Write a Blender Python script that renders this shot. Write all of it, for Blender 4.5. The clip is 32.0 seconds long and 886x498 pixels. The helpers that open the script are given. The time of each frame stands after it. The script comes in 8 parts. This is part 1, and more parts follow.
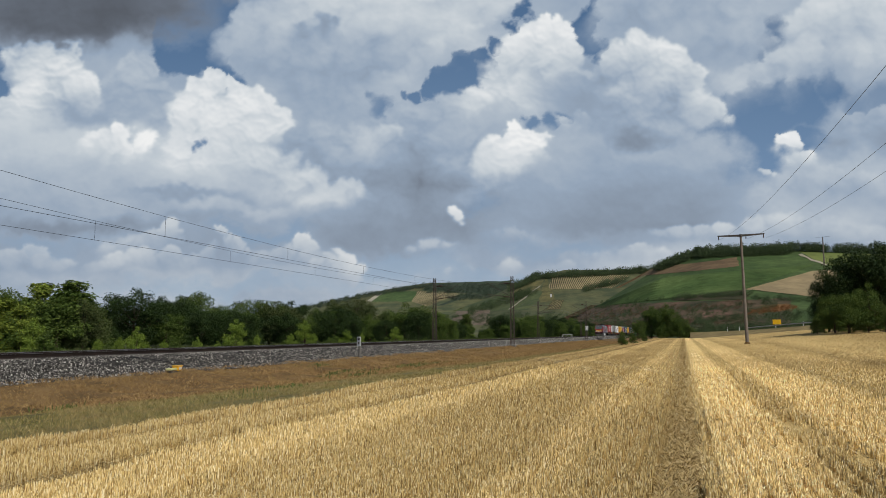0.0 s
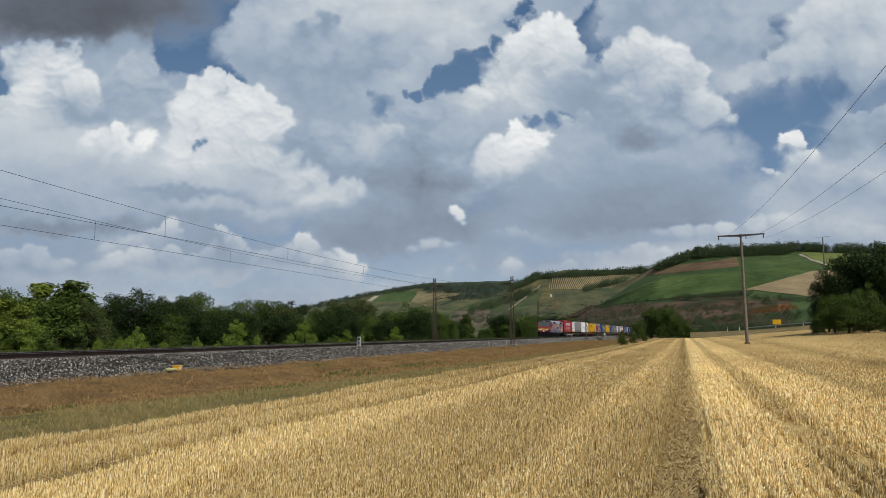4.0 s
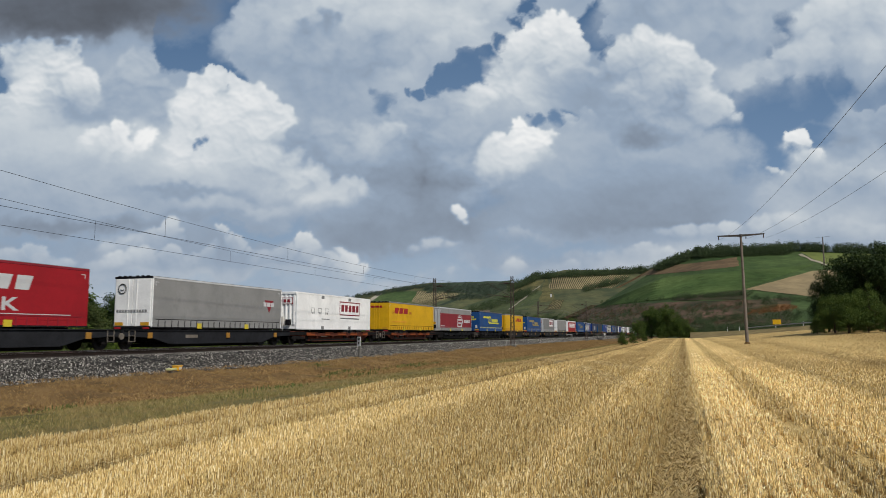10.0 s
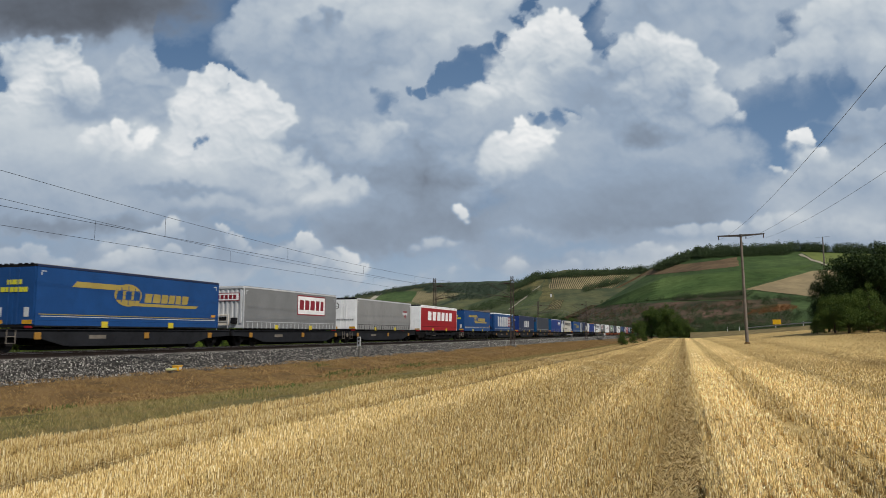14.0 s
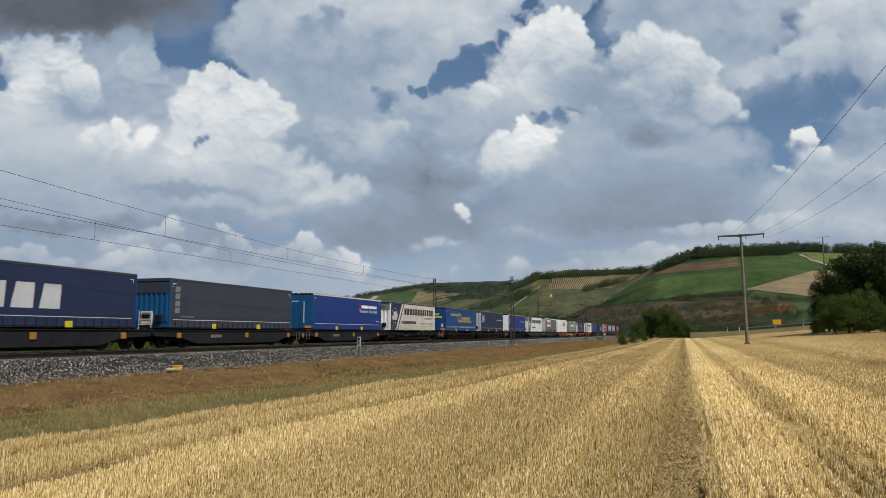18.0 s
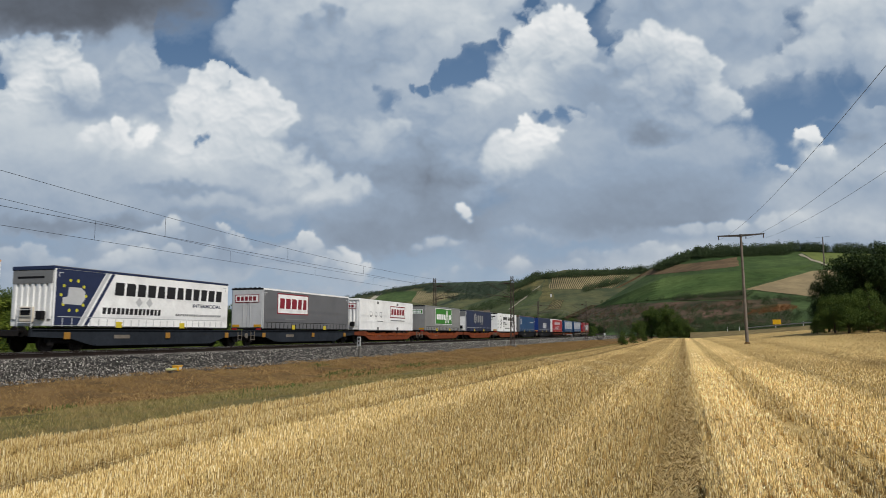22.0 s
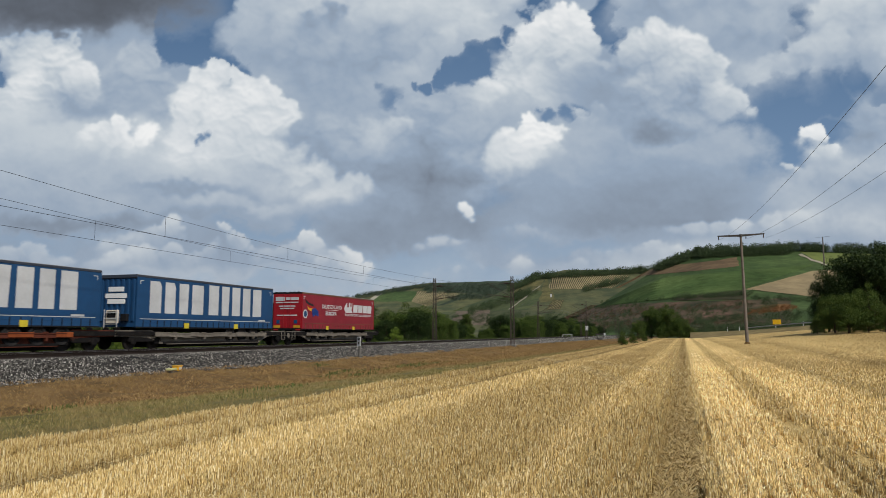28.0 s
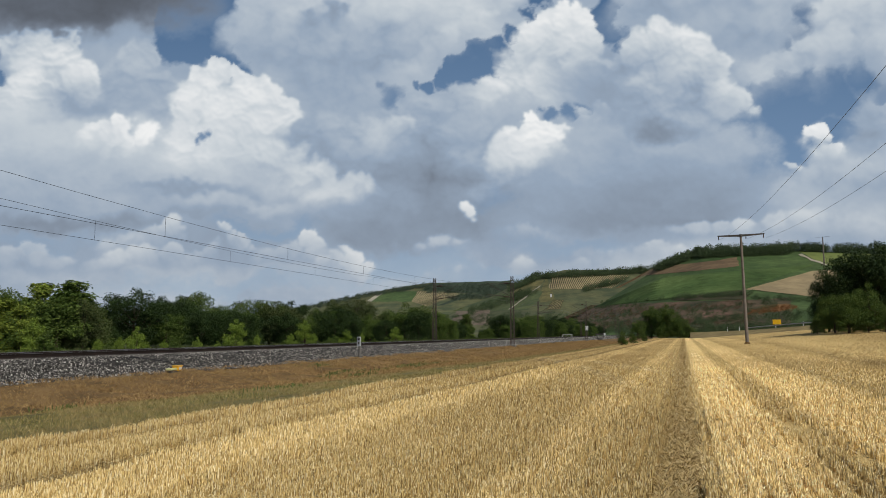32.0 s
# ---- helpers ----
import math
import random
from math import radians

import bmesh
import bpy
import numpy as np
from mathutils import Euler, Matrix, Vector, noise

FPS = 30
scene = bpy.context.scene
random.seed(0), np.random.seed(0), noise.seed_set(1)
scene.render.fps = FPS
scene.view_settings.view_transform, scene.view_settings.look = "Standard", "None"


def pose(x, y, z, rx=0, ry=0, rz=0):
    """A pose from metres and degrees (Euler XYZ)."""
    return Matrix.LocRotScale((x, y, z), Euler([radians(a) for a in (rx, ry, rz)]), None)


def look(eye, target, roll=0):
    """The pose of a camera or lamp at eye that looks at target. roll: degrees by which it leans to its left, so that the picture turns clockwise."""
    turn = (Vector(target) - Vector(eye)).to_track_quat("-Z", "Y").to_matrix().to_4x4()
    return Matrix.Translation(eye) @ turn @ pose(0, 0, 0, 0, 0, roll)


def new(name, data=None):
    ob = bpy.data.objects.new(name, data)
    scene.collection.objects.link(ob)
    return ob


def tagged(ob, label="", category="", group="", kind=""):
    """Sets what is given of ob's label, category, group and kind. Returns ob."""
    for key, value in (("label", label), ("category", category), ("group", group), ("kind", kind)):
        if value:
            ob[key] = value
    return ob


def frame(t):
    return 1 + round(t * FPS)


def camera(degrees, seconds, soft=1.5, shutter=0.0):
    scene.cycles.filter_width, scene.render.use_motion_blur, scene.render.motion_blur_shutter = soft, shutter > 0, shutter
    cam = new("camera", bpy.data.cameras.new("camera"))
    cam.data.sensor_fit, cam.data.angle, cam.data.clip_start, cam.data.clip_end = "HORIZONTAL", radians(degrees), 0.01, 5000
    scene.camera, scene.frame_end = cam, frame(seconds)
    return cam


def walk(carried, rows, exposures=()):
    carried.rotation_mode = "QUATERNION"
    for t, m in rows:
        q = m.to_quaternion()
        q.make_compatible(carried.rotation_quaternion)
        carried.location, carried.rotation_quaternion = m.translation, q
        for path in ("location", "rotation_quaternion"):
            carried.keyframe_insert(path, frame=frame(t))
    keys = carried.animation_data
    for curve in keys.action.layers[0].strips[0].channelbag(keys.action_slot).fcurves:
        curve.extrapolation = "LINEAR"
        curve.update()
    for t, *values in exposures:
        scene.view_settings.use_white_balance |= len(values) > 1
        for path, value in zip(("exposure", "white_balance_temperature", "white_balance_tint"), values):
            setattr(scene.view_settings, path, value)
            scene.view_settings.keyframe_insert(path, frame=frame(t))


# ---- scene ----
# Metres, z up. The track runs along +Y; the camera stands in the stubble field at the origin.
EYE = Vector((0.0, 0.0, 1.6))
TURN = 18.04    # degrees by which the camera looks to the left of +Y
TILT = 6.545
RAIL_Z = 0.72   # top of the rails that carry the train
TRACK_X = -28.765
NEAR_RAIL_Z = 0.835
NEAR_TRACK_X = -24.4
SPEED = 27.29
HEAD_Y = 268.09  # where the locomotive's cab corner is at the start


def sight(az, el, dist):
    """The place at a horizontal distance from the eye, by bearing from the camera's heading and elevation (degrees)."""
    a = radians(az - TURN)
    return Vector((math.sin(a) * dist, math.cos(a) * dist, EYE.z + math.tan(radians(el)) * dist))


cam = camera(62.2, 32.0, soft=0.85, shutter=0.1)
CAM_POSE = look(EYE, sight(0, TILT, 100))
walk(cam, [(0, CAM_POSE), (32, CAM_POSE)])

# ---- world, sun, exposure ----
SUN_DIR = Vector((0.75, -0.50, 0.92)).normalized()   # towards the sun
world = bpy.data.worlds.new("World")
scene.world = world
world.use_nodes = True
wn, wl = world.node_tree.nodes, world.node_tree.links
sky = wn.new("ShaderNodeTexSky")
sky.sky_type, sky.sun_disc = "NISHITA", False
sky.sun_elevation = math.asin(SUN_DIR.z)
sky.sun_rotation = math.atan2(SUN_DIR.x, SUN_DIR.y)
wl.new(sky.outputs[0], wn["Background"].inputs[0])
wn["Background"].inputs[1].default_value = 0.072
sun = new("sun", bpy.data.lights.new("sun", "SUN"))
sun.data.energy, sun.data.angle, sun.data.color = 3.5, radians(1.5), (1.0, 0.95, 0.87)
sun.matrix_world = look(SUN_DIR * 100, (0, 0, 0))
scene.view_settings.exposure = 0.0

# ---- materials ----
def nodes_of(m):
    m.use_nodes = True
    return m.node_tree.nodes, m.node_tree.links, m.node_tree.nodes["Principled BSDF"]


def ramp(n, l, src, stops):
    r = n.new("ShaderNodeValToRGB")
    while len(r.color_ramp.elements) < len(stops):
        r.color_ramp.elements.new(0.5)
    for e, (p, c) in zip(r.color_ramp.elements, stops):
        e.position, e.color = p, (*c, 1)
    l.new(src, r.inputs[0])
    return r.outputs[0]


def tex(n, l, scale, detail=6, rough=0.6, stretch=(1, 1, 1), coord="Object"):
    t = n.new("ShaderNodeTexCoord")
    mp = n.new("ShaderNodeMapping")
    mp.inputs["Scale"].default_value = stretch
    l.new(t.outputs[coord], mp.inputs[0])
    k = n.new("ShaderNodeTexNoise")
    k.inputs["Scale"].default_value, k.inputs["Detail"].default_value, k.inputs["Roughness"].default_value = scale, detail, rough
    l.new(mp.outputs[0], k.inputs[0])
    return k.outputs["Fac"]


def mixc(n, l, fac, a, b, kind="MIX"):
    x = n.new("ShaderNodeMix")
    x.data_type, x.blend_type = "RGBA", kind
    for s, v in ((x.inputs[0], fac), (x.inputs[6], a), (x.inputs[7], b)):
        if isinstance(v, (int, float)):
            s.default_value = v
        elif isinstance(v, tuple):
            s.default_value = (*v, 1)
        else:
            l.new(v, s)
    return x.outputs[2]


def bump(n, l, bs, height, strength, dist):
    b = n.new("ShaderNodeBump")
    b.inputs["Strength"].default_value, b.inputs["Distance"].default_value = strength, dist
    l.new(height, b.inputs["Height"])
    l.new(b.outputs[0], bs.inputs["Normal"])


def shade(c, k):
    return tuple(min(1, v * k) for v in c)


def surface(name, col, rough=0.6, metal=0.0, big=0.6, small=12.0, vary=0.25, bumps=0.15, dist=0.01, stain=None, spread=(1, 1, 1), per=0.0):
    """A weathered surface: tone at two scales, fine relief, an optional stain colour, and a little difference from piece to piece."""
    m = bpy.data.materials.new(name)
    n, l, bs = nodes_of(m)
    a = tex(n, l, big, 5, 0.6, spread)
    b = tex(n, l, small, 6, 0.65, spread)
    c1 = ramp(n, l, a, [(0.3, shade(col, 1 - vary)), (0.7, shade(col, 1 + vary * 0.7))])
    c2 = ramp(n, l, b, [(0.25, (1 - vary,) * 3), (0.75, (1.0,) * 3)])
    c = mixc(n, l, 0.8, c1, c2, "MULTIPLY")
    if stain:
        f = ramp(n, l, tex(n, l, big * 2.3, 8, 0.7, spread), [(0.52, (0, 0, 0)), (0.72, (0.8,) * 3)])
        c = mixc(n, l, f, c, stain)
    if per:
        o = n.new("ShaderNodeObjectInfo")
        c = mixc(n, l, 1.0, c, ramp(n, l, o.outputs["Random"], [(0, (1 - per,) * 3), (1, (1.0,) * 3)]), "MULTIPLY")
    l.new(c, bs.inputs["Base Color"])
    bs.inputs["Roughness"].default_value, bs.inputs["Metallic"].default_value = rough, metal
    bs.inputs["Specular IOR Level"].default_value = 0.12 if rough > 0.55 else 0.3
    bump(n, l, bs, b, bumps, dist)
    return m


def islands(name, stops, rough=0.7, patch=None, scale=0.3):
    """For joined pieces (leaves, straws, stones): a colour of its own for each piece, with a slow drift over the place."""
    m = bpy.data.materials.new(name)
    n, l, bs = nodes_of(m)
    g = n.new("ShaderNodeNewGeometry")
    c = ramp(n, l, g.outputs["Random Per Island"], stops)
    if patch:
        c = mixc(n, l, ramp(n, l, tex(n, l, scale, 4, 0.6), [(0.4, (0, 0, 0)), (0.65, (0.75,) * 3)]), c, patch)
    l.new(c, bs.inputs["Base Color"])
    bs.inputs["Roughness"].default_value = rough
    bs.inputs["Specular IOR Level"].default_value = 0.15
    return m


def paint(name, col, rough=0.45, vary=0.12, stain=None):
    return surface(name, col, rough, 0, 0.5, 9.0, vary, 0.05, 0.004, stain, (1, 1, 1))


# ---- mesh helpers ----
def mesh_np(name, verts, faces, mats=(), idx=None, smooth=False):
    me = bpy.data.meshes.new(name)
    verts, faces = np.asarray(verts, dtype=np.float32), np.asarray(faces, dtype=np.int32)
    k = faces.shape[1]
    me.vertices.add(len(verts))
    me.vertices.foreach_set("co", verts.ravel())
    me.loops.add(faces.size)
    me.loops.foreach_set("vertex_index", faces.ravel())
    me.polygons.add(len(faces))
    me.polygons.foreach_set("loop_start", np.arange(0, faces.size, k, dtype=np.int32))
    for m in mats:
        me.materials.append(m)
    if idx is not None:
        me.polygons.foreach_set("material_index", np.asarray(idx, dtype=np.int32))
    me.polygons.foreach_set("use_smooth", np.full(len(faces), smooth))
    me.update(calc_edges=True)
    return me


def grid_faces(nu, nv):
    i = np.arange(nu * nv).reshape(nv, nu)
    return np.stack([i[:-1, :-1], i[:-1, 1:], i[1:, 1:], i[1:, :-1]], -1).reshape(-1, 4)


def part(name, bm, material, parent=None, label="", smooth=False):
    """Links a bmesh (or a mesh) as one object under a thing."""
    if isinstance(bm, bpy.types.Mesh):
        me = bm
    else:
        me = bpy.data.meshes.new(name)
        bm.to_mesh(me)
        bm.free()
        if smooth:
            me.polygons.foreach_set("use_smooth", np.full(len(me.polygons), True))
    if material and not me.materials:
        me.materials.append(material)
    ob = new(name, me)
    if parent:
        ob.parent = parent
    if label:
        ob["label"] = label
    return ob


def thing(name, m, label, category, group="", kind=""):
    ob = new(name)
    ob.matrix_basis = m
    return tagged(ob, label, category, group, kind)


def box(bm, x0, x1, y0, y1, z0, z1, bevel=0.0):
    v = [bm.verts.new((x, y, z)) for x in (x0, x1) for y in (y0, y1) for z in (z0, z1)]
    fs = [bm.faces.new([v[i] for i in q]) for q in ((0, 1, 3, 2), (4, 6, 7, 5), (0, 4, 5, 1), (2, 3, 7, 6), (0, 2, 6, 4), (1, 5, 7, 3))]
    if bevel:
        es = list({e for f in fs for e in f.edges})
        bmesh.ops.bevel(bm, geom=es, offset=bevel, segments=2, affect="EDGES", profile=0.5)
    return bm


def boxed(*a, bevel=0.0):
    return box(bmesh.new(), *a, bevel=bevel)


def prism(bm, pts, axis, a, b):
    """Extrudes a polygon of 2D points along an axis (0 x, 1 y, 2 z) from a to b."""
    def at(p, w):
        return (w, p[0], p[1]) if axis == 0 else (p[0], w, p[1]) if axis == 1 else (p[0], p[1], w)
    lo, hi = [bm.verts.new(at(p, a)) for p in pts], [bm.verts.new(at(p, b)) for p in pts]
    n = len(pts)
    bm.faces.new(lo), bm.faces.new(hi[::-1])
    for i in range(n):
        bm.faces.new((lo[i], hi[i], hi[(i + 1) % n], lo[(i + 1) % n]))
    bmesh.ops.recalc_face_normals(bm, faces=bm.faces)
    return bm


def tube(bm, a, b, r0, r1=None, n=8):
    """A tapered round bar between two points."""
    a, b = Vector(a), Vector(b)
    r1 = r0 if r1 is None else r1
    w = (b - a).normalized()
    u = w.orthogonal().normalized()
    v = w.cross(u)
    ra = [bm.verts.new(a + (u * math.cos(t) + v * math.sin(t)) * r0) for t in (i * 2 * math.pi / n for i in range(n))]
    rb = [bm.verts.new(b + (u * math.cos(t) + v * math.sin(t)) * r1) for t in (i * 2 * math.pi / n for i in range(n))]
    for i in range(n):
        bm.faces.new((ra[i], ra[(i + 1) % n], rb[(i + 1) % n], rb[i]))
    bm.faces.new(ra[::-1]), bm.faces.new(rb)
    return bm

# ---- the cloud layer: a far backdrop that drifts ----
def value_noise(u, v, seed):
    """Smooth lattice noise in -1..1."""
    def h(i, j):
        k = (i.astype(np.int64) * 374761393 + j.astype(np.int64) * 668265263 + seed * 2147483647) & 0xFFFFFFFF
        k = ((k ^ (k >> 13)) * 1274126177) & 0xFFFFFFFF
        return ((k ^ (k >> 16)) & 0xFFFF) / 32767.5 - 1
    i, j = np.floor(u), np.floor(v)
    a, b = u - i, v - j
    a, b = a * a * a * (a * (a * 6 - 15) + 10), b * b * b * (b * (b * 6 - 15) + 10)
    return (h(i, j) * (1 - a) + h(i + 1, j) * a) * (1 - b) + (h(i, j + 1) * (1 - a) + h(i + 1, j + 1) * a) * b


def fbm(u, v, octaves, seed, gain=0.5):
    s, amp = 0, 1.0
    for o in range(octaves):
        s = s + amp * value_noise(u * 2 ** o + 17.3 * o, v * 2 ** o + 9.1 * o, seed + o)
        amp *= gain
    return s


def smooth(a, b, x):
    t = np.clip((x - a) / (b - a), 0, 1)
    return t * t * (3 - 2 * t)


# A chart of the sky on a flat sheet before the eye: x to the right, y down, 1300 units from the eye, its middle at (784, 441).
SKY_F = 784 / math.tan(radians(31.1))
SKY_N, SKY_M = 900, 345
sx_, sy_ = np.meshgrid(np.linspace(-90, 1660, SKY_N), np.linspace(578, -75, SKY_M))


def bumps_at(u, v, seed):
    """Round bumps packed side by side, 0..1: high in the middle of each."""
    best = np.full_like(u, 9.0)
    i, j = np.floor(u), np.floor(v)
    for a in (-1, 0, 1):
        for b in (-1, 0, 1):
            ci, cj = i + a, j + b
            k = (ci.astype(np.int64) * 73856093 + cj.astype(np.int64) * 19349663 + seed * 83492791) & 0xFFFFFFFF
            k = ((k ^ (k >> 15)) * 2246822519) & 0xFFFFFFFF
            k = ((k ^ (k >> 13)) * 3266489917) & 0xFFFFFFFF
            px, py = (k & 0xFFFF) / 65535.0, ((k >> 16) & 0xFFFF) / 65535.0
            best = np.minimum(best, (ci + px - u) ** 2 + (cj + py - v) ** 2)
    return np.sqrt(np.clip(1 - best, 0, 1))


# slow and fine wandering of every outline, and the heaped relief of the lit clouds
warp_x = 10 * fbm(sx_ / 80, sy_ / 65, 6, 3, 0.62)
warp_y = 9 * fbm(sx_ / 80, sy_ / 65, 6, 23, 0.62)
drape = fbm(sx_ / 150, sy_ / 90, 4, 57, 0.55)
wisp = fbm(sx_ / 110, sy_ / 65, 5, 91, 0.5)
bx_, by_ = sx_ + 1.1 * warp_x, sy_ + 1.1 * warp_y
knobs = sum(w * bumps_at(bx_ / s, by_ / s * 1.1, 5 + k) for k, (s, w) in enumerate(((58, 1.0), (29, 0.55), (14, 0.28), (8, 0.14))))
knobs = (knobs - knobs.mean()) / knobs.std()
dv_, du_ = np.gradient(knobs, sy_[1, 0] - sy_[0, 0], sx_[0, 1] - sx_[0, 0])
facing = np.tanh((-1.0 * dv_ + 0.35 * du_) * 5.0)
facing[1:-1, 1:-1] = 0.4 * facing[1:-1, 1:-1] + 0.15 * (facing[:-2, 1:-1] + facing[2:, 1:-1] + facing[1:-1, :-2] + facing[1:-1, 2:])
cover = np.ones_like(sx_)
tone = 0.52 + 0.04 * wisp + 0.03 * drape


def window_of(lobes, margin):
    """The stretch of the chart that some lobes reach."""
    x0, x1 = min(a - c for a, b, c in lobes) - margin, max(a + c for a, b, c in lobes) + margin
    y0, y1 = min(b - c for a, b, c in lobes) - margin, max(b + c for a, b, c in lobes) + margin
    i = np.nonzero((sx_[0] > x0) & (sx_[0] < x1))[0]
    j = np.nonzero((sy_[:, 0] > y0) & (sy_[:, 0] < y1))[0]
    return np.s_[j[0]:j[-1] + 1, i[0]:i[-1] + 1]


def lobed(lobes, w, rag, flat):
    """Depth inside the nearest lobe (chart units), and how far up that lobe's round the place lies."""
    X, Y = sx_[w] + rag * warp_x[w], sy_[w] + rag * warp_y[w]
    inside, up, weight = np.full(X.shape, -1e6), 0.0, 0.0
    for a, b, c in lobes:
        dx, dy = X - a, (Y - b) / flat
        s = c - np.hypot(dx, dy)
        k = np.exp(np.clip(s / (8 + 0.12 * c), -30, 12))
        up, weight = up + k * np.clip((-0.92 * dy + 0.30 * dx) / c, -1.3, 1.3), weight + k
        inside = np.maximum(inside, s)
    return inside, up / weight


def heap(lobes, top, base, soft=7.0, rag=1.0, flat=1.0, gain=0.045, lump=0.45, thick=1.0, under=3.0):
    """A cumulus of round lobes (x, y, radius): lit top, greyer base; under: how much softer its lower edge is."""
    w = window_of(lobes, 60)
    s, up = lobed(lobes, w, rag, flat)
    s = s + rag * (2.6 * knobs[w] + 2.5 * wisp[w])
    hi, lo = min(b - c * flat for a, b, c in lobes), max(b + c * flat for a, b, c in lobes)
    rise = (lo - sy_[w]) / (lo - hi)
    edge = soft * (0.7 + under * smooth(0.55, -0.35, up + 0.35 * drape[w]) + 0.6 * under * smooth(0.7, 0.1, rise) + 0.9 * np.clip(wisp[w], 0, 1))
    alpha = smooth(-0.3, 0.7, s / edge) * thick
    lit = smooth(0.0, 1.0, 0.04 + (1 - lump) * 0.92 * rise + lump * (0.5 + 0.5 * up) * 0.92 + 0.10 * drape[w] + 0.05 * wisp[w])
    t = base - 0.05 + (top - base) * lit + gain * facing[w] * (0.3 + 0.7 * lit) + 0.05 * drape[w] + 0.025 * wisp[w] + 0.018 * knobs[w]
    tone[w] = tone[w] * (1 - alpha) + t * alpha
    cover[w] = np.maximum(cover[w], alpha)


def sheet(x, y, wide, high, top, base, soft=0.5, thick=1.0, wave=0.12):
    """A soft layer of even cloud round a middle, with half sizes."""
    a, b = (sx_ + 1.5 * warp_x - x) / wide, (sy_ + 1.5 * warp_y - y) / high
    alpha = smooth(0, soft, 1 - np.hypot(a, b) + wave * wisp) * thick
    t = base - 0.06 + (top - base) * smooth(1, -1, b) + 0.03 * wisp + 0.035 * drape + 0.012 * facing
    tone[:] = tone * (1 - alpha) + t * alpha
    cover[:] = np.maximum(cover, alpha)


def clear(lobes, depth=1.0, soft=10.0, rag=1.0):
    """A gap of blue between the clouds."""
    w = window_of(lobes, 60)
    s, _ = lobed(lobes, w, rag, 1.0)
    cover[w] *= 1 - depth * smooth(-soft * 0.4, soft, s - rag * 2.0 * knobs[w])


def thin(x, y, wide, high, depth):
    """A stretch where the blue shows through haze."""
    cover[:] *= 1 - depth * smooth(0, 0.8, 1 - np.hypot((sx_ + 2 * warp_x - x) / wide, (sy_ + 2 * warp_y - y) / high) + 0.15 * wisp)


# even layers behind
sheet(620, 110, 300, 190, 0.70, 0.58)
sheet(1300, 40, 300, 130, 0.66, 0.56)
sheet(120, 330, 420, 120, 0.74, 0.52)
sheet(740, 330, 260, 150, 0.58, 0.47)
sheet(1500, 330, 220, 90, 0.74, 0.68, 0.8)
sheet(380, 500, 700, 70, 0.60, 0.66, 0.8)
sheet(1250, 470, 420, 60, 0.68, 0.74, 0.8)
# gaps of blue
clear(((325, 62, 62), (378, 72, 46), (295, 92, 30), (402, 112, 26), (432, 132, 18), (350, 20, 40), (380, 10, 40)))
clear(((-12, 90, 28), (2, 145, 16), (4, 172, 16), (-30, 130, 40)))
clear(((674, 186, 23), (662, 166, 13)), 0.85, 16)
clear(((775, 150, 24), (808, 138, 32), (846, 120, 34), (872, 96, 24), (742, 156, 14), (716, 158, 8), (893, 66, 15), (912, 38, 13), (928, 14, 13), (938, -8, 14)), 1.0, 8, 1.3)
clear(((1052, 28, 30), (1062, 68, 24), (1072, 4, 26), (1080, 95, 12)))
clear(((1380, 58, 26), (1392, 30, 22), (1366, 90, 16)), 0.75, 22)
clear(((1345, 205, 66), (1405, 190, 62), (1305, 262, 58), (1452, 178, 52), (1492, 150, 36), (1250, 296, 34), (1375, 255, 56), (1455, 235, 40)), 1.0, 24)
clear(((1548, 178, 34), (1590, 172, 40)), 0.6, 26)
thin(840, 350, 90, 45, 0.6)
thin(470, 412, 170, 30, 0.75)
thin(700, 470, 150, 34, 0.6)
thin(1000, 425, 180, 26, 0.5)
thin(60, 420, 170, 22, 0.5)
thin(400, 505, 330, 26, 0.5)
thin(900, 490, 220, 26, 0.5)
thin(1240, 310, 60, 30, 0.5)
# the high layer above the middle
heap(((420, 62, 42), (458, 40, 58), (520, 62, 92), (612, 52, 110), (700, 40, 105), (790, 20, 82), (860, -20, 66), (905, -40, 50)), 0.76, 0.61, 9, 0.9, 1.0, 0.03, 0.25)
heap(((520, 140, 66), (590, 150, 90), (660, 110, 70), (560, 215, 70), (480, 160, 44)), 0.66, 0.57, 34, 1.0, 1.0, 0.02, 0.2)
heap(((545, 46, 24), (575, 32, 24), (548, 72, 13), (596, 26, 14)), 0.44, 0.40, 16, 1.2, 1.0, 0.03, 0.3, 0.75)
heap(((750, 95, 26), (790, 86, 28), (830, 62, 26), (705, 128, 24), (862, 40, 22)), 0.80, 0.68, 24, 1.0, 0.8, 0.03, 0.3, 0.8)
# the grey mass in the middle
heap(((720, 205, 44), (765, 200, 40), (810, 215, 60), (735, 265, 80), (850, 260, 80), (670, 285, 80), (790, 330, 100), (700, 380, 90), (620, 330, 80), (560, 270, 70)), 0.62, 0.43, 22, 1.2, 1.0, 0.03, 0.25)
sheet(690, 405, 190, 58, 0.46, 0.40, 0.8, 0.9)
sheet(600, 365, 130, 60, 0.60, 0.50, 0.9, 0.7)
heap(((640, 254, 34), (692, 238, 30), (598, 266, 24), (664, 268, 34), (716, 254, 20)), 0.79, 0.62, 26, 1.2, 0.8, 0.04, 0.3, 0.85)
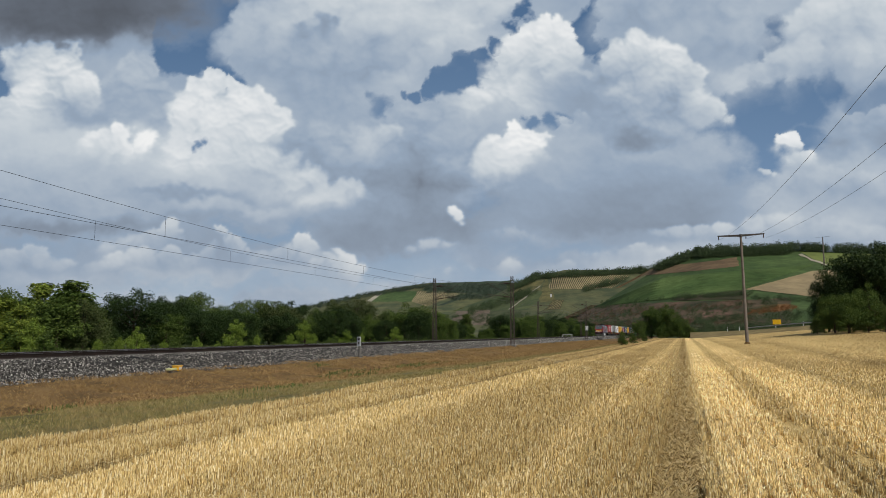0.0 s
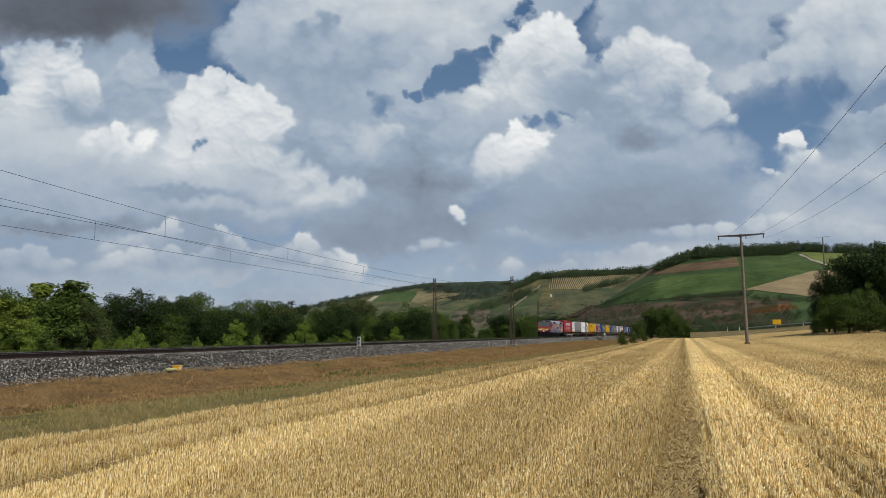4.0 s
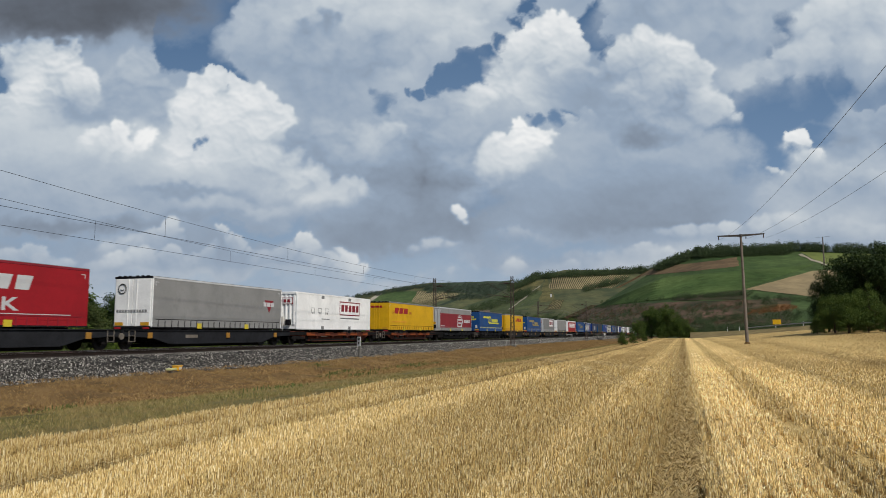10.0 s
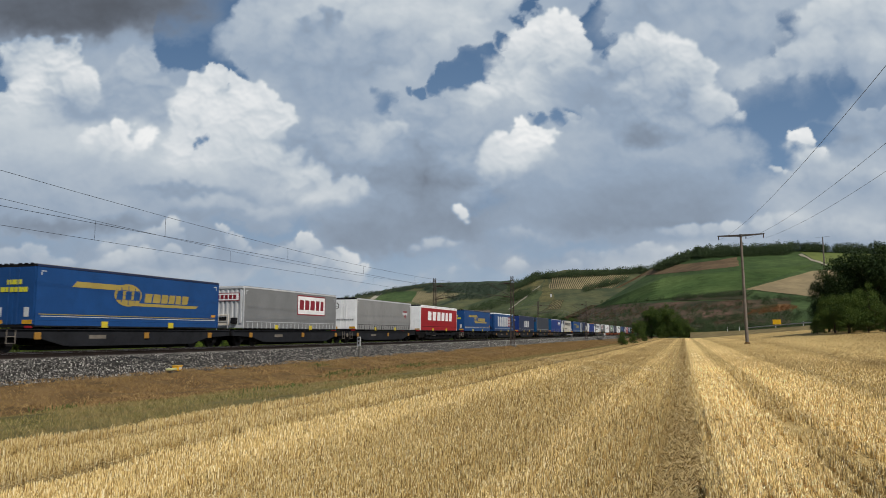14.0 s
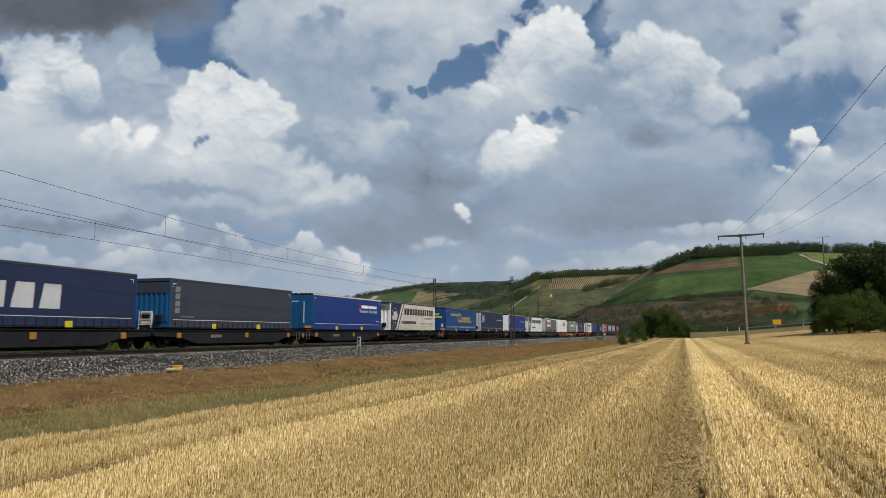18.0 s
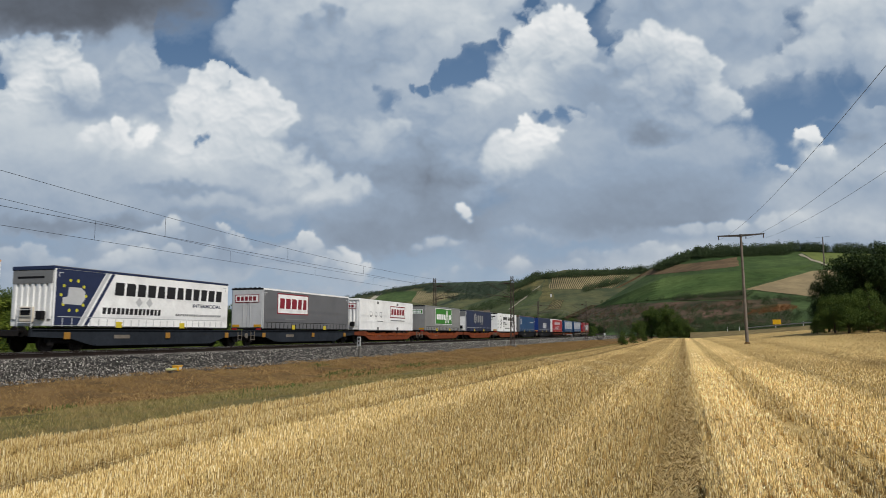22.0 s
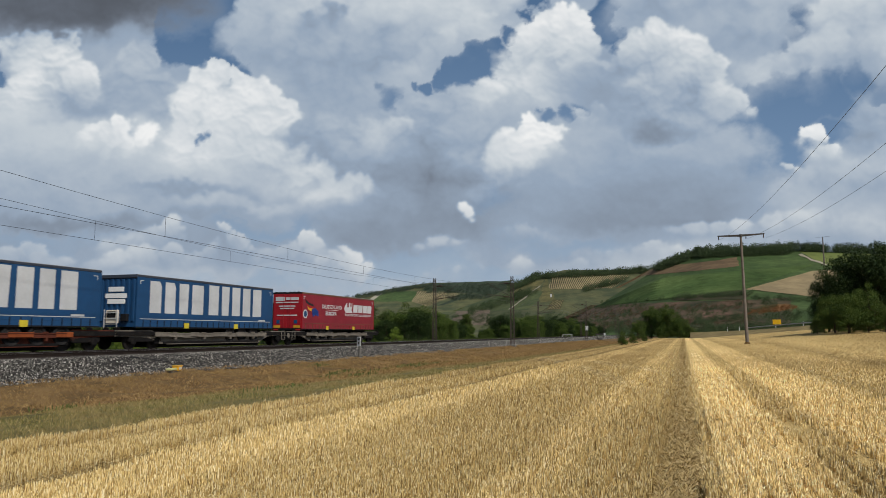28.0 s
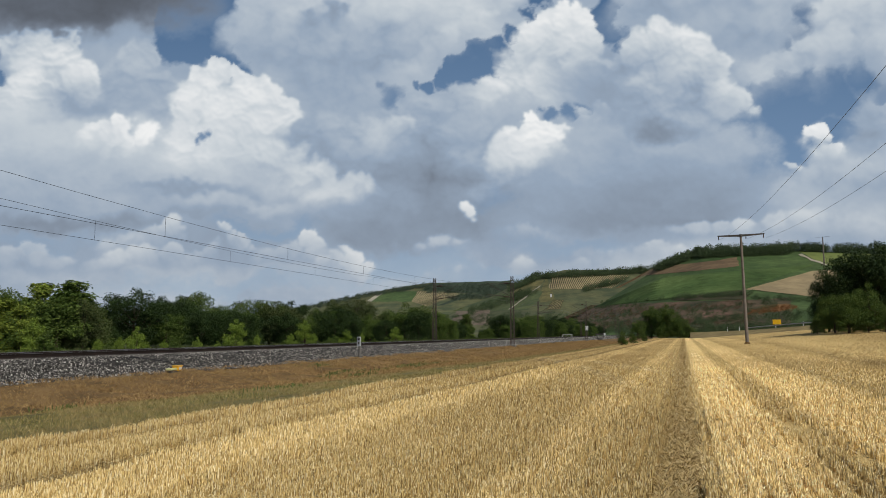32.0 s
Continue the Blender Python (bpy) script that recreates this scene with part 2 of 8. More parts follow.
# the high layer to the right
heap(((1120, 20, 70), (1200, 10, 95), (1290, 30, 90), (1340, 60, 60), (1290, 110, 60)), 0.63, 0.57, 24, 1.0, 1.0, 0.012, 0.15)
heap(((1320, 150, 42), (1358, 132, 44), (1402, 112, 46), (1442, 96, 46), (1420, 140, 34), (1380, 62, 20)), 0.72, 0.57, 20, 1.2, 0.9, 0.03, 0.4)
heap(((1425, 46, 34), (1470, 40, 56), (1520, 30, 72), (1560, 80, 66), (1500, 100, 40), (1600, 60, 80)), 0.80, 0.62, 20, 1.1, 1.0, 0.03, 0.35)
heap(((1540, 222, 58), (1512, 248, 46), (1590, 230, 70)), 0.60, 0.37, 22, 1.1, 0.7, 0.02, 0.2)
# the tower and the great heap
heap(((1002, 42, 30), (962, 58, 42), (926, 80, 34), (1016, 72, 36), (985, 104, 66), (905, 128, 44), (856, 172, 36), (820, 192, 28), (1040, 142, 42), (950, 168, 66)), 0.95, 0.52, 6, 1.1, 1.0, 0.085, 0.40, 1.0, 6.0)
sheet(1020, 150, 90, 50, 0.60, 0.54, 0.8, 0.75)
sheet(900, 215, 110, 40, 0.60, 0.55, 0.8, 0.85)
clear(((956, 210, 16), (985, 208, 15), (1008, 196, 13), (938, 202, 9)), 0.9, 9)
sheet(1130, 300, 250, 105, 0.64, 0.50, 0.35)
sheet(1130, 372, 270, 48, 0.53, 0.46, 0.55, 0.95)
heap(((1010, 214, 22), (1042, 190, 17), (990, 226, 16), (1030, 216, 20)), 0.84, 0.62, 10, 1.0, 1.0, 0.04, 0.4, 1.0, 3.0)
heap(((1152, 84, 40), (1100, 108, 38), (1205, 98, 40), (1240, 118, 32), (1178, 155, 86), (1268, 186, 38), (1300, 206, 22), (1110, 185, 56), (1228, 200, 58), (1150, 205, 54)), 0.95, 0.50, 9, 1.1, 0.95, 0.08, 0.38, 1.0, 3.0)
sheet(1152, 230, 84, 30, 0.44, 0.34, 1.0, 0.9)
heap(((1250, 172, 34), (1276, 200, 26), (1300, 208, 16)), 0.90, 0.70, 26, 1.0, 1.0, 0.05, 0.4, 0.7)
heap(((885, 294, 36), (918, 300, 36), (858, 326, 26), (840, 350, 18)), 0.84, 0.60, 22, 1.5, 1.0, 0.07, 0.35, 0.9, 2.0)
heap(((924, 244, 28), (948, 260, 28), (905, 264, 26), (932, 276, 24), (976, 240, 12)), 0.97, 0.70, 5, 1.5, 1.0, 0.11, 0.34, 1.0, 7.0)
sheet(985, 318, 90, 44, 0.60, 0.54, 1.0, 0.8)
# the left-hand heaps
heap(((248, 108, 28), (225, 140, 40), (270, 165, 40), (205, 190, 50), (280, 215, 40)), 0.62, 0.52, 16, 1.2, 1.0, 0.05, 0.4)
heap(((28, 88, 26), (62, 98, 42), (108, 112, 48), (82, 168, 66), (142, 158, 44), (36, 196, 50), (10, 240, 40)), 0.90, 0.62, 9, 1.4, 1.0, 0.105, 0.48)
sheet(70, 262, 260, 70, 0.80, 0.66, 0.5)
heap(((348, 138, 26), (386, 132, 32), (412, 134, 22), (345, 180, 52), (428, 186, 56), (472, 214, 46), (325, 235, 44), (418, 258, 86), (352, 292, 70), (480, 292, 60)), 0.92, 0.64, 7, 1.2, 1.0, 0.095, 0.48, 1.0, 6.0)
heap(((172, 242, 27), (206, 236, 25), (150, 256, 20), (228, 256, 22), (262, 246, 22), (192, 262, 30)), 1.0, 0.76, 9, 1.2, 0.9, 0.07, 0.4, 1.0, 2.5)
sheet(350, 318, 150, 40, 0.76, 0.66, 0.7, 0.8)
sheet(320, 342, 140, 18, 0.54, 0.47, 0.8, 0.95)
sheet(440, 366, 150, 20, 0.72, 0.66, 0.8, 0.85)
heap(((562, 312, 34), (600, 338, 38), (520, 326, 34), (640, 336, 30), (560, 352, 36)), 0.86, 0.62, 20, 1.1, 0.9, 0.04, 0.35, 0.9, 1.5)
sheet(110, 392, 230, 22, 0.47, 0.40, 0.8, 0.95)
sheet(330, 388, 110, 14, 0.54, 0.48, 0.9, 0.8)
sheet(150, -6, 330, 104, 0.19, 0.16, 0.6, 1.0, 0.12)
sheet(130, 30, 130, 56, 0.17, 0.14, 0.9, 0.9, 0.10)
sheet(420, -22, 120, 52, 0.40, 0.32, 0.8, 0.8, 0.15)
clear(((348, 252, 7), (357, 246, 8), (366, 240, 8)), 0.9, 9, 0.8)
# small heads low over the hills
sheet(120, 425, 200, 14, 0.60, 0.53, 0.9, 0.7)
sheet(420, 490, 330, 24, 0.70, 0.66, 0.9, 0.7)
sheet(80, 490, 220, 26, 0.68, 0.64, 0.9, 0.7)
heap(((298, 412, 24), (268, 424, 32), (232, 430, 26), (316, 422, 18), (190, 438, 22)), 0.78, 0.58, 9, 1.0, 0.7, 0.04, 0.4, 0.9, 1.2)
heap(((400, 414, 16), (420, 432, 26), (378, 446, 24), (350, 450, 16), (448, 446, 18), (300, 452, 26), (250, 458, 32), (330, 462, 26), (210, 466, 26)), 0.84, 0.60, 7, 1.1, 0.75, 0.04, 0.4, 0.95, 1.2)
heap(((542, 430, 20), (520, 442, 18), (564, 440, 16), (500, 452, 24), (470, 460, 22), (555, 456, 24)), 0.84, 0.60, 7, 1.0, 0.8, 0.04, 0.4, 0.95, 1.2)
heap(((604, 444, 15), (620, 464, 26), (590, 464, 18), (648, 472, 16), (570, 474, 18), (636, 484, 24)), 0.88, 0.60, 7, 1.0, 0.85, 0.05, 0.4, 0.95, 1.2)
heap(((60, 446, 40), (115, 456, 32), (10, 456, 40), (165, 468, 28)), 0.80, 0.62, 12, 1.0, 0.5, 0.03, 0.3, 0.8, 1.2)
heap(((1152, 440, 24), (1128, 450, 20), (1178, 448, 16)), 0.84, 0.64, 8, 1.0, 0.8, 0.03, 0.4, 0.95, 1.2)
heap(((1215, 404, 30), (1180, 412, 26), (1260, 406, 30), (1300, 400, 26)), 0.80, 0.64, 14, 1.1, 0.6, 0.03, 0.3, 0.9, 1.2)
heap(((1064, 448, 16), (1050, 442, 10)), 0.78, 0.64, 9, 1.0, 0.8, 0.03, 0.3, 0.85, 1.2)
heap(((924, 466, 20), (908, 470, 12)), 0.84, 0.64, 8, 1.0, 0.75, 0.03, 0.4, 0.9, 1.2)
heap(((1412, 252, 18), (1432, 256, 22), (1402, 266, 12), (1448, 282, 24), (1420, 290, 20)), 0.97, 0.66, 6, 1.0, 0.9, 0.05, 0.4, 1.0, 5.0)
heap(((1376, 300, 13), (1388, 306, 10)), 0.90, 0.66, 6, 0.8, 1.0, 0.04, 0.4, 0.95, 1.2)
heap(((812, 370, 10), (822, 380, 11), (828, 392, 7)), 0.98, 0.80, 5, 0.6, 1.0, 0.04, 0.4, 1.0, 1.0)
heap(((1370, 336, 34), (1420, 330, 44), (1480, 320, 50), (1540, 330, 50)), 0.72, 0.60, 24, 1.1, 0.6, 0.03, 0.3, 0.8, 1.5)
heap(((1360, 405, 40), (1420, 396, 40), (1490, 400, 50), (1560, 410, 60)), 0.74, 0.62, 20, 1.2, 0.5, 0.03, 0.3, 0.8, 1.2)
heap(((925, 412, 22), (890, 420, 16), (955, 420, 18)), 0.68, 0.58, 16, 1.0, 0.6, 0.03, 0.3, 0.7, 1.2)
heap(((770, 432, 22), (745, 440, 14), (800, 438, 18)), 0.72, 0.58, 14, 1.0, 0.6, 0.03, 0.3, 0.75, 1.2)
heap(((845, 480, 20), (800, 486, 18), (1010, 466, 18)), 0.74, 0.62, 14, 1.0, 0.5, 0.03, 0.3, 0.75, 1.2)
# two soft passes over the brightness
for _ in range(2):
    tone[1:-1, 1:-1] = 0.5 * tone[1:-1, 1:-1] + 0.125 * (tone[:-2, 1:-1] + tone[2:, 1:-1] + tone[1:-1, :-2] + tone[1:-1, 2:])
tone = np.clip(tone, 0.0, 1.0)

# the layer hangs nearer overhead and far off towards the horizon, and drifts over the eye
DRIFT = 122.0
depth = 2950 + 1030 * smooth(230, 480, sy_)
turn3 = np.array(CAM_POSE.to_3x3())
sky_dirs = np.stack([(sx_ - 784) / SKY_F, (441 - sy_) / SKY_F, -np.ones_like(sx_)], -1) * depth[..., None]
sky_pts = (sky_dirs.reshape(-1, 3) @ turn3.T) + np.array(EYE)
sky_me = mesh_np("cloud_layer", sky_pts, grid_faces(SKY_N, SKY_M), smooth=True)
for nm, val in (("cover", cover), ("tone", tone)):
    sky_me.attributes.new(nm, "FLOAT", "POINT").data.foreach_set("value", val.ravel().astype(np.float32))
sky_me.attributes.new("bearing", "FLOAT_VECTOR", "POINT").data.foreach_set(
    "vector", np.stack([sx_ / 25, sy_ / 25, 0 * sx_], -1).astype(np.float32).ravel())


def cloud_material():
    m = bpy.data.materials.new("clouds")
    m.use_nodes = True
    n, l = m.node_tree.nodes, m.node_tree.links
    n.clear()
    at = {}
    for nm in ("cover", "tone", "bearing"):
        a = n.new("ShaderNodeAttribute")
        a.attribute_name = nm
        at[nm] = a
    k = n.new("ShaderNodeTexNoise")
    k.inputs["Scale"].default_value, k.inputs["Detail"].default_value, k.inputs["Roughness"].default_value = 1.6, 6, 0.55
    l.new(at["bearing"].outputs["Vector"], k.inputs[0])
    add = n.new("ShaderNodeMath")
    add.operation, add.inputs[1].default_value, add.inputs[2].default_value = "MULTIPLY_ADD", 0.035, -0.0175
    l.new(k.outputs["Fac"], add.inputs[0])
    t = n.new("ShaderNodeMath")
    t.operation = "ADD"
    l.new(at["tone"].outputs["Fac"], t.inputs[0]), l.new(add.outputs[0], t.inputs[1])
    col = ramp(n, l, t.outputs[0], [(0.0, (0.075, 0.082, 0.096)), (0.25, (0.165, 0.195, 0.245)), (0.5, (0.30, 0.378, 0.485)), (0.72, (0.54, 0.595, 0.645)), (1.0, (0.86, 0.868, 0.868))])
    c2 = n.new("ShaderNodeMath")
    c2.operation = "MULTIPLY_ADD"
    c2.inputs[1].default_value = 0.5
    l.new(add.outputs[0], c2.inputs[0]), l.new(at["cover"].outputs["Fac"], c2.inputs[2])
    sep = n.new("ShaderNodeSeparateXYZ")
    l.new(at["bearing"].outputs["Vector"], sep.inputs[0])
    mr = n.new("ShaderNodeMapRange")
    mr.inputs[1].default_value, mr.inputs[2].default_value = 21.8, 1.0
    l.new(sep.outputs[1], mr.inputs[0])
    blue = ramp(n, l, mr.outputs[0], [(0.0, (0.33, 0.44, 0.56)), (0.4, (0.17, 0.27, 0.42)), (1.0, (0.078, 0.15, 0.275))])
    col = mixc(n, l, 1.0, col, ramp(n, l, mr.outputs[0], [(0.05, (1.02, 0.99, 0.97)), (0.5, (1.0, 1.0, 1.0))]), "MULTIPLY")
    f = ramp(n, l, c2.outputs[0], [(0.02, (0, 0, 0)), (0.95, (1, 1, 1))])
    e = n.new("ShaderNodeEmission")
    l.new(mixc(n, l, f, blue, col), e.inputs[0])
    o = n.new("ShaderNodeOutputMaterial")
    l.new(e.outputs[0], o.inputs[0])
    return m


clouds = part("cloud_layer", sky_me, cloud_material())
tagged(clouds, "cumulus clouds with grey bases and gaps of blue sky", "clouds", kind="structure")

# ---- ground: one sheet, its cross-section follows the field, the verge, the bank and the track bed ----
SECTION = ((-4500, 0.1), (-300, 0.0), (-60, -0.2), (-38, -0.2), (-33.4, 0.05), (-21.3, -0.05), (-17.2, -0.55), (-9.4, -0.03), (-8, 0.0), (40, 0.0), (4500, 0.0))


def ground_z(x, y):
    """Height of the ground."""
    x, y = np.asarray(x, float), np.asarray(y, float)
    z = np.interp(x, [a for a, _ in SECTION], [b for _, b in SECTION])
    rise = 2.7 * smooth(-4, 36, x) * smooth(15, 125, y) + 2.0 * smooth(45, 160, x) * smooth(40, 200, y)
    bank_ = smooth(-21.5, -20.5, x) * (1 - smooth(-16.5, -15, x)) * smooth(150, 20, np.abs(y))
    return z + bank_ * 0.12 * fbm(x * 0.6, y * 0.4, 2, 77) + rise + 0.04 * value_noise(x * 0.13, y * 0.13, 5) * smooth(-9, -3, x)


xs = np.unique(np.concatenate([np.array([-4500, -3000, -1800, -1000, -600, -300, -150, -90, -60, -50, -44, -38, -36, -33.4]), np.arange(-32, -9, 0.35), np.arange(-9, 20, 0.6), np.arange(20, 60, 3), np.array([60, 75, 90, 120, 160, 220, 300, 500, 900, 1800, 3000, 4500])]))
ys = np.unique(np.concatenate([np.array([-400, -200, -100, -50, -20, -8]), np.arange(-4, 60, 0.7), np.arange(60, 140, 2), np.arange(140, 400, 10), np.array([420, 500, 700, 1000, 1600, 2600, 4500])]))
gx, gy = np.meshgrid(xs, ys)
gz = ground_z(gx, gy)


# the dark strips near -8 and -6.3 also hold painted shadow of taller stubble
SWATHS_AND_SHADE = ((-9.5, 0.72), (-8.4, 0.74), (-8.22, 0.44), (-7.9, 0.46), (-7.72, 0.76), (-6.75, 0.76), (-6.55, 0.44), (-6.15, 0.50), (-5.95, 0.96), (-4.85, 1.02), (-4.4, 0.78), (-2.1, 0.82), (-1.75, 1.10), (-1.40, 1.10), (-1.1, 0.92), (-0.5, 0.88), (-0.36, 0.64), (0.06, 0.64),
          (0.40, 1.38), (1.35, 1.42), (1.58, 1.0), (2.05, 1.0), (2.3, 1.36), (3.9, 1.24), (4.4, 0.86), (6.0, 1.06), (7.5, 1.10), (8.8, 0.78), (11.0, 1.04), (20.0, 0.86))


def swaths(n, l, c):
    """Paler and darker swaths along the rows, as the harvester left them, with uneven edges; stubble shadow lines are
    put into the tone too.
    """
    t = n.new("ShaderNodeTexCoord")
    sp = n.new("ShaderNodeSeparateXYZ")
    l.new(t.outputs["Object"], sp.inputs[0])
    wob = n.new("ShaderNodeMath")
    wob.operation, wob.inputs[1].default_value = "MULTIPLY_ADD", 0.5
    l.new(tex(n, l, 0.35, 5, 0.6), wob.inputs[0]), l.new(sp.outputs[0], wob.inputs[2])
    mr = n.new("ShaderNodeMapRange")
    mr.inputs[1].default_value, mr.inputs[2].default_value = -9.25, 20.25
    l.new(wob.outputs[0], mr.inputs[0])
    band = ramp(n, l, mr.outputs[0], [((a + 9.5) / 29.5, (b, b * (0.90 + 0.10 * b), b * (0.68 + 0.32 * b))) for a, b in SWATHS_AND_SHADE])
    c = mixc(n, l, 1.0, c, band, "MULTIPLY")
    drift = ramp(n, l, tex(n, l, 0.12, 5, 0.6, (1, 0.35, 1)), [(0.35, (0.78, 0.74, 0.66)), (0.62, (1.08, 1.08, 1.08))])
    return mixc(n, l, 0.8, c, drift, "MULTIPLY")


def stripes(name, dark, mid, pale):
    """Cut straw and soil between the rows."""
    m = bpy.data.materials.new(name)
    n, l, bs = nodes_of(m)
    b = tex(n, l, 45.0, 7, 0.75, (1, 0.4, 1))
    c = ramp(n, l, b, [(0.3, dark), (0.5, mid), (0.7, pale)])
    c = swaths(n, l, c)
    l.new(c, bs.inputs["Base Color"])
    bs.inputs["Roughness"].default_value, bs.inputs["Specular IOR Level"].default_value = 0.95, 0.15
    bump(n, l, bs, b, 0.6, 0.04)
    return m


M_FIELD = stripes("stubble_ground", (0.26, 0.172, 0.064), (0.51, 0.365, 0.142), (0.78, 0.60, 0.28))
M_VERGE = surface("verge_grass", (0.155, 0.132, 0.050), 0.95, 0, 0.4, 6.0, 0.35, 0.6, 0.05, (0.23, 0.18, 0.080))
M_BANK = surface("dry_bank", (0.185, 0.118, 0.050), 0.95, 0, 0.5, 5.0, 0.45, 0.7, 0.08, (0.19, 0.125, 0.055))
M_BEYOND = surface("rough_grass", (0.06, 0.072, 0.024), 0.95, 0, 0.1, 3.0, 0.4, 0.6, 0.08)
cx = (xs[:-1] + xs[1:]) / 2
cy = np.repeat((ys[:-1] + ys[1:]) / 2, len(xs) - 1)
cxx = np.tile(cx, len(ys) - 1)


def verge_x(y):
    """Where the green verge gives way to the dry bank: a wedge that narrows along the line."""
    return np.interp(y, (8, 15, 21, 27, 45, 80, 140), (-18.6, -17.3, -14.9, -13.4, -11.8, -10.6, -10.0)) + 0.35 * value_noise(y * 0.35, y * 0, 71)


idx = np.where(cxx > -9.4, 0, np.where(cxx > verge_x(cy), 1, np.where(cxx > -33, 2, 3)))
idx = np.where((idx == 0) & ((cy > 262) | (cxx > 300) | (cy < -60)), 3, idx)
ground = part("ground", mesh_np("ground", np.stack([gx, gy, gz], -1).reshape(-1, 3), grid_faces(len(xs), len(ys)), (M_FIELD, M_VERGE, M_BANK, M_BEYOND), idx, True), None)
tagged(ground, "harvested wheat field, grass verge and dry railway bank", "ground", kind="structure")

# ---- the railway ----
M_BALLAST = surface("ballast", (0.040, 0.038, 0.035), 0.95, 0, 0.7, 14.0, 0.5, 0.9, 0.06)
M_RAIL = surface("rail_steel", (0.026, 0.019, 0.016), 0.8, 0.0, 1.0, 20.0, 0.3, 0.1, 0.004)
M_BRIGHTRAIL = surface("worn_rail", (0.42, 0.40, 0.38), 0.35, 0.8, 1.0, 20.0, 0.2, 0.02, 0.001)
M_CONCRETE = surface("concrete", (0.16, 0.15, 0.135), 0.9, 0, 0.8, 15.0, 0.25, 0.3, 0.01)
M_STEEL = surface("dark_steel", (0.10, 0.095, 0.09), 0.6, 0.5, 1.5, 18.0, 0.3, 0.15, 0.004, (0.16, 0.08, 0.045))
M_WIRE = surface("wire", (0.03, 0.03, 0.032), 0.5, 0.6, 1, 9, 0.1, 0.0, 0.001)

ys_b = np.unique(np.concatenate([np.arange(-60, 140, 1.0), np.arange(140, 700, 8.0), np.array([900, 1500])]))
sec = ((-34.2, -0.05), (-32.4, 0.50), (-30.3, 0.54), (-29.5, 0.53), (-26.6, 0.55), (-25.9, 0.62), (-25.1, 0.64), (-23.7, 0.64), (-22.9, 0.60), (-21.9, 0.14), (-21.25, -0.06), (-20.9, -0.12))
bx = np.interp(np.linspace(0, len(sec) - 1, 50), range(len(sec)), [a for a, _ in sec])
bz = np.interp(bx, [a for a, _ in sec], [b for _, b in sec])
BX, BY = np.meshgrid(bx, ys_b)
BZ = np.tile(bz, (len(ys_b), 1)) + 0.03 * fbm(BX * 3, BY * 3, 3, 12)
BX = BX + 0.12 * fbm(BY * 0.3, BX * 0.1, 3, 15) * smooth(-23, -21, BX)
ballast = part("ballast_bed", mesh_np("ballast_bed", np.stack([BX, BY, BZ], -1).reshape(-1, 3), grid_faces(len(bx), len(ys_b)), (M_BALLAST,), None, True), None)
tagged(ballast, "grey crushed-stone ballast bed under two tracks", "ballast", kind="structure")


def stones(name, count, seed):
    """Loose stones, joined."""
    rg = np.random.RandomState(seed)
    y = 14 + 300 * rg.rand(count) ** 2.3
    x = -23.5 + 2.5 * rg.rand(count)
    z = np.interp(x, bx, bz) + 0.012
    base = np.array([(1, 0, 0), (-1, 0, 0), (0, 1, 0), (0, -1, 0), (0, 0, 1), (0, 0, -1)], float)
    tri = np.array([(0, 2, 4), (2, 1, 4), (1, 3, 4), (3, 0, 4), (2, 0, 5), (1, 2, 5), (3, 1, 5), (0, 3, 5)])
    size = (0.018 + 0.022 * rg.rand(count)) * (1 + y / 120)
    v = base[None] * size[:, None, None] * (0.6 + 0.7 * rg.rand(count, 6, 1))
    th = rg.rand(count) * 6.28
    c, s = np.cos(th)[:, None], np.sin(th)[:, None]
    vx, vy = v[..., 0] * c - v[..., 1] * s, v[..., 0] * s + v[..., 1] * c
    tilt = rg.rand(count)[:, None] - 0.5
    v = np.stack([vx + x[:, None], vy + y[:, None], v[..., 2] * 0.8 + vx * tilt + z[:, None]], -1).reshape(-1, 3)
    f = (tri[None] + 6 * np.arange(count)[:, None, None]).reshape(-1, 3)
    return mesh_np(name, v, f)


M_STONE = islands("crushed_stone", [(0, (0.014, 0.012, 0.010)), (0.45, (0.078, 0.074, 0.067)), (0.72, (0.19, 0.180, 0.163)), (0.90, (0.34, 0.32, 0.285)), (1, (0.58, 0.555, 0.51))], 0.9)
loose = part("loose_stones", stones("loose_stones", 62000, 4), M_STONE)
tagged(loose, "loose grey crushed stones on the ballast shoulder", "stones", kind="stuff")


def rail_profile():
    return [(-0.07, 0), (0.07, 0), (0.07, 0.012), (0.012, 0.035), (0.012, 0.125), (0.035, 0.135), (0.035, 0.168), (0.028, 0.172), (-0.028, 0.172), (-0.035, 0.168), (-0.035, 0.135), (-0.012, 0.125), (-0.012, 0.035), (-0.07, 0.012)]


def track(x, top, label):
    t = thing("railway_track", pose(x, 0, top - 0.172), label, "track", "railway tracks")
    for off in (0.7525, -0.7525):
        r = part("rail", prism(bmesh.new(), [(off + a, b) for a, b in rail_profile()], 1, -60, 900), M_RAIL, t)
        part("running_surface", prism(bmesh.new(), [(off - 0.03, 0.1722), (off + 0.03, 0.1722), (off + 0.022, 0.1745), (off - 0.022, 0.1745)], 1, -60, 900), M_BRIGHTRAIL, r)
    sl = mesh_np("sleeper", *box_np(-1.3, 1.3, -0.13, 0.13, -0.2, -0.006))
    sl.materials.append(M_CONCRETE)
    for i in range(100):
        o = part("sleeper", sl, None, t)
        o.location = (0, 12 + 0.6 * i, 0)
    return t


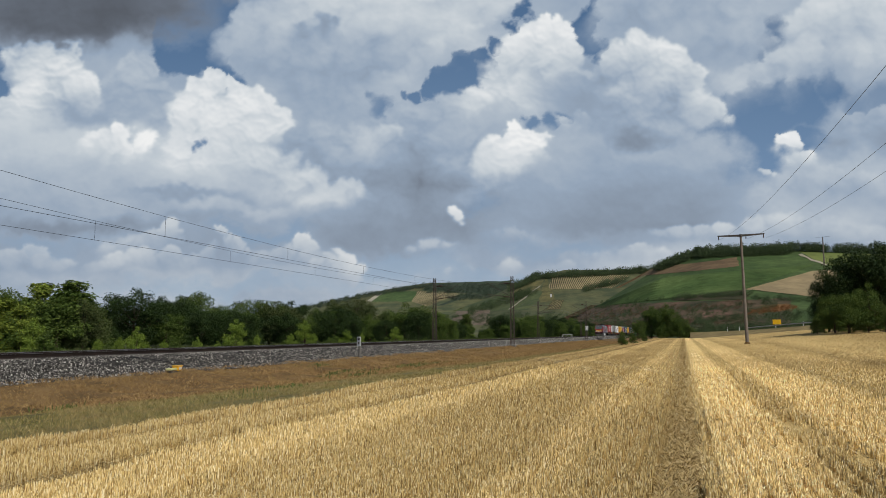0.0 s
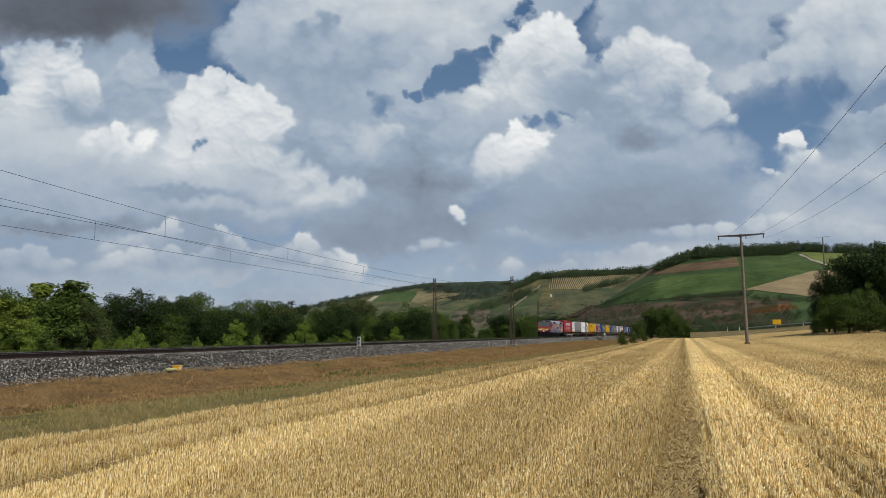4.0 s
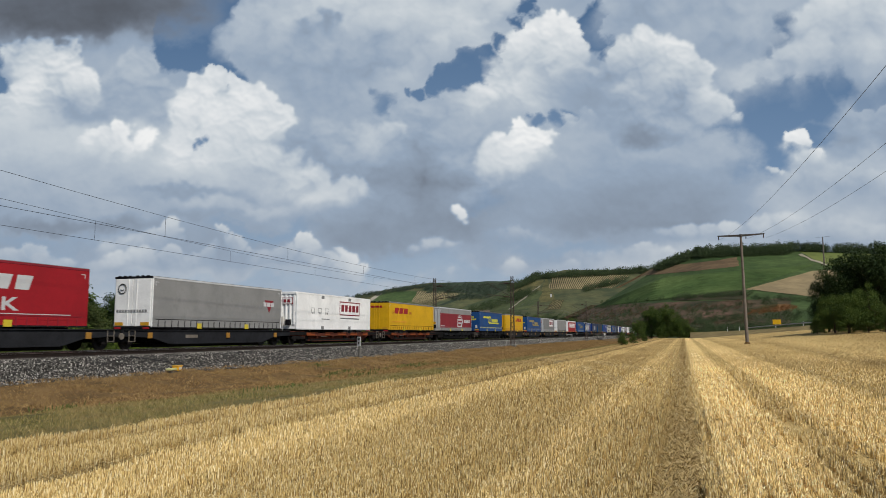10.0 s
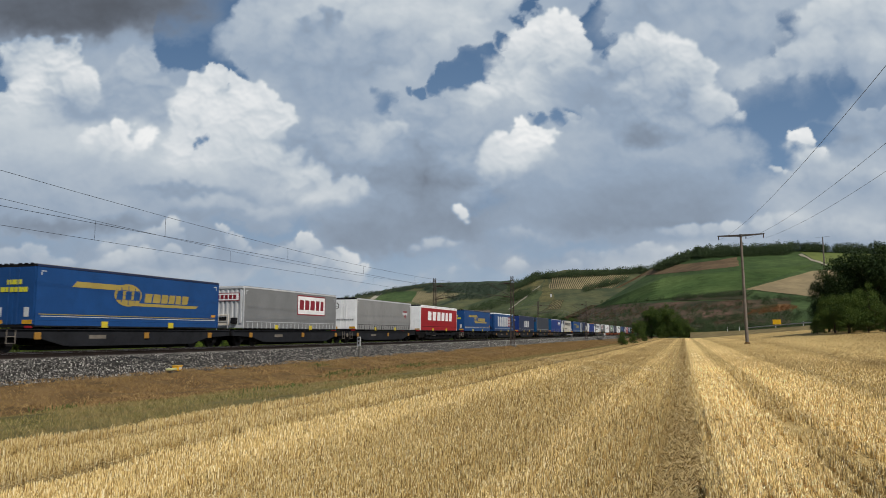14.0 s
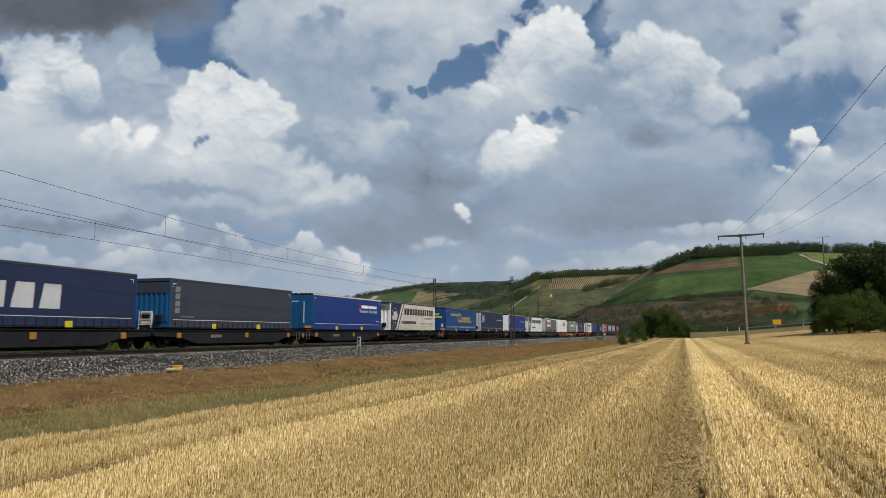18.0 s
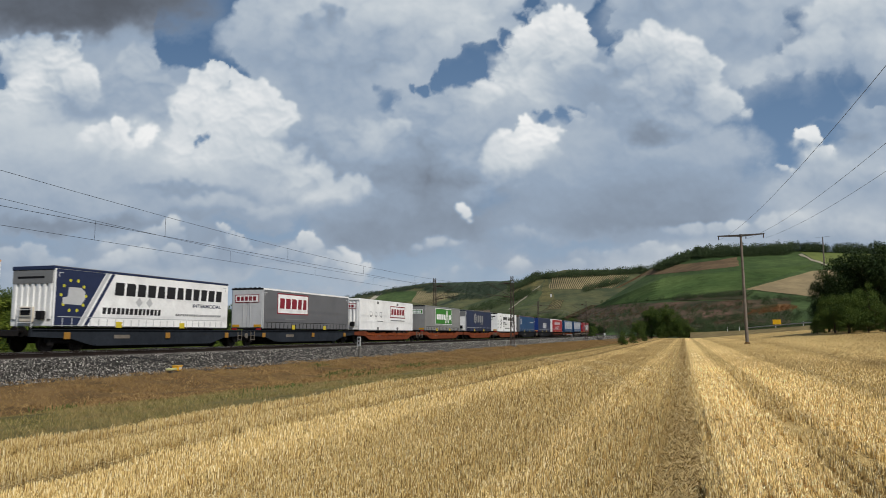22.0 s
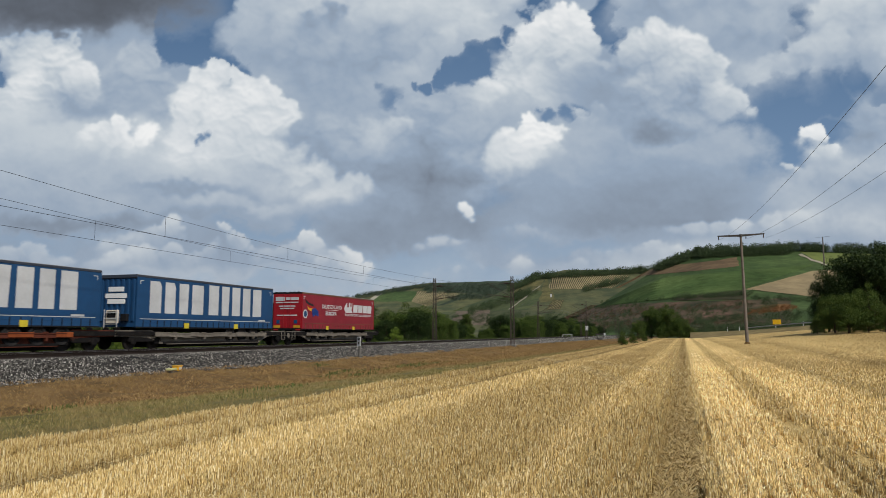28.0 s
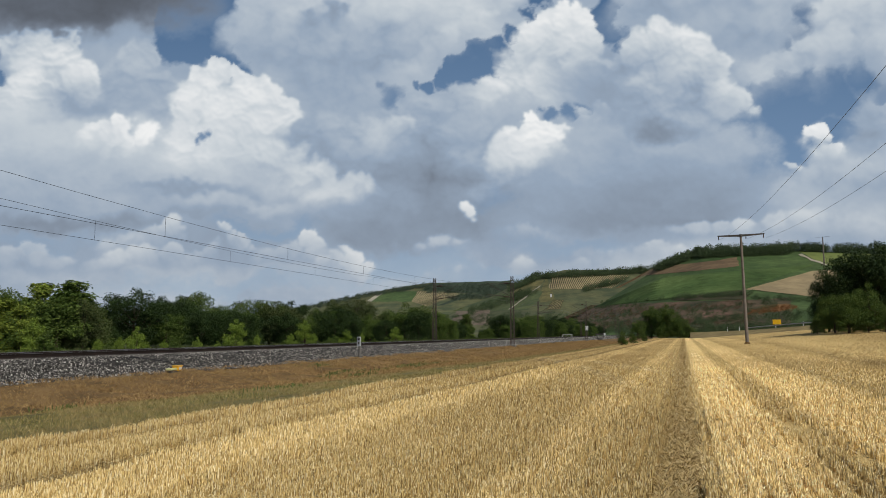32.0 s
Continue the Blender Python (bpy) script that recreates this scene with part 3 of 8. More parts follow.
def box_np(x0, x1, y0, y1, z0, z1):
    v = [(x, y, z) for x in (x0, x1) for y in (y0, y1) for z in (z0, z1)]
    return v, [(0, 1, 3, 2), (4, 6, 7, 5), (0, 4, 5, 1), (2, 3, 7, 6), (0, 2, 6, 4), (1, 5, 7, 3)]


track(NEAR_TRACK_X, NEAR_RAIL_Z, "empty railway track with dark rails on concrete sleepers")
track(TRACK_X, RAIL_Z, "railway track that carries the freight train")

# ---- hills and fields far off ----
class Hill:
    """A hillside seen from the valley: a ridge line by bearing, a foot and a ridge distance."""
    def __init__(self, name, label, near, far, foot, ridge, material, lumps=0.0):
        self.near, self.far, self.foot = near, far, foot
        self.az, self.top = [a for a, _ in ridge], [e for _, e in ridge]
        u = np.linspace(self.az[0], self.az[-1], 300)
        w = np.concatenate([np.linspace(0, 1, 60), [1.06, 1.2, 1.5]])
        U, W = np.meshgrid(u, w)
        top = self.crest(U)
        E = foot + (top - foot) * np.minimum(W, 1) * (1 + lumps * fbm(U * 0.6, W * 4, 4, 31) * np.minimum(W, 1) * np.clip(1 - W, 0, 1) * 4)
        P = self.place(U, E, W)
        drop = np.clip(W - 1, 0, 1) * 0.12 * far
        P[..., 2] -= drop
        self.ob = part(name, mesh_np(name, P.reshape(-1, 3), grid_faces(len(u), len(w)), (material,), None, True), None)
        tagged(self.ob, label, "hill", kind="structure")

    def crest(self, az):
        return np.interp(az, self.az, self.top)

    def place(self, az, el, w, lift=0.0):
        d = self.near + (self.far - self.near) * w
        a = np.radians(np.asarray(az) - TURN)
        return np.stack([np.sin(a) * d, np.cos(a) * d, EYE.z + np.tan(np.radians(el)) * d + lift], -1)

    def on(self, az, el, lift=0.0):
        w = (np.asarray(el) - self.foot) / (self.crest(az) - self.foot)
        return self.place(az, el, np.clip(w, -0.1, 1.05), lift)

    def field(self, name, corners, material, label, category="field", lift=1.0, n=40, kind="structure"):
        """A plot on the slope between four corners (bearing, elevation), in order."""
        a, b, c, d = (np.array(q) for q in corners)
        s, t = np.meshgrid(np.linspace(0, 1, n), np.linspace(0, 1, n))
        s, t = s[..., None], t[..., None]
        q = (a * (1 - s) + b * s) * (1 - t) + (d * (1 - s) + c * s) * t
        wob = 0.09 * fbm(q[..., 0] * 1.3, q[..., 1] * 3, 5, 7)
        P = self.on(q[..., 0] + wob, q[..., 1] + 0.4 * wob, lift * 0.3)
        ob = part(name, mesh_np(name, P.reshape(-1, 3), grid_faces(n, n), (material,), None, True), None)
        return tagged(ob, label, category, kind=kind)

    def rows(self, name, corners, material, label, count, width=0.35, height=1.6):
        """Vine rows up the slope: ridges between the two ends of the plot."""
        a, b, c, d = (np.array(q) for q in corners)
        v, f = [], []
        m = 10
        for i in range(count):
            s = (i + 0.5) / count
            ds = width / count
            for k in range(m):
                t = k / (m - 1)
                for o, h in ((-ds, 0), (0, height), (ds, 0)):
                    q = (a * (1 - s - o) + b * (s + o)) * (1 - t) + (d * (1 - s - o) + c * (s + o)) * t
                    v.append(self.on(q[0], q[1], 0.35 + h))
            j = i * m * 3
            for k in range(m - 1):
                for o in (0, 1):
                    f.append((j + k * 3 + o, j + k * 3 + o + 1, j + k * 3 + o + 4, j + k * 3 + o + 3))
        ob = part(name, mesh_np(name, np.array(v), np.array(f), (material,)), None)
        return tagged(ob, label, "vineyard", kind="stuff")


def hillside(name, col, col2, vary=0.4, scale=0.012):
    m = bpy.data.materials.new(name)
    n, l, bs = nodes_of(m)
    c = ramp(n, l, tex(n, l, scale, 8, 0.65), [(0.38, col), (0.62, col2)])
    c = mixc(n, l, 0.55, c, ramp(n, l, tex(n, l, scale * 3, 5, 0.6, (1, 0.25, 1.5)), [(0.35, (0.62, 0.64, 0.62)), (0.65, (1.15, 1.15, 1.05))]), "MULTIPLY")
    c = mixc(n, l, 0.8, c, ramp(n, l, tex(n, l, scale * 9, 6, 0.7), [(0.3, (1 - vary,) * 3), (0.7, (1.1,) * 3)]), "MULTIPLY")
    l.new(c, bs.inputs["Base Color"])
    bs.inputs["Roughness"].default_value, bs.inputs["Specular IOR Level"].default_value = 0.95, 0.1
    return m


# distance haze is put into far woods, vineyard green and tan as extra blue
M_FARWOOD_HAZED = hillside("far_woods_hazed", (0.03, 0.046, 0.030), (0.05, 0.068, 0.044))
M_SLOPE = hillside("green_slope", (0.062, 0.078, 0.042), (0.125, 0.125, 0.060))
M_SLOPE2 = hillside("vineyard_green", (0.044, 0.078, 0.027), (0.078, 0.118, 0.042), 0.45)
M_BRIGHT = hillside("bright_vines", (0.075, 0.125, 0.033), (0.118, 0.172, 0.048), 0.4)
M_SCRUB = hillside("scrub", (0.035, 0.042, 0.022), (0.075, 0.065, 0.036))
M_TAN = hillside("cut_field", (0.235, 0.18, 0.105), (0.30, 0.235, 0.135), 0.25)
M_BROWN = hillside("brown_field", (0.13, 0.090, 0.055), (0.19, 0.13, 0.075), 0.45)
M_RED = hillside("red_rock", (0.045, 0.055, 0.028), (0.155, 0.095, 0.068), 0.6, 0.03)
M_RUST = hillside("rust_scrub", (0.23, 0.105, 0.042), (0.12, 0.085, 0.038), 0.5, 0.08)
M_VINE = hillside("vine_leaves", (0.055, 0.058, 0.028), (0.09, 0.085, 0.042))
M_VINE_SOIL = hillside("vineyard_soil", (0.25, 0.20, 0.118), (0.33, 0.27, 0.16), 0.3)
M_GREEN_MID = hillside("meadow_green", (0.062, 0.088, 0.040), (0.105, 0.122, 0.052), 0.4, 0.02)
M_LIGHTVINE = hillside("light_vines", (0.12, 0.15, 0.045), (0.16, 0.19, 0.06), 0.25)
M_OLIVE = hillside("olive_plot", (0.085, 0.088, 0.038), (0.165, 0.145, 0.062), 0.45, 0.025)
M_RED_PALE = hillside("pale_rock", (0.12, 0.095, 0.07), (0.25, 0.19, 0.145), 0.6, 0.06)
M_ROADWAY = hillside("pale_track", (0.28, 0.25, 0.20), (0.34, 0.31, 0.25), 0.15)

far_hill = Hill("hill_far", "far wooded ridge with green plots, blue haze put into its colours", 1700, 2700, -0.3,
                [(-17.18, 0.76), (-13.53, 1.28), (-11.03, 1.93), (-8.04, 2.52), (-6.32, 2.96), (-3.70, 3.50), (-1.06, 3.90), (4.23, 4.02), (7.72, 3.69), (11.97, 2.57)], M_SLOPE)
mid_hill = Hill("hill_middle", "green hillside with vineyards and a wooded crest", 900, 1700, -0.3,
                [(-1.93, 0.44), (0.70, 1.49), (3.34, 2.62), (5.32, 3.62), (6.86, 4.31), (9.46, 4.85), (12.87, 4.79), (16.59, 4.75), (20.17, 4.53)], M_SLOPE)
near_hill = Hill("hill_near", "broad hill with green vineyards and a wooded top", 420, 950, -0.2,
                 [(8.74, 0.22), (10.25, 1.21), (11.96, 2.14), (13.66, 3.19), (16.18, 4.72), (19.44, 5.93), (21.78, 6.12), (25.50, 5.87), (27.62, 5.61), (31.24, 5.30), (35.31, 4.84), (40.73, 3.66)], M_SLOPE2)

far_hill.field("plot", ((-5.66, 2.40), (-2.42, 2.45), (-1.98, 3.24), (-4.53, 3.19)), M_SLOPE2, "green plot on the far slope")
far_hill.field("plot", ((-1.59, 3.33), (4.66, 2.93), (5.33, 4.06), (-1.06, 3.86)), M_FARWOOD_HAZED, "dark wood over the far slope", lift=1.4)
far_hill.field("plot", ((-0.40, 2.15), (-0.04, 2.15), (2.29, 2.93), (1.85, 3.02)), M_FARWOOD_HAZED, "dark hedge on the far slope", lift=1.6)
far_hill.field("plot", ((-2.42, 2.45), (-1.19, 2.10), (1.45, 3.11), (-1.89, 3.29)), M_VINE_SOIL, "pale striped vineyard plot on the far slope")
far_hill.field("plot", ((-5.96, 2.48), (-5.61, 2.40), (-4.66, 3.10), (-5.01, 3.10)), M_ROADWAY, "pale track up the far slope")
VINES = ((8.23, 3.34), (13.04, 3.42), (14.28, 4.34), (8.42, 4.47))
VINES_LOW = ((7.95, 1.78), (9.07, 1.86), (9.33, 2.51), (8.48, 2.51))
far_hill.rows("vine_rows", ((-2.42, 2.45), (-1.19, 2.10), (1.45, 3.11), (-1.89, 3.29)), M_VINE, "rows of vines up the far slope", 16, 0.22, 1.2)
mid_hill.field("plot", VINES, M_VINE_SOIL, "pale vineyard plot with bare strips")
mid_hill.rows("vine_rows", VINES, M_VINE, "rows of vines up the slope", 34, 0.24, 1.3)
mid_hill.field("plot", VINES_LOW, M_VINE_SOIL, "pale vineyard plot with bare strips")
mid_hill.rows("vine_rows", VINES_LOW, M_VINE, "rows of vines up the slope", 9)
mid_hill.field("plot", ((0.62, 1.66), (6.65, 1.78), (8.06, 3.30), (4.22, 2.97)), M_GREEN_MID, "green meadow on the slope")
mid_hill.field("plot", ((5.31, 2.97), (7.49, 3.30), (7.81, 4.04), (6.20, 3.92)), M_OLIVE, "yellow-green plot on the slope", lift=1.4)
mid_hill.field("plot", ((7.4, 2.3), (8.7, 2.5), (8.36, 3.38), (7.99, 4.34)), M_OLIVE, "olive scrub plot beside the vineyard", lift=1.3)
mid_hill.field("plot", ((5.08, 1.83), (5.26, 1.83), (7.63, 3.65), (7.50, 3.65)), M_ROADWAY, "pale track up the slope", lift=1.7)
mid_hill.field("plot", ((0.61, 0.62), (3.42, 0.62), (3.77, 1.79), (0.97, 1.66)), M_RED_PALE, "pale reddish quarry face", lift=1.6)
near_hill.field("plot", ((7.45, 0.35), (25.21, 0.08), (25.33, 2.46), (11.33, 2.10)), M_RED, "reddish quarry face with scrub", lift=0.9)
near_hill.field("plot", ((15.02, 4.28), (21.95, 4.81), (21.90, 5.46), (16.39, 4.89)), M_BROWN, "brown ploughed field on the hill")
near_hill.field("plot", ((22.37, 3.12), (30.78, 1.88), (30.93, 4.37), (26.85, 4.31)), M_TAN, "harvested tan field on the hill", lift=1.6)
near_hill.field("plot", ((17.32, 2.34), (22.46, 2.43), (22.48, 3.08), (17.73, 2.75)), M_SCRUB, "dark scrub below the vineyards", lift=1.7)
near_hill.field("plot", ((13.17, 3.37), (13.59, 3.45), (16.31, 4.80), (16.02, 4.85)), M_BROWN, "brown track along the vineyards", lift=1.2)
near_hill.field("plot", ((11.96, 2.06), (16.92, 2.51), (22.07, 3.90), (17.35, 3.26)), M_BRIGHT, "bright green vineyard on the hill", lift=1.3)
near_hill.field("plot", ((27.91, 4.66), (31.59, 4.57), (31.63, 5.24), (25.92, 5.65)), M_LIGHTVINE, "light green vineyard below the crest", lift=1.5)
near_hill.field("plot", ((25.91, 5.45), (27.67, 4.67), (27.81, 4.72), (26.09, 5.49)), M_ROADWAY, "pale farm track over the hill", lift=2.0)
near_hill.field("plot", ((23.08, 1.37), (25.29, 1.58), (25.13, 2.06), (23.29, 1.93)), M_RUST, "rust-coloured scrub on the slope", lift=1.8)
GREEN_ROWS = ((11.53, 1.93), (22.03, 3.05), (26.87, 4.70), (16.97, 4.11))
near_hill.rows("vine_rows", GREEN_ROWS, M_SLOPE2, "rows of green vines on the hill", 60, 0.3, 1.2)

# ---- trees ----
M_BARK = surface("bark", (0.09, 0.07, 0.05), 0.95, 0, 2.0, 14.0, 0.4, 0.6, 0.03)
M_LEAF = islands("leaves", [(0, (0.031, 0.057, 0.009)), (0.5, (0.062, 0.100, 0.017)), (1, (0.117, 0.160, 0.030))], 0.65, (0.037, 0.058, 0.012), 0.12)
M_LEAF_DARK = islands("dark_leaves", [(0, (0.010, 0.023, 0.006)), (0.5, (0.020, 0.040, 0.009)), (1, (0.042, 0.068, 0.014))], 0.65, (0.018, 0.031, 0.008), 0.12)
M_LEAF_PALE = islands("pale_leaves", [(0, (0.065, 0.101, 0.013)), (0.5, (0.122, 0.180, 0.023)), (1, (0.194, 0.259, 0.043))], 0.65)
M_LEAF_LIME = islands("yellow_green_leaves", [(0, (0.058, 0.088, 0.013)), (0.5, (0.118, 0.160, 0.021)), (1, (0.215, 0.262, 0.040))], 0.65)
M_LEAF_GREY = islands("grey_green_leaves", [(0, (0.031, 0.046, 0.014)), (0.5, (0.053, 0.071, 0.021)), (1, (0.087, 0.102, 0.034))], 0.75)


def leaf_cloud(rg, centres, radii, count, size):
    """Leaf clumps spread over the lobes of a crown, denser towards the outside."""
    w = radii ** 2
    pick = rg.choice(len(centres), count, p=w / w.sum())
    d = rg.normal(size=(count, 3))
    d /= np.linalg.norm(d, axis=1)[:, None]
    r = radii[pick] * (0.35 + 0.65 * rg.rand(count) ** 0.45) * (1 + 0.14 * rg.normal(size=count))
    p = centres[pick] + d * r[:, None] * np.array([1, 1, 0.85])
    nrm = d + 0.7 * rg.normal(size=(count, 3)) + np.array([0, 0, 0.5])
    nrm /= np.linalg.norm(nrm, axis=1)[:, None]
    u = np.cross(nrm, rg.normal(size=(count, 3)))
    u /= np.linalg.norm(u, axis=1)[:, None]
    v = np.cross(nrm, u)
    s = size * (0.5 + rg.rand(count))[:, None]
    fold = nrm * s * 0.35
    quad = np.stack([p - u * s, p - v * s * 0.55 + fold, p + u * s, p + v * s * 0.55 + fold], 1).reshape(-1, 3)
    return quad, np.arange(4 * count).reshape(-1, 4)


def tree_kind(seed, leaves, shape, material, size=0.07):
    """Meshes of a tree one metre high: trunk with limbs, and crown."""
    rg = np.random.RandomState(seed)
    lobes = 34
    t = rg.rand(lobes)
    if shape == "round":
        h = 0.14 + 0.70 * t
        wide = 0.36 * np.sqrt(np.clip(1 - ((h - 0.48) / 0.46) ** 2, 0.05, 1)) * (0.55 + 0.5 * rg.rand(lobes))
        rad = 0.075 + 0.085 * rg.rand(lobes)
    elif shape == "tall":
        h = 0.10 + 0.80 * t
        wide = 0.19 * (1.15 - 0.85 * t) * (0.5 + 0.6 * rg.rand(lobes))
        rad = (0.055 + 0.07 * rg.rand(lobes)) * (1.15 - 0.5 * t)
    else:
        h = 0.10 + 0.68 * t
        wide = 0.36 * (1.05 - 0.65 * t) * (0.4 + 0.7 * rg.rand(lobes))
        rad = 0.07 + 0.08 * rg.rand(lobes)
    th = rg.rand(lobes) * 6.28
    c = np.stack([np.cos(th) * wide, np.sin(th) * wide, h], -1)
    c[0], rad[0] = (0.02, 0, 0.88), 0.085
    c[1], rad[1] = (0, 0.02, 0.45), 0.26 if shape == "round" else 0.16
    c[2], rad[2] = (0, -0.02, 0.65), 0.20 if shape == "round" else 0.12
    v, f = leaf_cloud(rg, c, rad, leaves, size)
    crown = mesh_np("crown", v, f, (material,))
    bm = bmesh.new()
    tube(bm, (0, 0, -0.02), (0.01, 0.0, 0.3), 0.026, 0.02, 7)
    tube(bm, (0.01, 0, 0.3), (0.0, 0.02, 0.75), 0.02, 0.006, 6)
    for k in range(3, 11):
        tube(bm, (0.006, 0, 0.10 + 0.035 * k), tuple(c[k]), 0.010, 0.003, 5)
    trunk = bpy.data.meshes.new("trunk")
    bm.to_mesh(trunk)
    bm.free()
    trunk.materials.append(M_BARK)
    return trunk, crown


KINDS = {
    "round": [tree_kind(s, 10500, "round", M_LEAF, 0.0135) for s in (1, 2, 3)],
    "dark": [tree_kind(s, 12000, "round", M_LEAF_DARK, 0.0125) for s in (11, 12)],
    "tall": [tree_kind(s, 7600, "tall", M_LEAF, 0.0145) for s in (21, 22)],
    "bush": [tree_kind(s, 5200, "bush", M_LEAF, 0.019) for s in (31, 32)],
    "low": [tree_kind(s, 10000, "bush", M_LEAF, 0.0145) for s in (33, 34)],
    "pale": [tree_kind(s, 4200, "bush", M_LEAF_PALE, 0.02) for s in (41, 42)],
    "lime": [tree_kind(s, 9000, "tall", M_LEAF_LIME, 0.0150) for s in (61, 62)],
    "willow": [tree_kind(s, 11000, "round", M_LEAF_GREY, 0.0125) for s in (51, 52)],
}
TREE_TEXT = {"low": "broad green tree with foliage down to the ground", "lime": "yellow-green loose-crowned tree in full leaf", "round": "broad green deciduous tree in full leaf", "dark": "dark green round-crowned tree in full leaf", "tall": "tall narrow green tree in full leaf",
             "bush": "green bush in full leaf", "pale": "bright green young bush", "willow": "grey-green willow with a broad crown"}
tree_rg = random.Random(7)


def plant(kind, x, y, h, wide=1.0, group="trees beyond the railway", z=None):
    tr, cr = tree_rg.choice(KINDS[kind])
    z = float(ground_z(x, y)) if z is None else z
    low = kind in ("bush", "pale")
    e = thing("bush" if low else "tree", Matrix.LocRotScale((x, y, z), Euler((0, 0, tree_rg.uniform(0, 6.28))), (h * wide, h * wide, h)), TREE_TEXT[kind], "bush" if low else "tree", group)
    part("trunk", tr, None, e)
    part("crown", cr, None, e)
    return e


def seen_at(az, off):
    """x, y on the line at that sideways distance beyond the railway, at a bearing."""
    a = radians(az - TURN)
    return off, off / math.tan(a)


def plant_to(kind, el, x, y, wide, group="trees beyond the railway"):
    """Plants so that the crown reaches that elevation."""
    d = math.hypot(x, y)
    return plant(kind, x, y, (EYE.z + math.tan(radians(el)) * d - float(ground_z(x, y))) / 0.96, wide, group)


# the belt beyond the railway: kind, bearing and top of the crown, distance off, width
BELT = (
    ("round", -31.6, 3.30, 48, 1.3), ("dark", -25.2, 2.30, 58, 1.3), ("low", -27.6, 2.60, 48, 1.5), ("willow", -12.6, 2.50, 56, 1.5), ("dark", -19.6, 2.80, 58, 1.3),
    ("round", -30.79, 3.09, 54, 1.0), ("lime", -29.72, 1.90, 46, 1.5), ("lime", -28.74, 3.50, 52, 1.5), ("tall", -26.64, 3.69, 50, 1.9), ("lime", -30.9, 2.40, 47, 1.6), ("willow", -25.97, 2.44, 47, 1.1), ("round", -32.22, 2.97, 50, 1.1),
    ("dark", -22.78, 3.29, 56, 1.25), ("dark", -24.14, 2.30, 60, 1.1), ("dark", -20.78, 2.76, 62, 1.2), ("round", -18.37, 3.17, 60, 1.2), ("round", -16.42, 2.19, 58, 1.1),
    ("round", -14.68, 2.67, 62, 1.2), ("round", -13.22, 2.52, 58, 1.2), ("dark", -11.54, 2.53, 64, 1.2))
BELT_2 = (
    ("willow", -8.48, 2.64, 60, 1.4), ("willow", -6.84, 2.78, 58, 1.4), ("round", -9.75, 1.94, 56, 1.2), ("round", -2.90, 2.45, 56, 1.3), ("round", -1.49, 2.19, 58, 1.2),
    ("round", -0.40, 1.75, 60, 1.2), ("tall", 1.80, 1.53, 58, 1.6), ("dark", 4.43, 1.49, 52, 1.5), ("round", 5.73, 1.31, 54, 1.6), ("round", 7.04, 1.48, 58, 1.4),
    ("dark", 8.76, 1.39, 56, 1.5), ("round", 9.82, 1.21, 54, 1.5), ("dark", 10.88, 1.08, 52, 1.6), ("round", -5.65, 1.48, 54, 1.2), ("round", -4.12, 1.75, 60, 1.2))
for row in (BELT, BELT_2):
    for kind, az, el, off, wide in row:
        x, y = seen_at(az, -off)
        plant_to(kind, el, x, y, wide)
# lower growth that fills the belt
OUTLINE = ((-32.99, 2.76), (-31.10, 2.93), (-26.73, 3.33), (-25.40, 1.78), (-22.88, 2.66), (-20.39, 2.26), (-18.44, 2.49), (-16.41, 1.76), (-14.79, 2.12), (-11.45, 1.93), (-8.04, 2.26), (-6.31, 2.18), (-4.99, 1.31),
           (-2.81, 2.19), (-0.18, 1.40), (2.02, 1.05), (2.89, 0.18), (4.21, 1.09), (7.68, 1.17), (11.51, 0.77), (13.59, 0.43))
for k in range(120):
    y = 26 + 424 * (k / 119) ** 1.6
    off = tree_rg.uniform(44, 66)
    az = TURN - math.degrees(math.atan2(off, y))
    el = float(np.interp(az, [a for a, _ in OUTLINE], [e for _, e in OUTLINE]))
    plant_to(tree_rg.choice(("round", "dark", "low", "low", "dark")), el * tree_rg.uniform(0.66, 0.98), -off, y, tree_rg.uniform(1.15, 1.6))
# young growth close behind the tracks
for az, el, off in ((-24.94, -0.39, 41), (-22.49, 0.53, 40), (-23.60, -0.23, 39), (-20.66, -0.48, 39), (-18.34, -0.24, 40), (-16.94, -0.53, 39), (-15.66, 1.10, 42), (-14.11, -0.08, 40), (-10.58, 1.03, 43),
                    (-11.62, 0.01, 41), (-7.49, 0.35, 43), (-6.28, 0.01, 42), (-3.68, 0.53, 44), (-29.02, 1.15, 44)):
    x, y = seen_at(az, -off)
    plant_to("pale", el, x, y, 1.0, "young bushes behind the tracks")
for k in range(26):
    y = 22 + 7.5 * k
    plant("bush", -tree_rg.uniform(37, 42), y, tree_rg.uniform(0.9, 1.9), 1.6, "young bushes behind the tracks")


def spot(az, dist):
    a = radians(az - TURN)
    return math.sin(a) * dist, math.cos(a) * dist


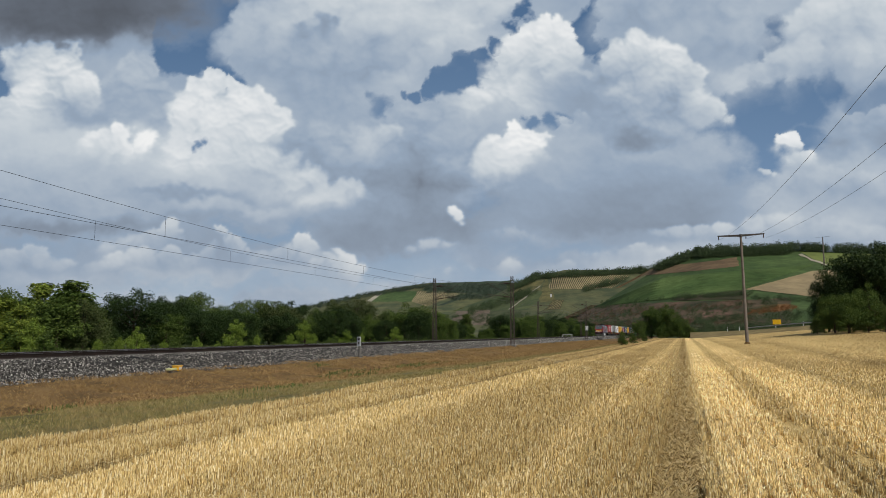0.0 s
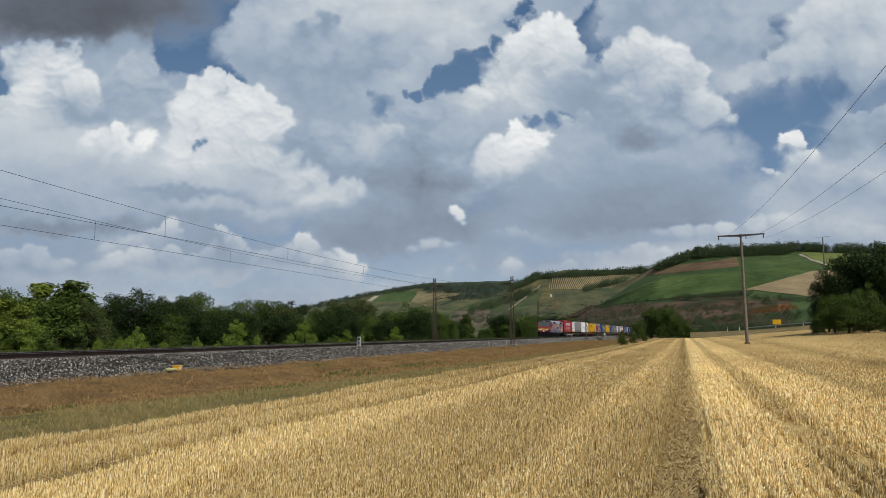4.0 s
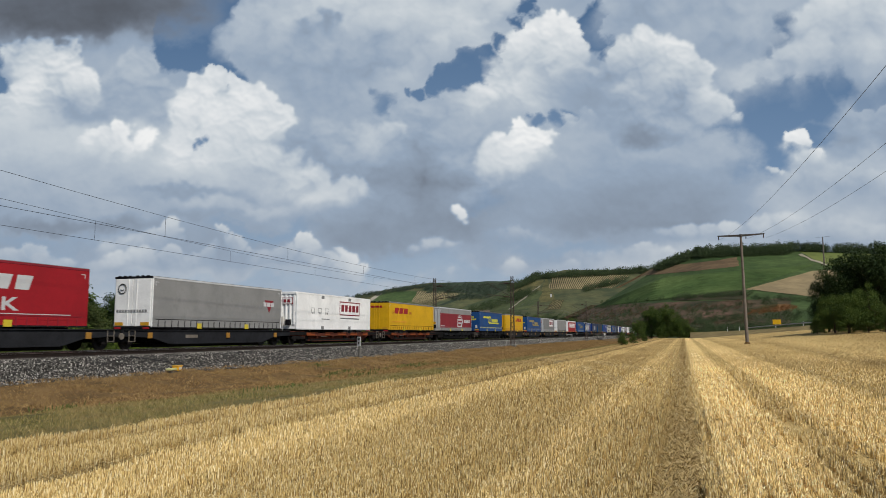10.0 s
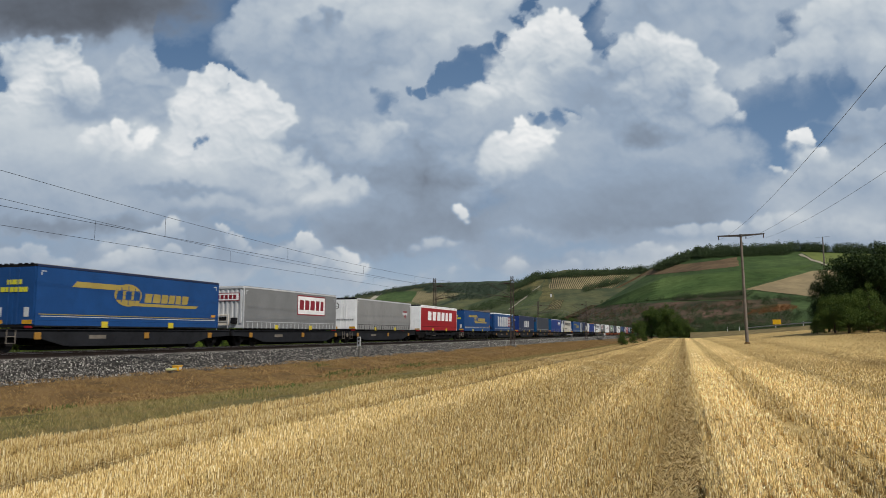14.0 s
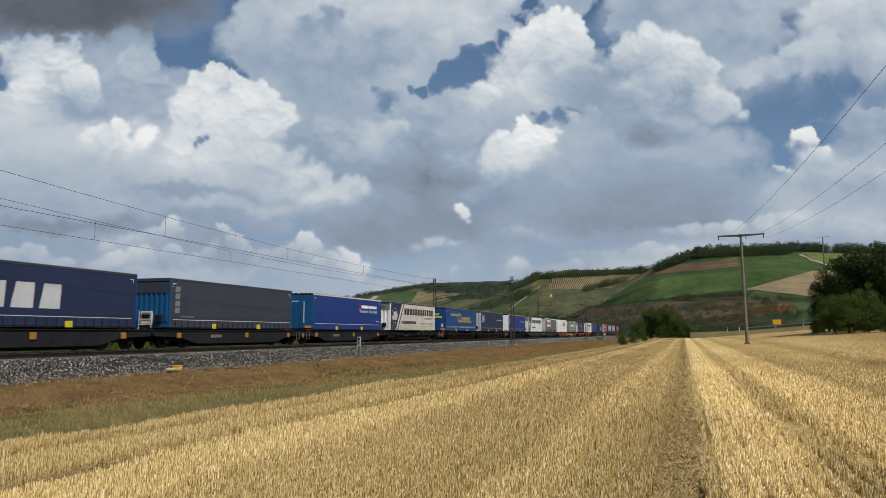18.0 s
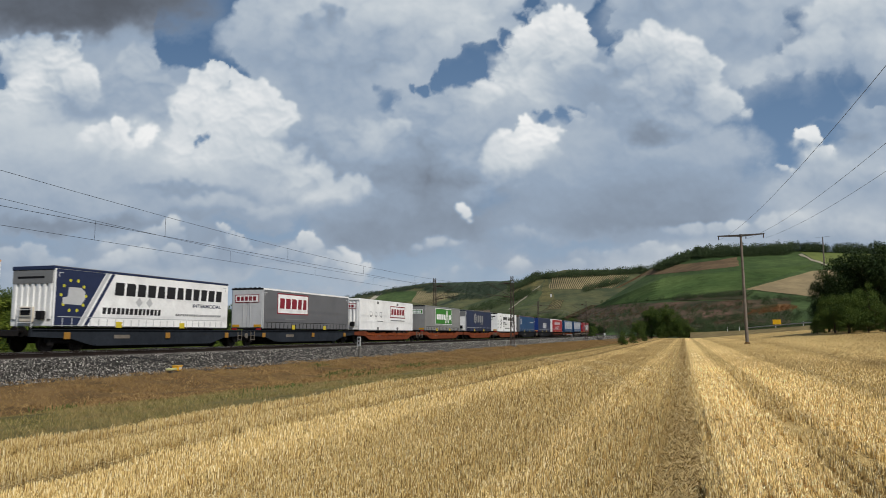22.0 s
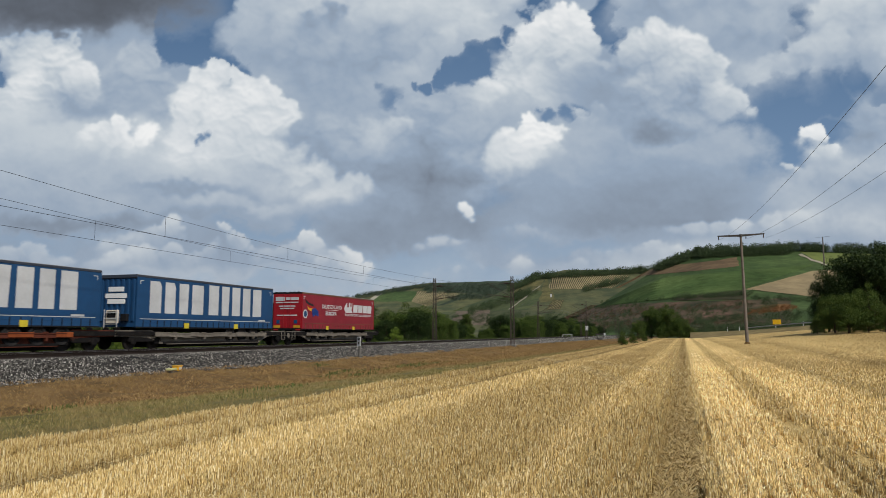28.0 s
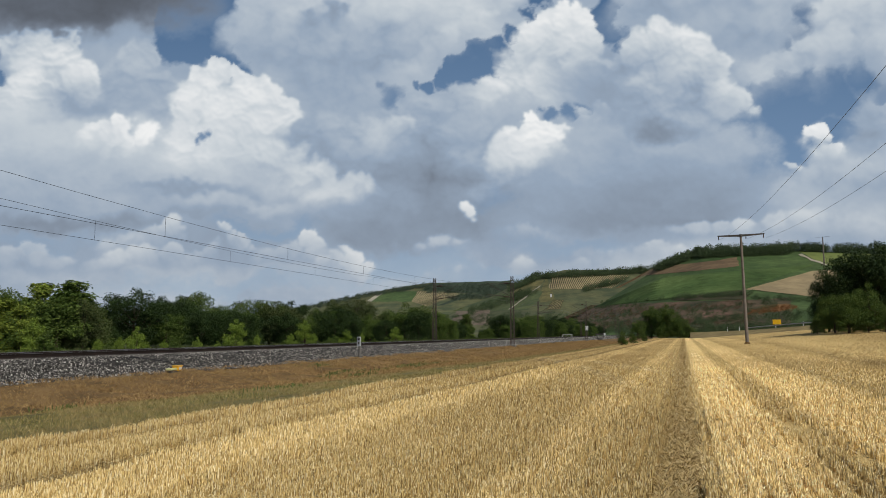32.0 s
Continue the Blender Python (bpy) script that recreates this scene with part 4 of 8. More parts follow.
# trees on the near side: the field's end, and the group at the field's edge
NEAR_TREES = (
    ("low", 15.75, 2.05, 262, 1.15), ("low", 16.85, 2.2, 255, 1.2), ("low", 17.75, 1.42, 250, 1.2), ("bush", 18.4, 0.75, 246, 1.5), ("bush", 14.76, 1.02, 240, 1.2), ("bush", 13.59, 0.22, 100, 1.0), ("bush", 14.40, -0.08, 118, 1.2),
    ("bush", 15.22, -0.04, 150, 1.5), ("dark", 28.19, 4.72, 118, 0.85), ("dark", 27.60, 4.04, 122, 0.7), ("dark", 29.39, 5.5, 122, 1.1), ("dark", 30.74, 6.2, 120, 1.1), ("round", 28.84, 2.84, 108, 0.9), ("dark", 32.29, 5.58, 118, 1.0),
    ("bush", 27.29, 2.73, 116, 0.7), ("round", 30.05, 3.49, 110, 0.9), ("bush", 30.94, 1.88, 104, 0.9),
    ("round", 27.95, 2.71, 111, 0.8), ("bush", 28.77, 1.54, 106, 1.4), ("bush", 29.94, 1.59, 105, 1.4), ("bush", 31.74, 1.86, 104, 1.4), ("bush", 26.86, 1.17, 114, 1.2))
for kind, az, el, dist, wide in NEAR_TREES:
    x, y = spot(az, dist)
    plant_to(kind, el, x, y, wide, "trees at the field's edge")


def woods(name, hill, label, strips, seed, tall, spread, material, quads=95):
    """Far woods as one mass of leaf clumps: strips of (bearing, elevation) to (bearing, elevation), and how many trees."""
    rg = np.random.RandomState(seed)
    vs, n = [], 0
    for a, b, count, deep in strips:
        s = rg.rand(count)
        az = a[0] + (b[0] - a[0]) * s
        el = a[1] + (b[1] - a[1]) * s - deep * rg.rand(count)
        base = hill.on(az, np.minimum(el, hill.crest(az) + 0.02))
        h = tall * (0.6 + 0.6 * rg.rand(count))
        base[:, 2] -= 0.16 * h
        for p, hh in zip(base, h):
            c = np.array([(0, 0, 0.55), (0.12, 0.1, 0.7), (-0.15, 0, 0.4), (0.1, -0.12, 0.35)]) * hh * np.array([spread, spread, 1])
            v, _ = leaf_cloud(rg, c + p, np.full(4, 0.30 * hh), quads, hh * 0.055)
            vs.append(v)
            n += quads
    me = mesh_np(name, np.concatenate(vs), np.arange(4 * n).reshape(-1, 4), (material,))
    return tagged(part(name, me, None), label, "woods", kind="stuff")


# both leaf colours are paler and bluer: the haze of distance is mixed in
M_WOOD_FAR_HAZED = islands("woods_far_hazed", [(0, (0.050, 0.072, 0.048)), (1, (0.072, 0.095, 0.066))], 0.9)
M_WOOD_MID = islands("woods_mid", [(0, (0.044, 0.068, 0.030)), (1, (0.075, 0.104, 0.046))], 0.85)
woods("woods", near_hill, "dark green wood along the hill's crest", (((16.18, 4.72), (19.44, 5.93), 120, 0.25), ((19.04, 5.81), (25.50, 5.87), 260, 0.35), ((25.50, 5.83), (31.24, 5.30), 120, 0.1), ((31.24, 5.30), (33.51, 5.06), 40, 0.1)), 3, 14, 1.3, M_WOOD_MID)
woods("woods", near_hill, "scrub and hedges at the hill's foot", (((9.82, 1.04), (22.67, 0.49), 60, 0.5), ((11.12, 2.32), (17.72, 2.50), 18, 0.1), ((17.33, 2.59), (22.77, 2.83), 70, 0.2), ((18.66, 1.00), (26.69, 1.33), 90, 0.5), ((22.38, 2.51), (26.74, 2.27), 40, 0.2), ((10.23, 0.22), (26.63, 0.08), 150, 0.3)), 5, 6, 1.6, M_WOOD_MID)
M_SCRUB_LEAF = islands("scrub_leaves", [(0, (0.04, 0.036, 0.018)), (0.5, (0.095, 0.070, 0.040)), (1, (0.175, 0.115, 0.075))], 0.9)
woods("woods", near_hill, "brown-green scrub over the old quarry", (((9.40, 1.47), (22.75, 2.34), 300, 0.6), ((9.81, 0.65), (22.70, 1.21), 240, 0.6)), 15, 3.5, 1.8, M_SCRUB_LEAF)
woods("woods", near_hill, "green bushes scattered over the old quarry", (((9.6, 1.5), (24.5, 2.2), 190, 0.75), ((9.0, 0.8), (20.0, 0.9), 110, 0.5), ((10.2, 1.9), (15.5, 2.1), 60, 0.15)), 35, 4.6, 1.7, M_WOOD_MID)
woods("woods", mid_hill, "wooded crest of the middle hill", (((5.10, 3.54), (7.08, 4.35), 70, 0.5), ((6.86, 4.31), (16.59, 4.71), 260, 0.22), ((10.71, 3.19), (14.10, 3.96), 40, 0.1), ((2.02, 1.75), (7.28, 3.48), 90, 0.5)), 7, 18, 1.2, M_WOOD_MID)
woods("woods", mid_hill, "hedges at the foot of the middle hill", (((0.70, 1.31), (9.82, 1.30), 130, 0.6), ((2.89, 0.66), (11.08, 0.65), 100, 0.4)), 9, 11, 1.8, M_WOOD_MID)
woods("woods", far_hill, "woods on the far ridge", (((-11.03, 1.89), (-6.32, 2.92), 160, 0.3), ((-6.32, 2.92), (-1.06, 3.81), 160, 0.25), ((-1.50, 3.81), (7.72, 3.69), 420, 0.75), ((0.26, 2.85), (5.10, 3.06), 120, 0.4)), 11, 17, 1.5, M_WOOD_FAR_HAZED)
M_RUST_LEAF = islands("rust_leaves", [(0, (0.12, 0.055, 0.022)), (0.6, (0.22, 0.10, 0.04)), (1, (0.30, 0.15, 0.06))], 0.9)
woods("woods", near_hill, "rust-brown dried scrub on the slope", (((22.49, 1.54), (25.74, 1.97), 130, 0.35),), 25, 3.2, 1.8, M_RUST_LEAF)
woods("woods", near_hill, "green bushes behind the road", (((19.22, 0.25), (27.01, 0.63), 170, 0.45),), 27, 5.5, 1.6, M_WOOD_MID)

# ---- the freight train ----
MOVING = []


def rolling(ob, q):
    """Notes a thing that runs with the train, q metres behind the cab corner."""
    MOVING.append((ob, q))
    return ob


def at_train(q):
    return pose(TRACK_X, HEAD_Y + q, RAIL_Z)


COLORS = {"red": (0.31, 0.010, 0.017), "maroon": (0.23, 0.018, 0.030), "grey": (0.245, 0.245, 0.24), "midgrey": (0.19, 0.194, 0.195), "white": (0.88, 0.885, 0.875), "offwhite": (0.60, 0.57, 0.50),
          "yellow": (0.64, 0.365, 0.006), "blue": (0.010, 0.060, 0.20), "navy": (0.020, 0.030, 0.075), "dark": (0.040, 0.047, 0.065), "deepblue": (0.012, 0.038, 0.19), "teal": (0.008, 0.085, 0.22),
          "ocean": (0.012, 0.060, 0.155), "green": (0.045, 0.21, 0.030), "lemon": (0.62, 0.58, 0.04), "black": (0.018, 0.018, 0.02), "orange": (0.55, 0.29, 0.02), "silver": (0.52, 0.53, 0.54),
          "brown": (0.14, 0.06, 0.035), "slate": (0.020, 0.021, 0.024), "charcoal": (0.014, 0.014, 0.016), "bluegrey": (0.024, 0.029, 0.037), "wagon_orange": (0.27, 0.068, 0.022), "wagon_rust": (0.115, 0.034, 0.021),
          "taupe": (0.20, 0.175, 0.145), "ochre": (0.34, 0.17, 0.03), "sky": (0.09, 0.22, 0.45), "gold": (0.66, 0.30, 0.03), "chrome_yellow": (0.58, 0.46, 0.035), "faded": (0.36, 0.27, 0.07), "dark_orange": (0.185, 0.049, 0.022), "graphite": (0.135, 0.137, 0.145), "brick": (0.38, 0.10, 0.04), "cream": (0.66, 0.60, 0.50), "violet": (0.09, 0.05, 0.16), "leaf": (0.09, 0.20, 0.04)}
P = {k: paint("paint_" + k, v, 0.5 if k != "white" else 0.4, 0.14, shade(v, 0.72) if k in ("blue", "red", "yellow", "maroon", "deepblue", "ocean", "white", "grey") else None) for k, v in COLORS.items()}
for k in ("dark_orange", "slate", "charcoal", "bluegrey", "wagon_orange", "wagon_rust", "taupe"):
    P[k] = surface("frame_" + k, COLORS[k], 0.75, 0.0, 0.9, 10.0, 0.3, 0.15, 0.006, shade(COLORS[k], 0.45))
P["offwhite"] = surface("paint_dirty_white", COLORS["offwhite"], 0.6, 0, 0.5, 5.0, 0.2, 0.1, 0.006, (0.45, 0.37, 0.27), (1, 1, 0.25))
P["chassis"] = surface("running_gear", (0.012, 0.011, 0.011), 0.85, 0.0, 2.0, 16.0, 0.4, 0.2, 0.006, (0.03, 0.022, 0.018))
P["tyre"] = surface("rubber", (0.022, 0.022, 0.023), 0.85, 0, 3, 20, 0.3, 0.2, 0.004, (0.07, 0.06, 0.05))
P["wheel"] = surface("wheel_steel", (0.035, 0.030, 0.027), 0.6, 0.3, 3, 20, 0.3, 0.1, 0.003)
P["alu"] = surface("aluminium", (0.55, 0.56, 0.57), 0.4, 0.5, 2, 12, 0.2, 0.05, 0.003)


def glass_material():
    m = bpy.data.materials.new("cab_glass")
    n, l, bs = nodes_of(m)
    l.new(ramp(n, l, tex(n, l, 1.5, 3), [(0.3, (0.02, 0.025, 0.03)), (0.7, (0.05, 0.06, 0.065))]), bs.inputs["Base Color"])
    bs.inputs["Roughness"].default_value = 0.08
    return m


def lamp_material():
    m = bpy.data.materials.new("headlight")
    n, l, bs = nodes_of(m)
    bs.inputs["Base Color"].default_value = (0.9, 0.88, 0.8, 1)
    bs.inputs["Emission Color"].default_value = (1, 0.93, 0.75, 1)
    bs.inputs["Emission Strength"].default_value = 0.15
    return m


P["glass"], P["lamp"] = glass_material(), lamp_material()
SIDE = 1.275
TRAIN_L = 13.6


def plate(parent, name, y0, y1, z0, z1, mat, slant=0.0, side=SIDE, lift=0.006, label=""):
    """A thin painted plate on the near side of a vehicle."""
    h = (z1 - z0) * slant
    return part(name, prism(bmesh.new(), [(y0, z0), (y1, z0), (y1 + h, z1), (y0 + h, z1)], 0, side - 0.004, side + lift), P[mat], parent, label)


def poly(parent, name, pts, mat, side=SIDE, lift=0.006):
    return part(name, prism(bmesh.new(), pts, 0, side - 0.004, side + lift), P[mat], parent)


def disc(parent, name, y, z, ry, rz, mat, n=24, lift=0.006, side=SIDE):
    return poly(parent, name, [(y + ry * math.cos(i * 6.2832 / n), z + rz * math.sin(i * 6.2832 / n)) for i in range(n)], mat, side, lift)


def glyph(parent, y, w, z0, z1, mat, slant, side, lift, shape):
    """One plain block of a wordmark."""
    shapes = (((0, 0), (1, 0), (1, 1), (0, 1)), ((0, 0), (1, 0), (0.92, 1), (0.08, 1)), ((0, 0), (1, 0), (1, 0.86), (0.82, 1), (0, 1)), ((0.06, 0), (0.94, 0), (1, 1), (0, 1)))
    h = z1 - z0
    return poly(parent, "letter_block", [(y + a * w + b * h * slant, z0 + b * h) for a, b in shapes[shape]], mat, side, lift)


def marks(parent, y0, y1, z0, z1, count, mat, slant=0.1, gap_=0.16, lift=0.006, seed=1, side=SIDE):
    """A company's lettering as plain blocks of its size and colour."""
    rg = random.Random(seed)
    w = [rg.uniform(0.85, 1.15) for _ in range(count)]
    u = (y1 - y0) / (sum(w) + gap_ * (count - 1))
    y = y0
    for k in w:
        glyph(parent, y, k * u, z0, z1, mat, slant, side, lift, rg.randrange(4))
        y += (k + gap_) * u


def front_plate(parent, name, x0, x1, z0, z1, mat, y=0.0, lift=0.012, label=""):
    """A thin plate on the end that faces down the line."""
    return part(name, boxed(x0, x1, y - lift, y + 0.003, z0, z1), P[mat], parent, label)


TEXTS = {}


def letters(parent, words, y0, z0, height, mat, width=None, side=SIDE, lift=0.006):
    """Words on the near side, in the built-in font."""
    cu = bpy.data.curves.new("words", "FONT")
    cu.body, cu.size, cu.extrude, cu.offset = words, 1.0, 0.0, 0.022
    ob = bpy.data.objects.new("words", cu)
    scene.collection.objects.link(ob)
    dg = bpy.context.evaluated_depsgraph_get()
    me = bpy.data.meshes.new_from_object(ob.evaluated_get(dg))
    bpy.data.objects.remove(ob)
    bpy.data.curves.remove(cu)
    co = np.empty(len(me.vertices) * 3)
    me.vertices.foreach_get("co", co)
    co = co.reshape(-1, 3)
    co -= co.min(0)
    k = height / 0.7
    kx = (width / max(co[:, 0].max(), 1e-6)) if width else k
    out = np.stack([np.full(len(co), side + lift), y0 + co[:, 0] * kx, z0 + co[:, 1] * k], -1)
    me.vertices.foreach_set("co", out.ravel())
    me.materials.clear()
    me.materials.append(P[mat])
    me.update()
    o = part("lettering", me, None, parent)
    return o


def wheel_mesh(r, width, name, n=20):
    """A wheel with tread, flange-like rim and hub, axis along x."""
    bm = bmesh.new()
    prof = [(0, r * 0.2), (width * 0.35, r * 0.22), (width * 0.35, r * 0.62), (width * 0.5, r * 0.72), (width * 0.5, r * 0.95), (width * 0.38, r), (-width * 0.5, r), (-width * 0.5, r * 0.2)]
    rings = []
    for i in range(n):
        a = i * 2 * math.pi / n
        rings.append([bm.verts.new((x, math.cos(a) * q, math.sin(a) * q)) for x, q in prof])
    for i in range(n):
        p, q = rings[i], rings[(i + 1) % n]
        for k in range(len(prof) - 1):
            bm.faces.new((p[k], p[k + 1], q[k + 1], q[k]))
    bm.faces.new([r_[0] for r_ in rings])
    bmesh.ops.recalc_face_normals(bm, faces=bm.faces)
    me = bpy.data.meshes.new(name)
    bm.to_mesh(me)
    bm.free()
    return me


RAIL_WHEEL = wheel_mesh(0.46, 0.14, "wheel")
RAIL_WHEEL.materials.append(P["wheel"])
ROAD_WHEEL = wheel_mesh(0.49, 0.36, "wheel")
ROAD_WHEEL.materials.append(P["tyre"])
M_RIM = wheel_mesh(0.27, 0.10, "rim", 14)
M_RIM.materials.append(P["wheel"])


def shared(name, key, maker, mat):
    """Builds a mesh once and gives it out again."""
    if (name, key, mat) not in TEXTS:
        me = bpy.data.meshes.new(name)
        bm = maker()
        bm.to_mesh(me)
        bm.free()
        me.materials.append(P[mat])
        TEXTS[(name, key, mat)] = me
    return TEXTS[(name, key, mat)]


def bogie(parent, y):
    b = part("bogie", shared("bogie", 0, lambda: box(box(box(bmesh.new(), 0.98, 1.12, -1.25, 1.25, 0.42, 0.68, 0.03), -1.12, -0.98, -1.25, 1.25, 0.42, 0.68, 0.03), -1.0, 1.0, -0.22, 0.22, 0.4, 0.72), "chassis"), None, parent)
    b.location = (0, y, 0)
    for dy in (-0.9, 0.9):
        for sx in (1, -1):
            w = part("wheel", RAIL_WHEEL, None, b)
            w.location, w.scale = (sx * 0.80, dy, 0.46), (sx, 1, 1)
            a = part("axle_box", shared("axle_box", 0, lambda: boxed(-0.09, 0.09, -0.17, 0.17, -0.17, 0.2, bevel=0.04), "chassis"), None, b)
            a.location = (sx * 1.06, dy, 0.47)
    return b


def wagon(q, pitch, mat, ribbed, label):
    """An articulated pocket wagon for two trailers, pitch metres from one trailer's end to the next."""
    t = thing("pocket_wagon", at_train(q), label, "wagon", "freight wagons")
    joint = (TRAIN_L + pitch) / 2
    end = pitch + TRAIN_L + 1.2
    for a, b in ((-1.2, joint - 0.12), (joint + 0.12, end)):
        for sx in (1, -1):
            x0, x1 = (1.20, 1.33) if sx > 0 else (-1.33, -1.20)
            if ribbed:
                pts = [(a, 1.02), (a + 2.6, 1.06), (a + 3.3, 0.86), (b - 3.3, 0.86), (b - 2.6, 1.06), (b, 1.02), (b, 0.72), (b - 2.3, 0.66), (b - 3.4, 0.30), (a + 3.4, 0.30), (a + 2.3, 0.66), (a, 0.72)]
            else:
                pts = [(a, 1.03), (b, 1.03), (b, 0.72), (b - 2.2, 0.64), (b - 3.6, 0.30), (a + 3.6, 0.30), (a + 2.2, 0.64), (a, 0.72)]
            if ribbed and mat != "wagon_orange":
                x0, x1 = (1.02, 1.12) if sx > 0 else (-1.12, -1.02)
            # the web of orange wagons is darker than their ledge and flanges
            part("side_frame", prism(bmesh.new(), pts, 0, x0, x1), P["dark_orange" if mat == "wagon_orange" else mat], t)
            if sx > 0:
                part("top_flange", boxed(1.18, 1.40, a + (3.3 if ribbed else 0.05), b - (3.3 if ribbed else 0.05), 0.86 if ribbed else 1.032, 0.90 if ribbed else 1.075), P[mat], t)
                part("bottom_flange", boxed(1.18, 1.39, a + 3.8, b - 3.8, 0.27, 0.30 if ribbed else 0.337), P[mat], t)
                if ribbed:
                    part("side_ledge", boxed(1.125, 1.36, a + 2.9, b - 2.9, 0.66, 0.855, bevel=0.015), P[mat], t)
                    for k in range(4):
                        y = a + 4.4 + k * (b - a - 8.8) / 3
                        part("rib", shared("rib", 1, lambda: boxed(1.125, 1.39, -0.05, 0.05, 0.52, 0.95, bevel=0.02), mat), None, t).location = (0, y, 0)
                    # on rust wagons the ledge's top-lit spots are put into these plates' orange
                    for k, (f, w) in enumerate(((0.06, 1.3), (0.30, 0.8), (0.52, 1.5), (0.72, 1.3), (0.93, 1.0))):
                        y = a + 2.6 + f * (b - a - 5.2)
                        part("cover_plate", boxed(1.362, 1.385, y - w / 2, y + w / 2, 0.70, 0.93, bevel=0.01), P["wagon_orange" if mat.startswith("wagon") else "slate" if mat == "charcoal" else mat], t)
                else:
                    for k, y in enumerate((a + 2.0, (a + b) / 2 + 0.7, b - 2.1)):
                        part("lashing_box", shared("lashing_box", 1, lambda: boxed(1.335, 1.40, -0.17, 0.17, 0.60, 0.92, bevel=0.02), "ochre" if mat != "charcoal" else "slate"), None, t).location = (0, y, 0)
                part("data_panel", shared("data_panel", 2, lambda: boxed(1.333, 1.339, -0.55, 0.55, 0.62, 0.80), "taupe"), None, t).location = (0, a + 5.6, 0)
        part("floor_pan", boxed(-1.19, 1.19, a + 3.6, b - 3.6, 0.30, 0.42), P["chassis"], t)
        # dark box added between the bogies to stand for the shade under the wagon
        part("brake_gear", boxed(-0.75, 0.75, a + 3.0, b - 3.0, 0.10, 0.298, bevel=0.03), P["chassis"], t)
        part("air_tank", tube(bmesh.new(), (0.55, a + 2.5, 0.55), (0.55, a + 3.5, 0.55), 0.19, 0.19, 12), P["chassis"], t)
        part("end_deck", boxed(-1.19, 1.19, a, a + 3.4, 0.76, 0.98), P["chassis"], t)
        part("end_deck", boxed(-1.19, 1.19, b - 3.4, b, 0.76, 0.98), P["chassis"], t)
    for y in (1.0, joint, end - 2.2):
        bogie(t, y)
    for sx in (0.87, -0.87):
        part("buffer", tube(tube(bmesh.new(), (sx, -1.2, 0.95), (sx, -1.62, 0.95), 0.09, 0.09, 10), (sx, -1.62, 0.95), (sx, -1.68, 0.95), 0.24, 0.24, 14), P["chassis"], t)
        part("buffer", tube(tube(bmesh.new(), (sx, end, 0.95), (sx, end + 0.42, 0.95), 0.09, 0.09, 10), (sx, end + 0.42, 0.95), (sx, end + 0.48, 0.95), 0.24, 0.24, 14), P["chassis"], t)
    for y in (joint - 0.75, joint + 0.75):
        bm = bmesh.new()
        for dy in (-0.22, 0.22):
            tube(bm, (1.36, y + dy, 0.42), (1.36, y + dy, 1.05), 0.02, 0.02, 6)
        for z in (0.45, 0.74, 1.04):
            tube(bm, (1.36, y - 0.22, z), (1.36, y + 0.22, z), 0.018, 0.018, 6)
        part("step_ladder", bm, P["taupe"], t)
    part("brake_wheel", tube(bmesh.new(), (1.33, joint, 0.72), (1.38, joint, 0.72), 0.17, 0.17, 16), P["taupe"], t)
    part("hitch", boxed(-0.4, 0.4, pitch + 11.2, pitch + 11.9, 0.98, 1.28, bevel=0.04), P["chassis"], t)
    return rolling(t, q)


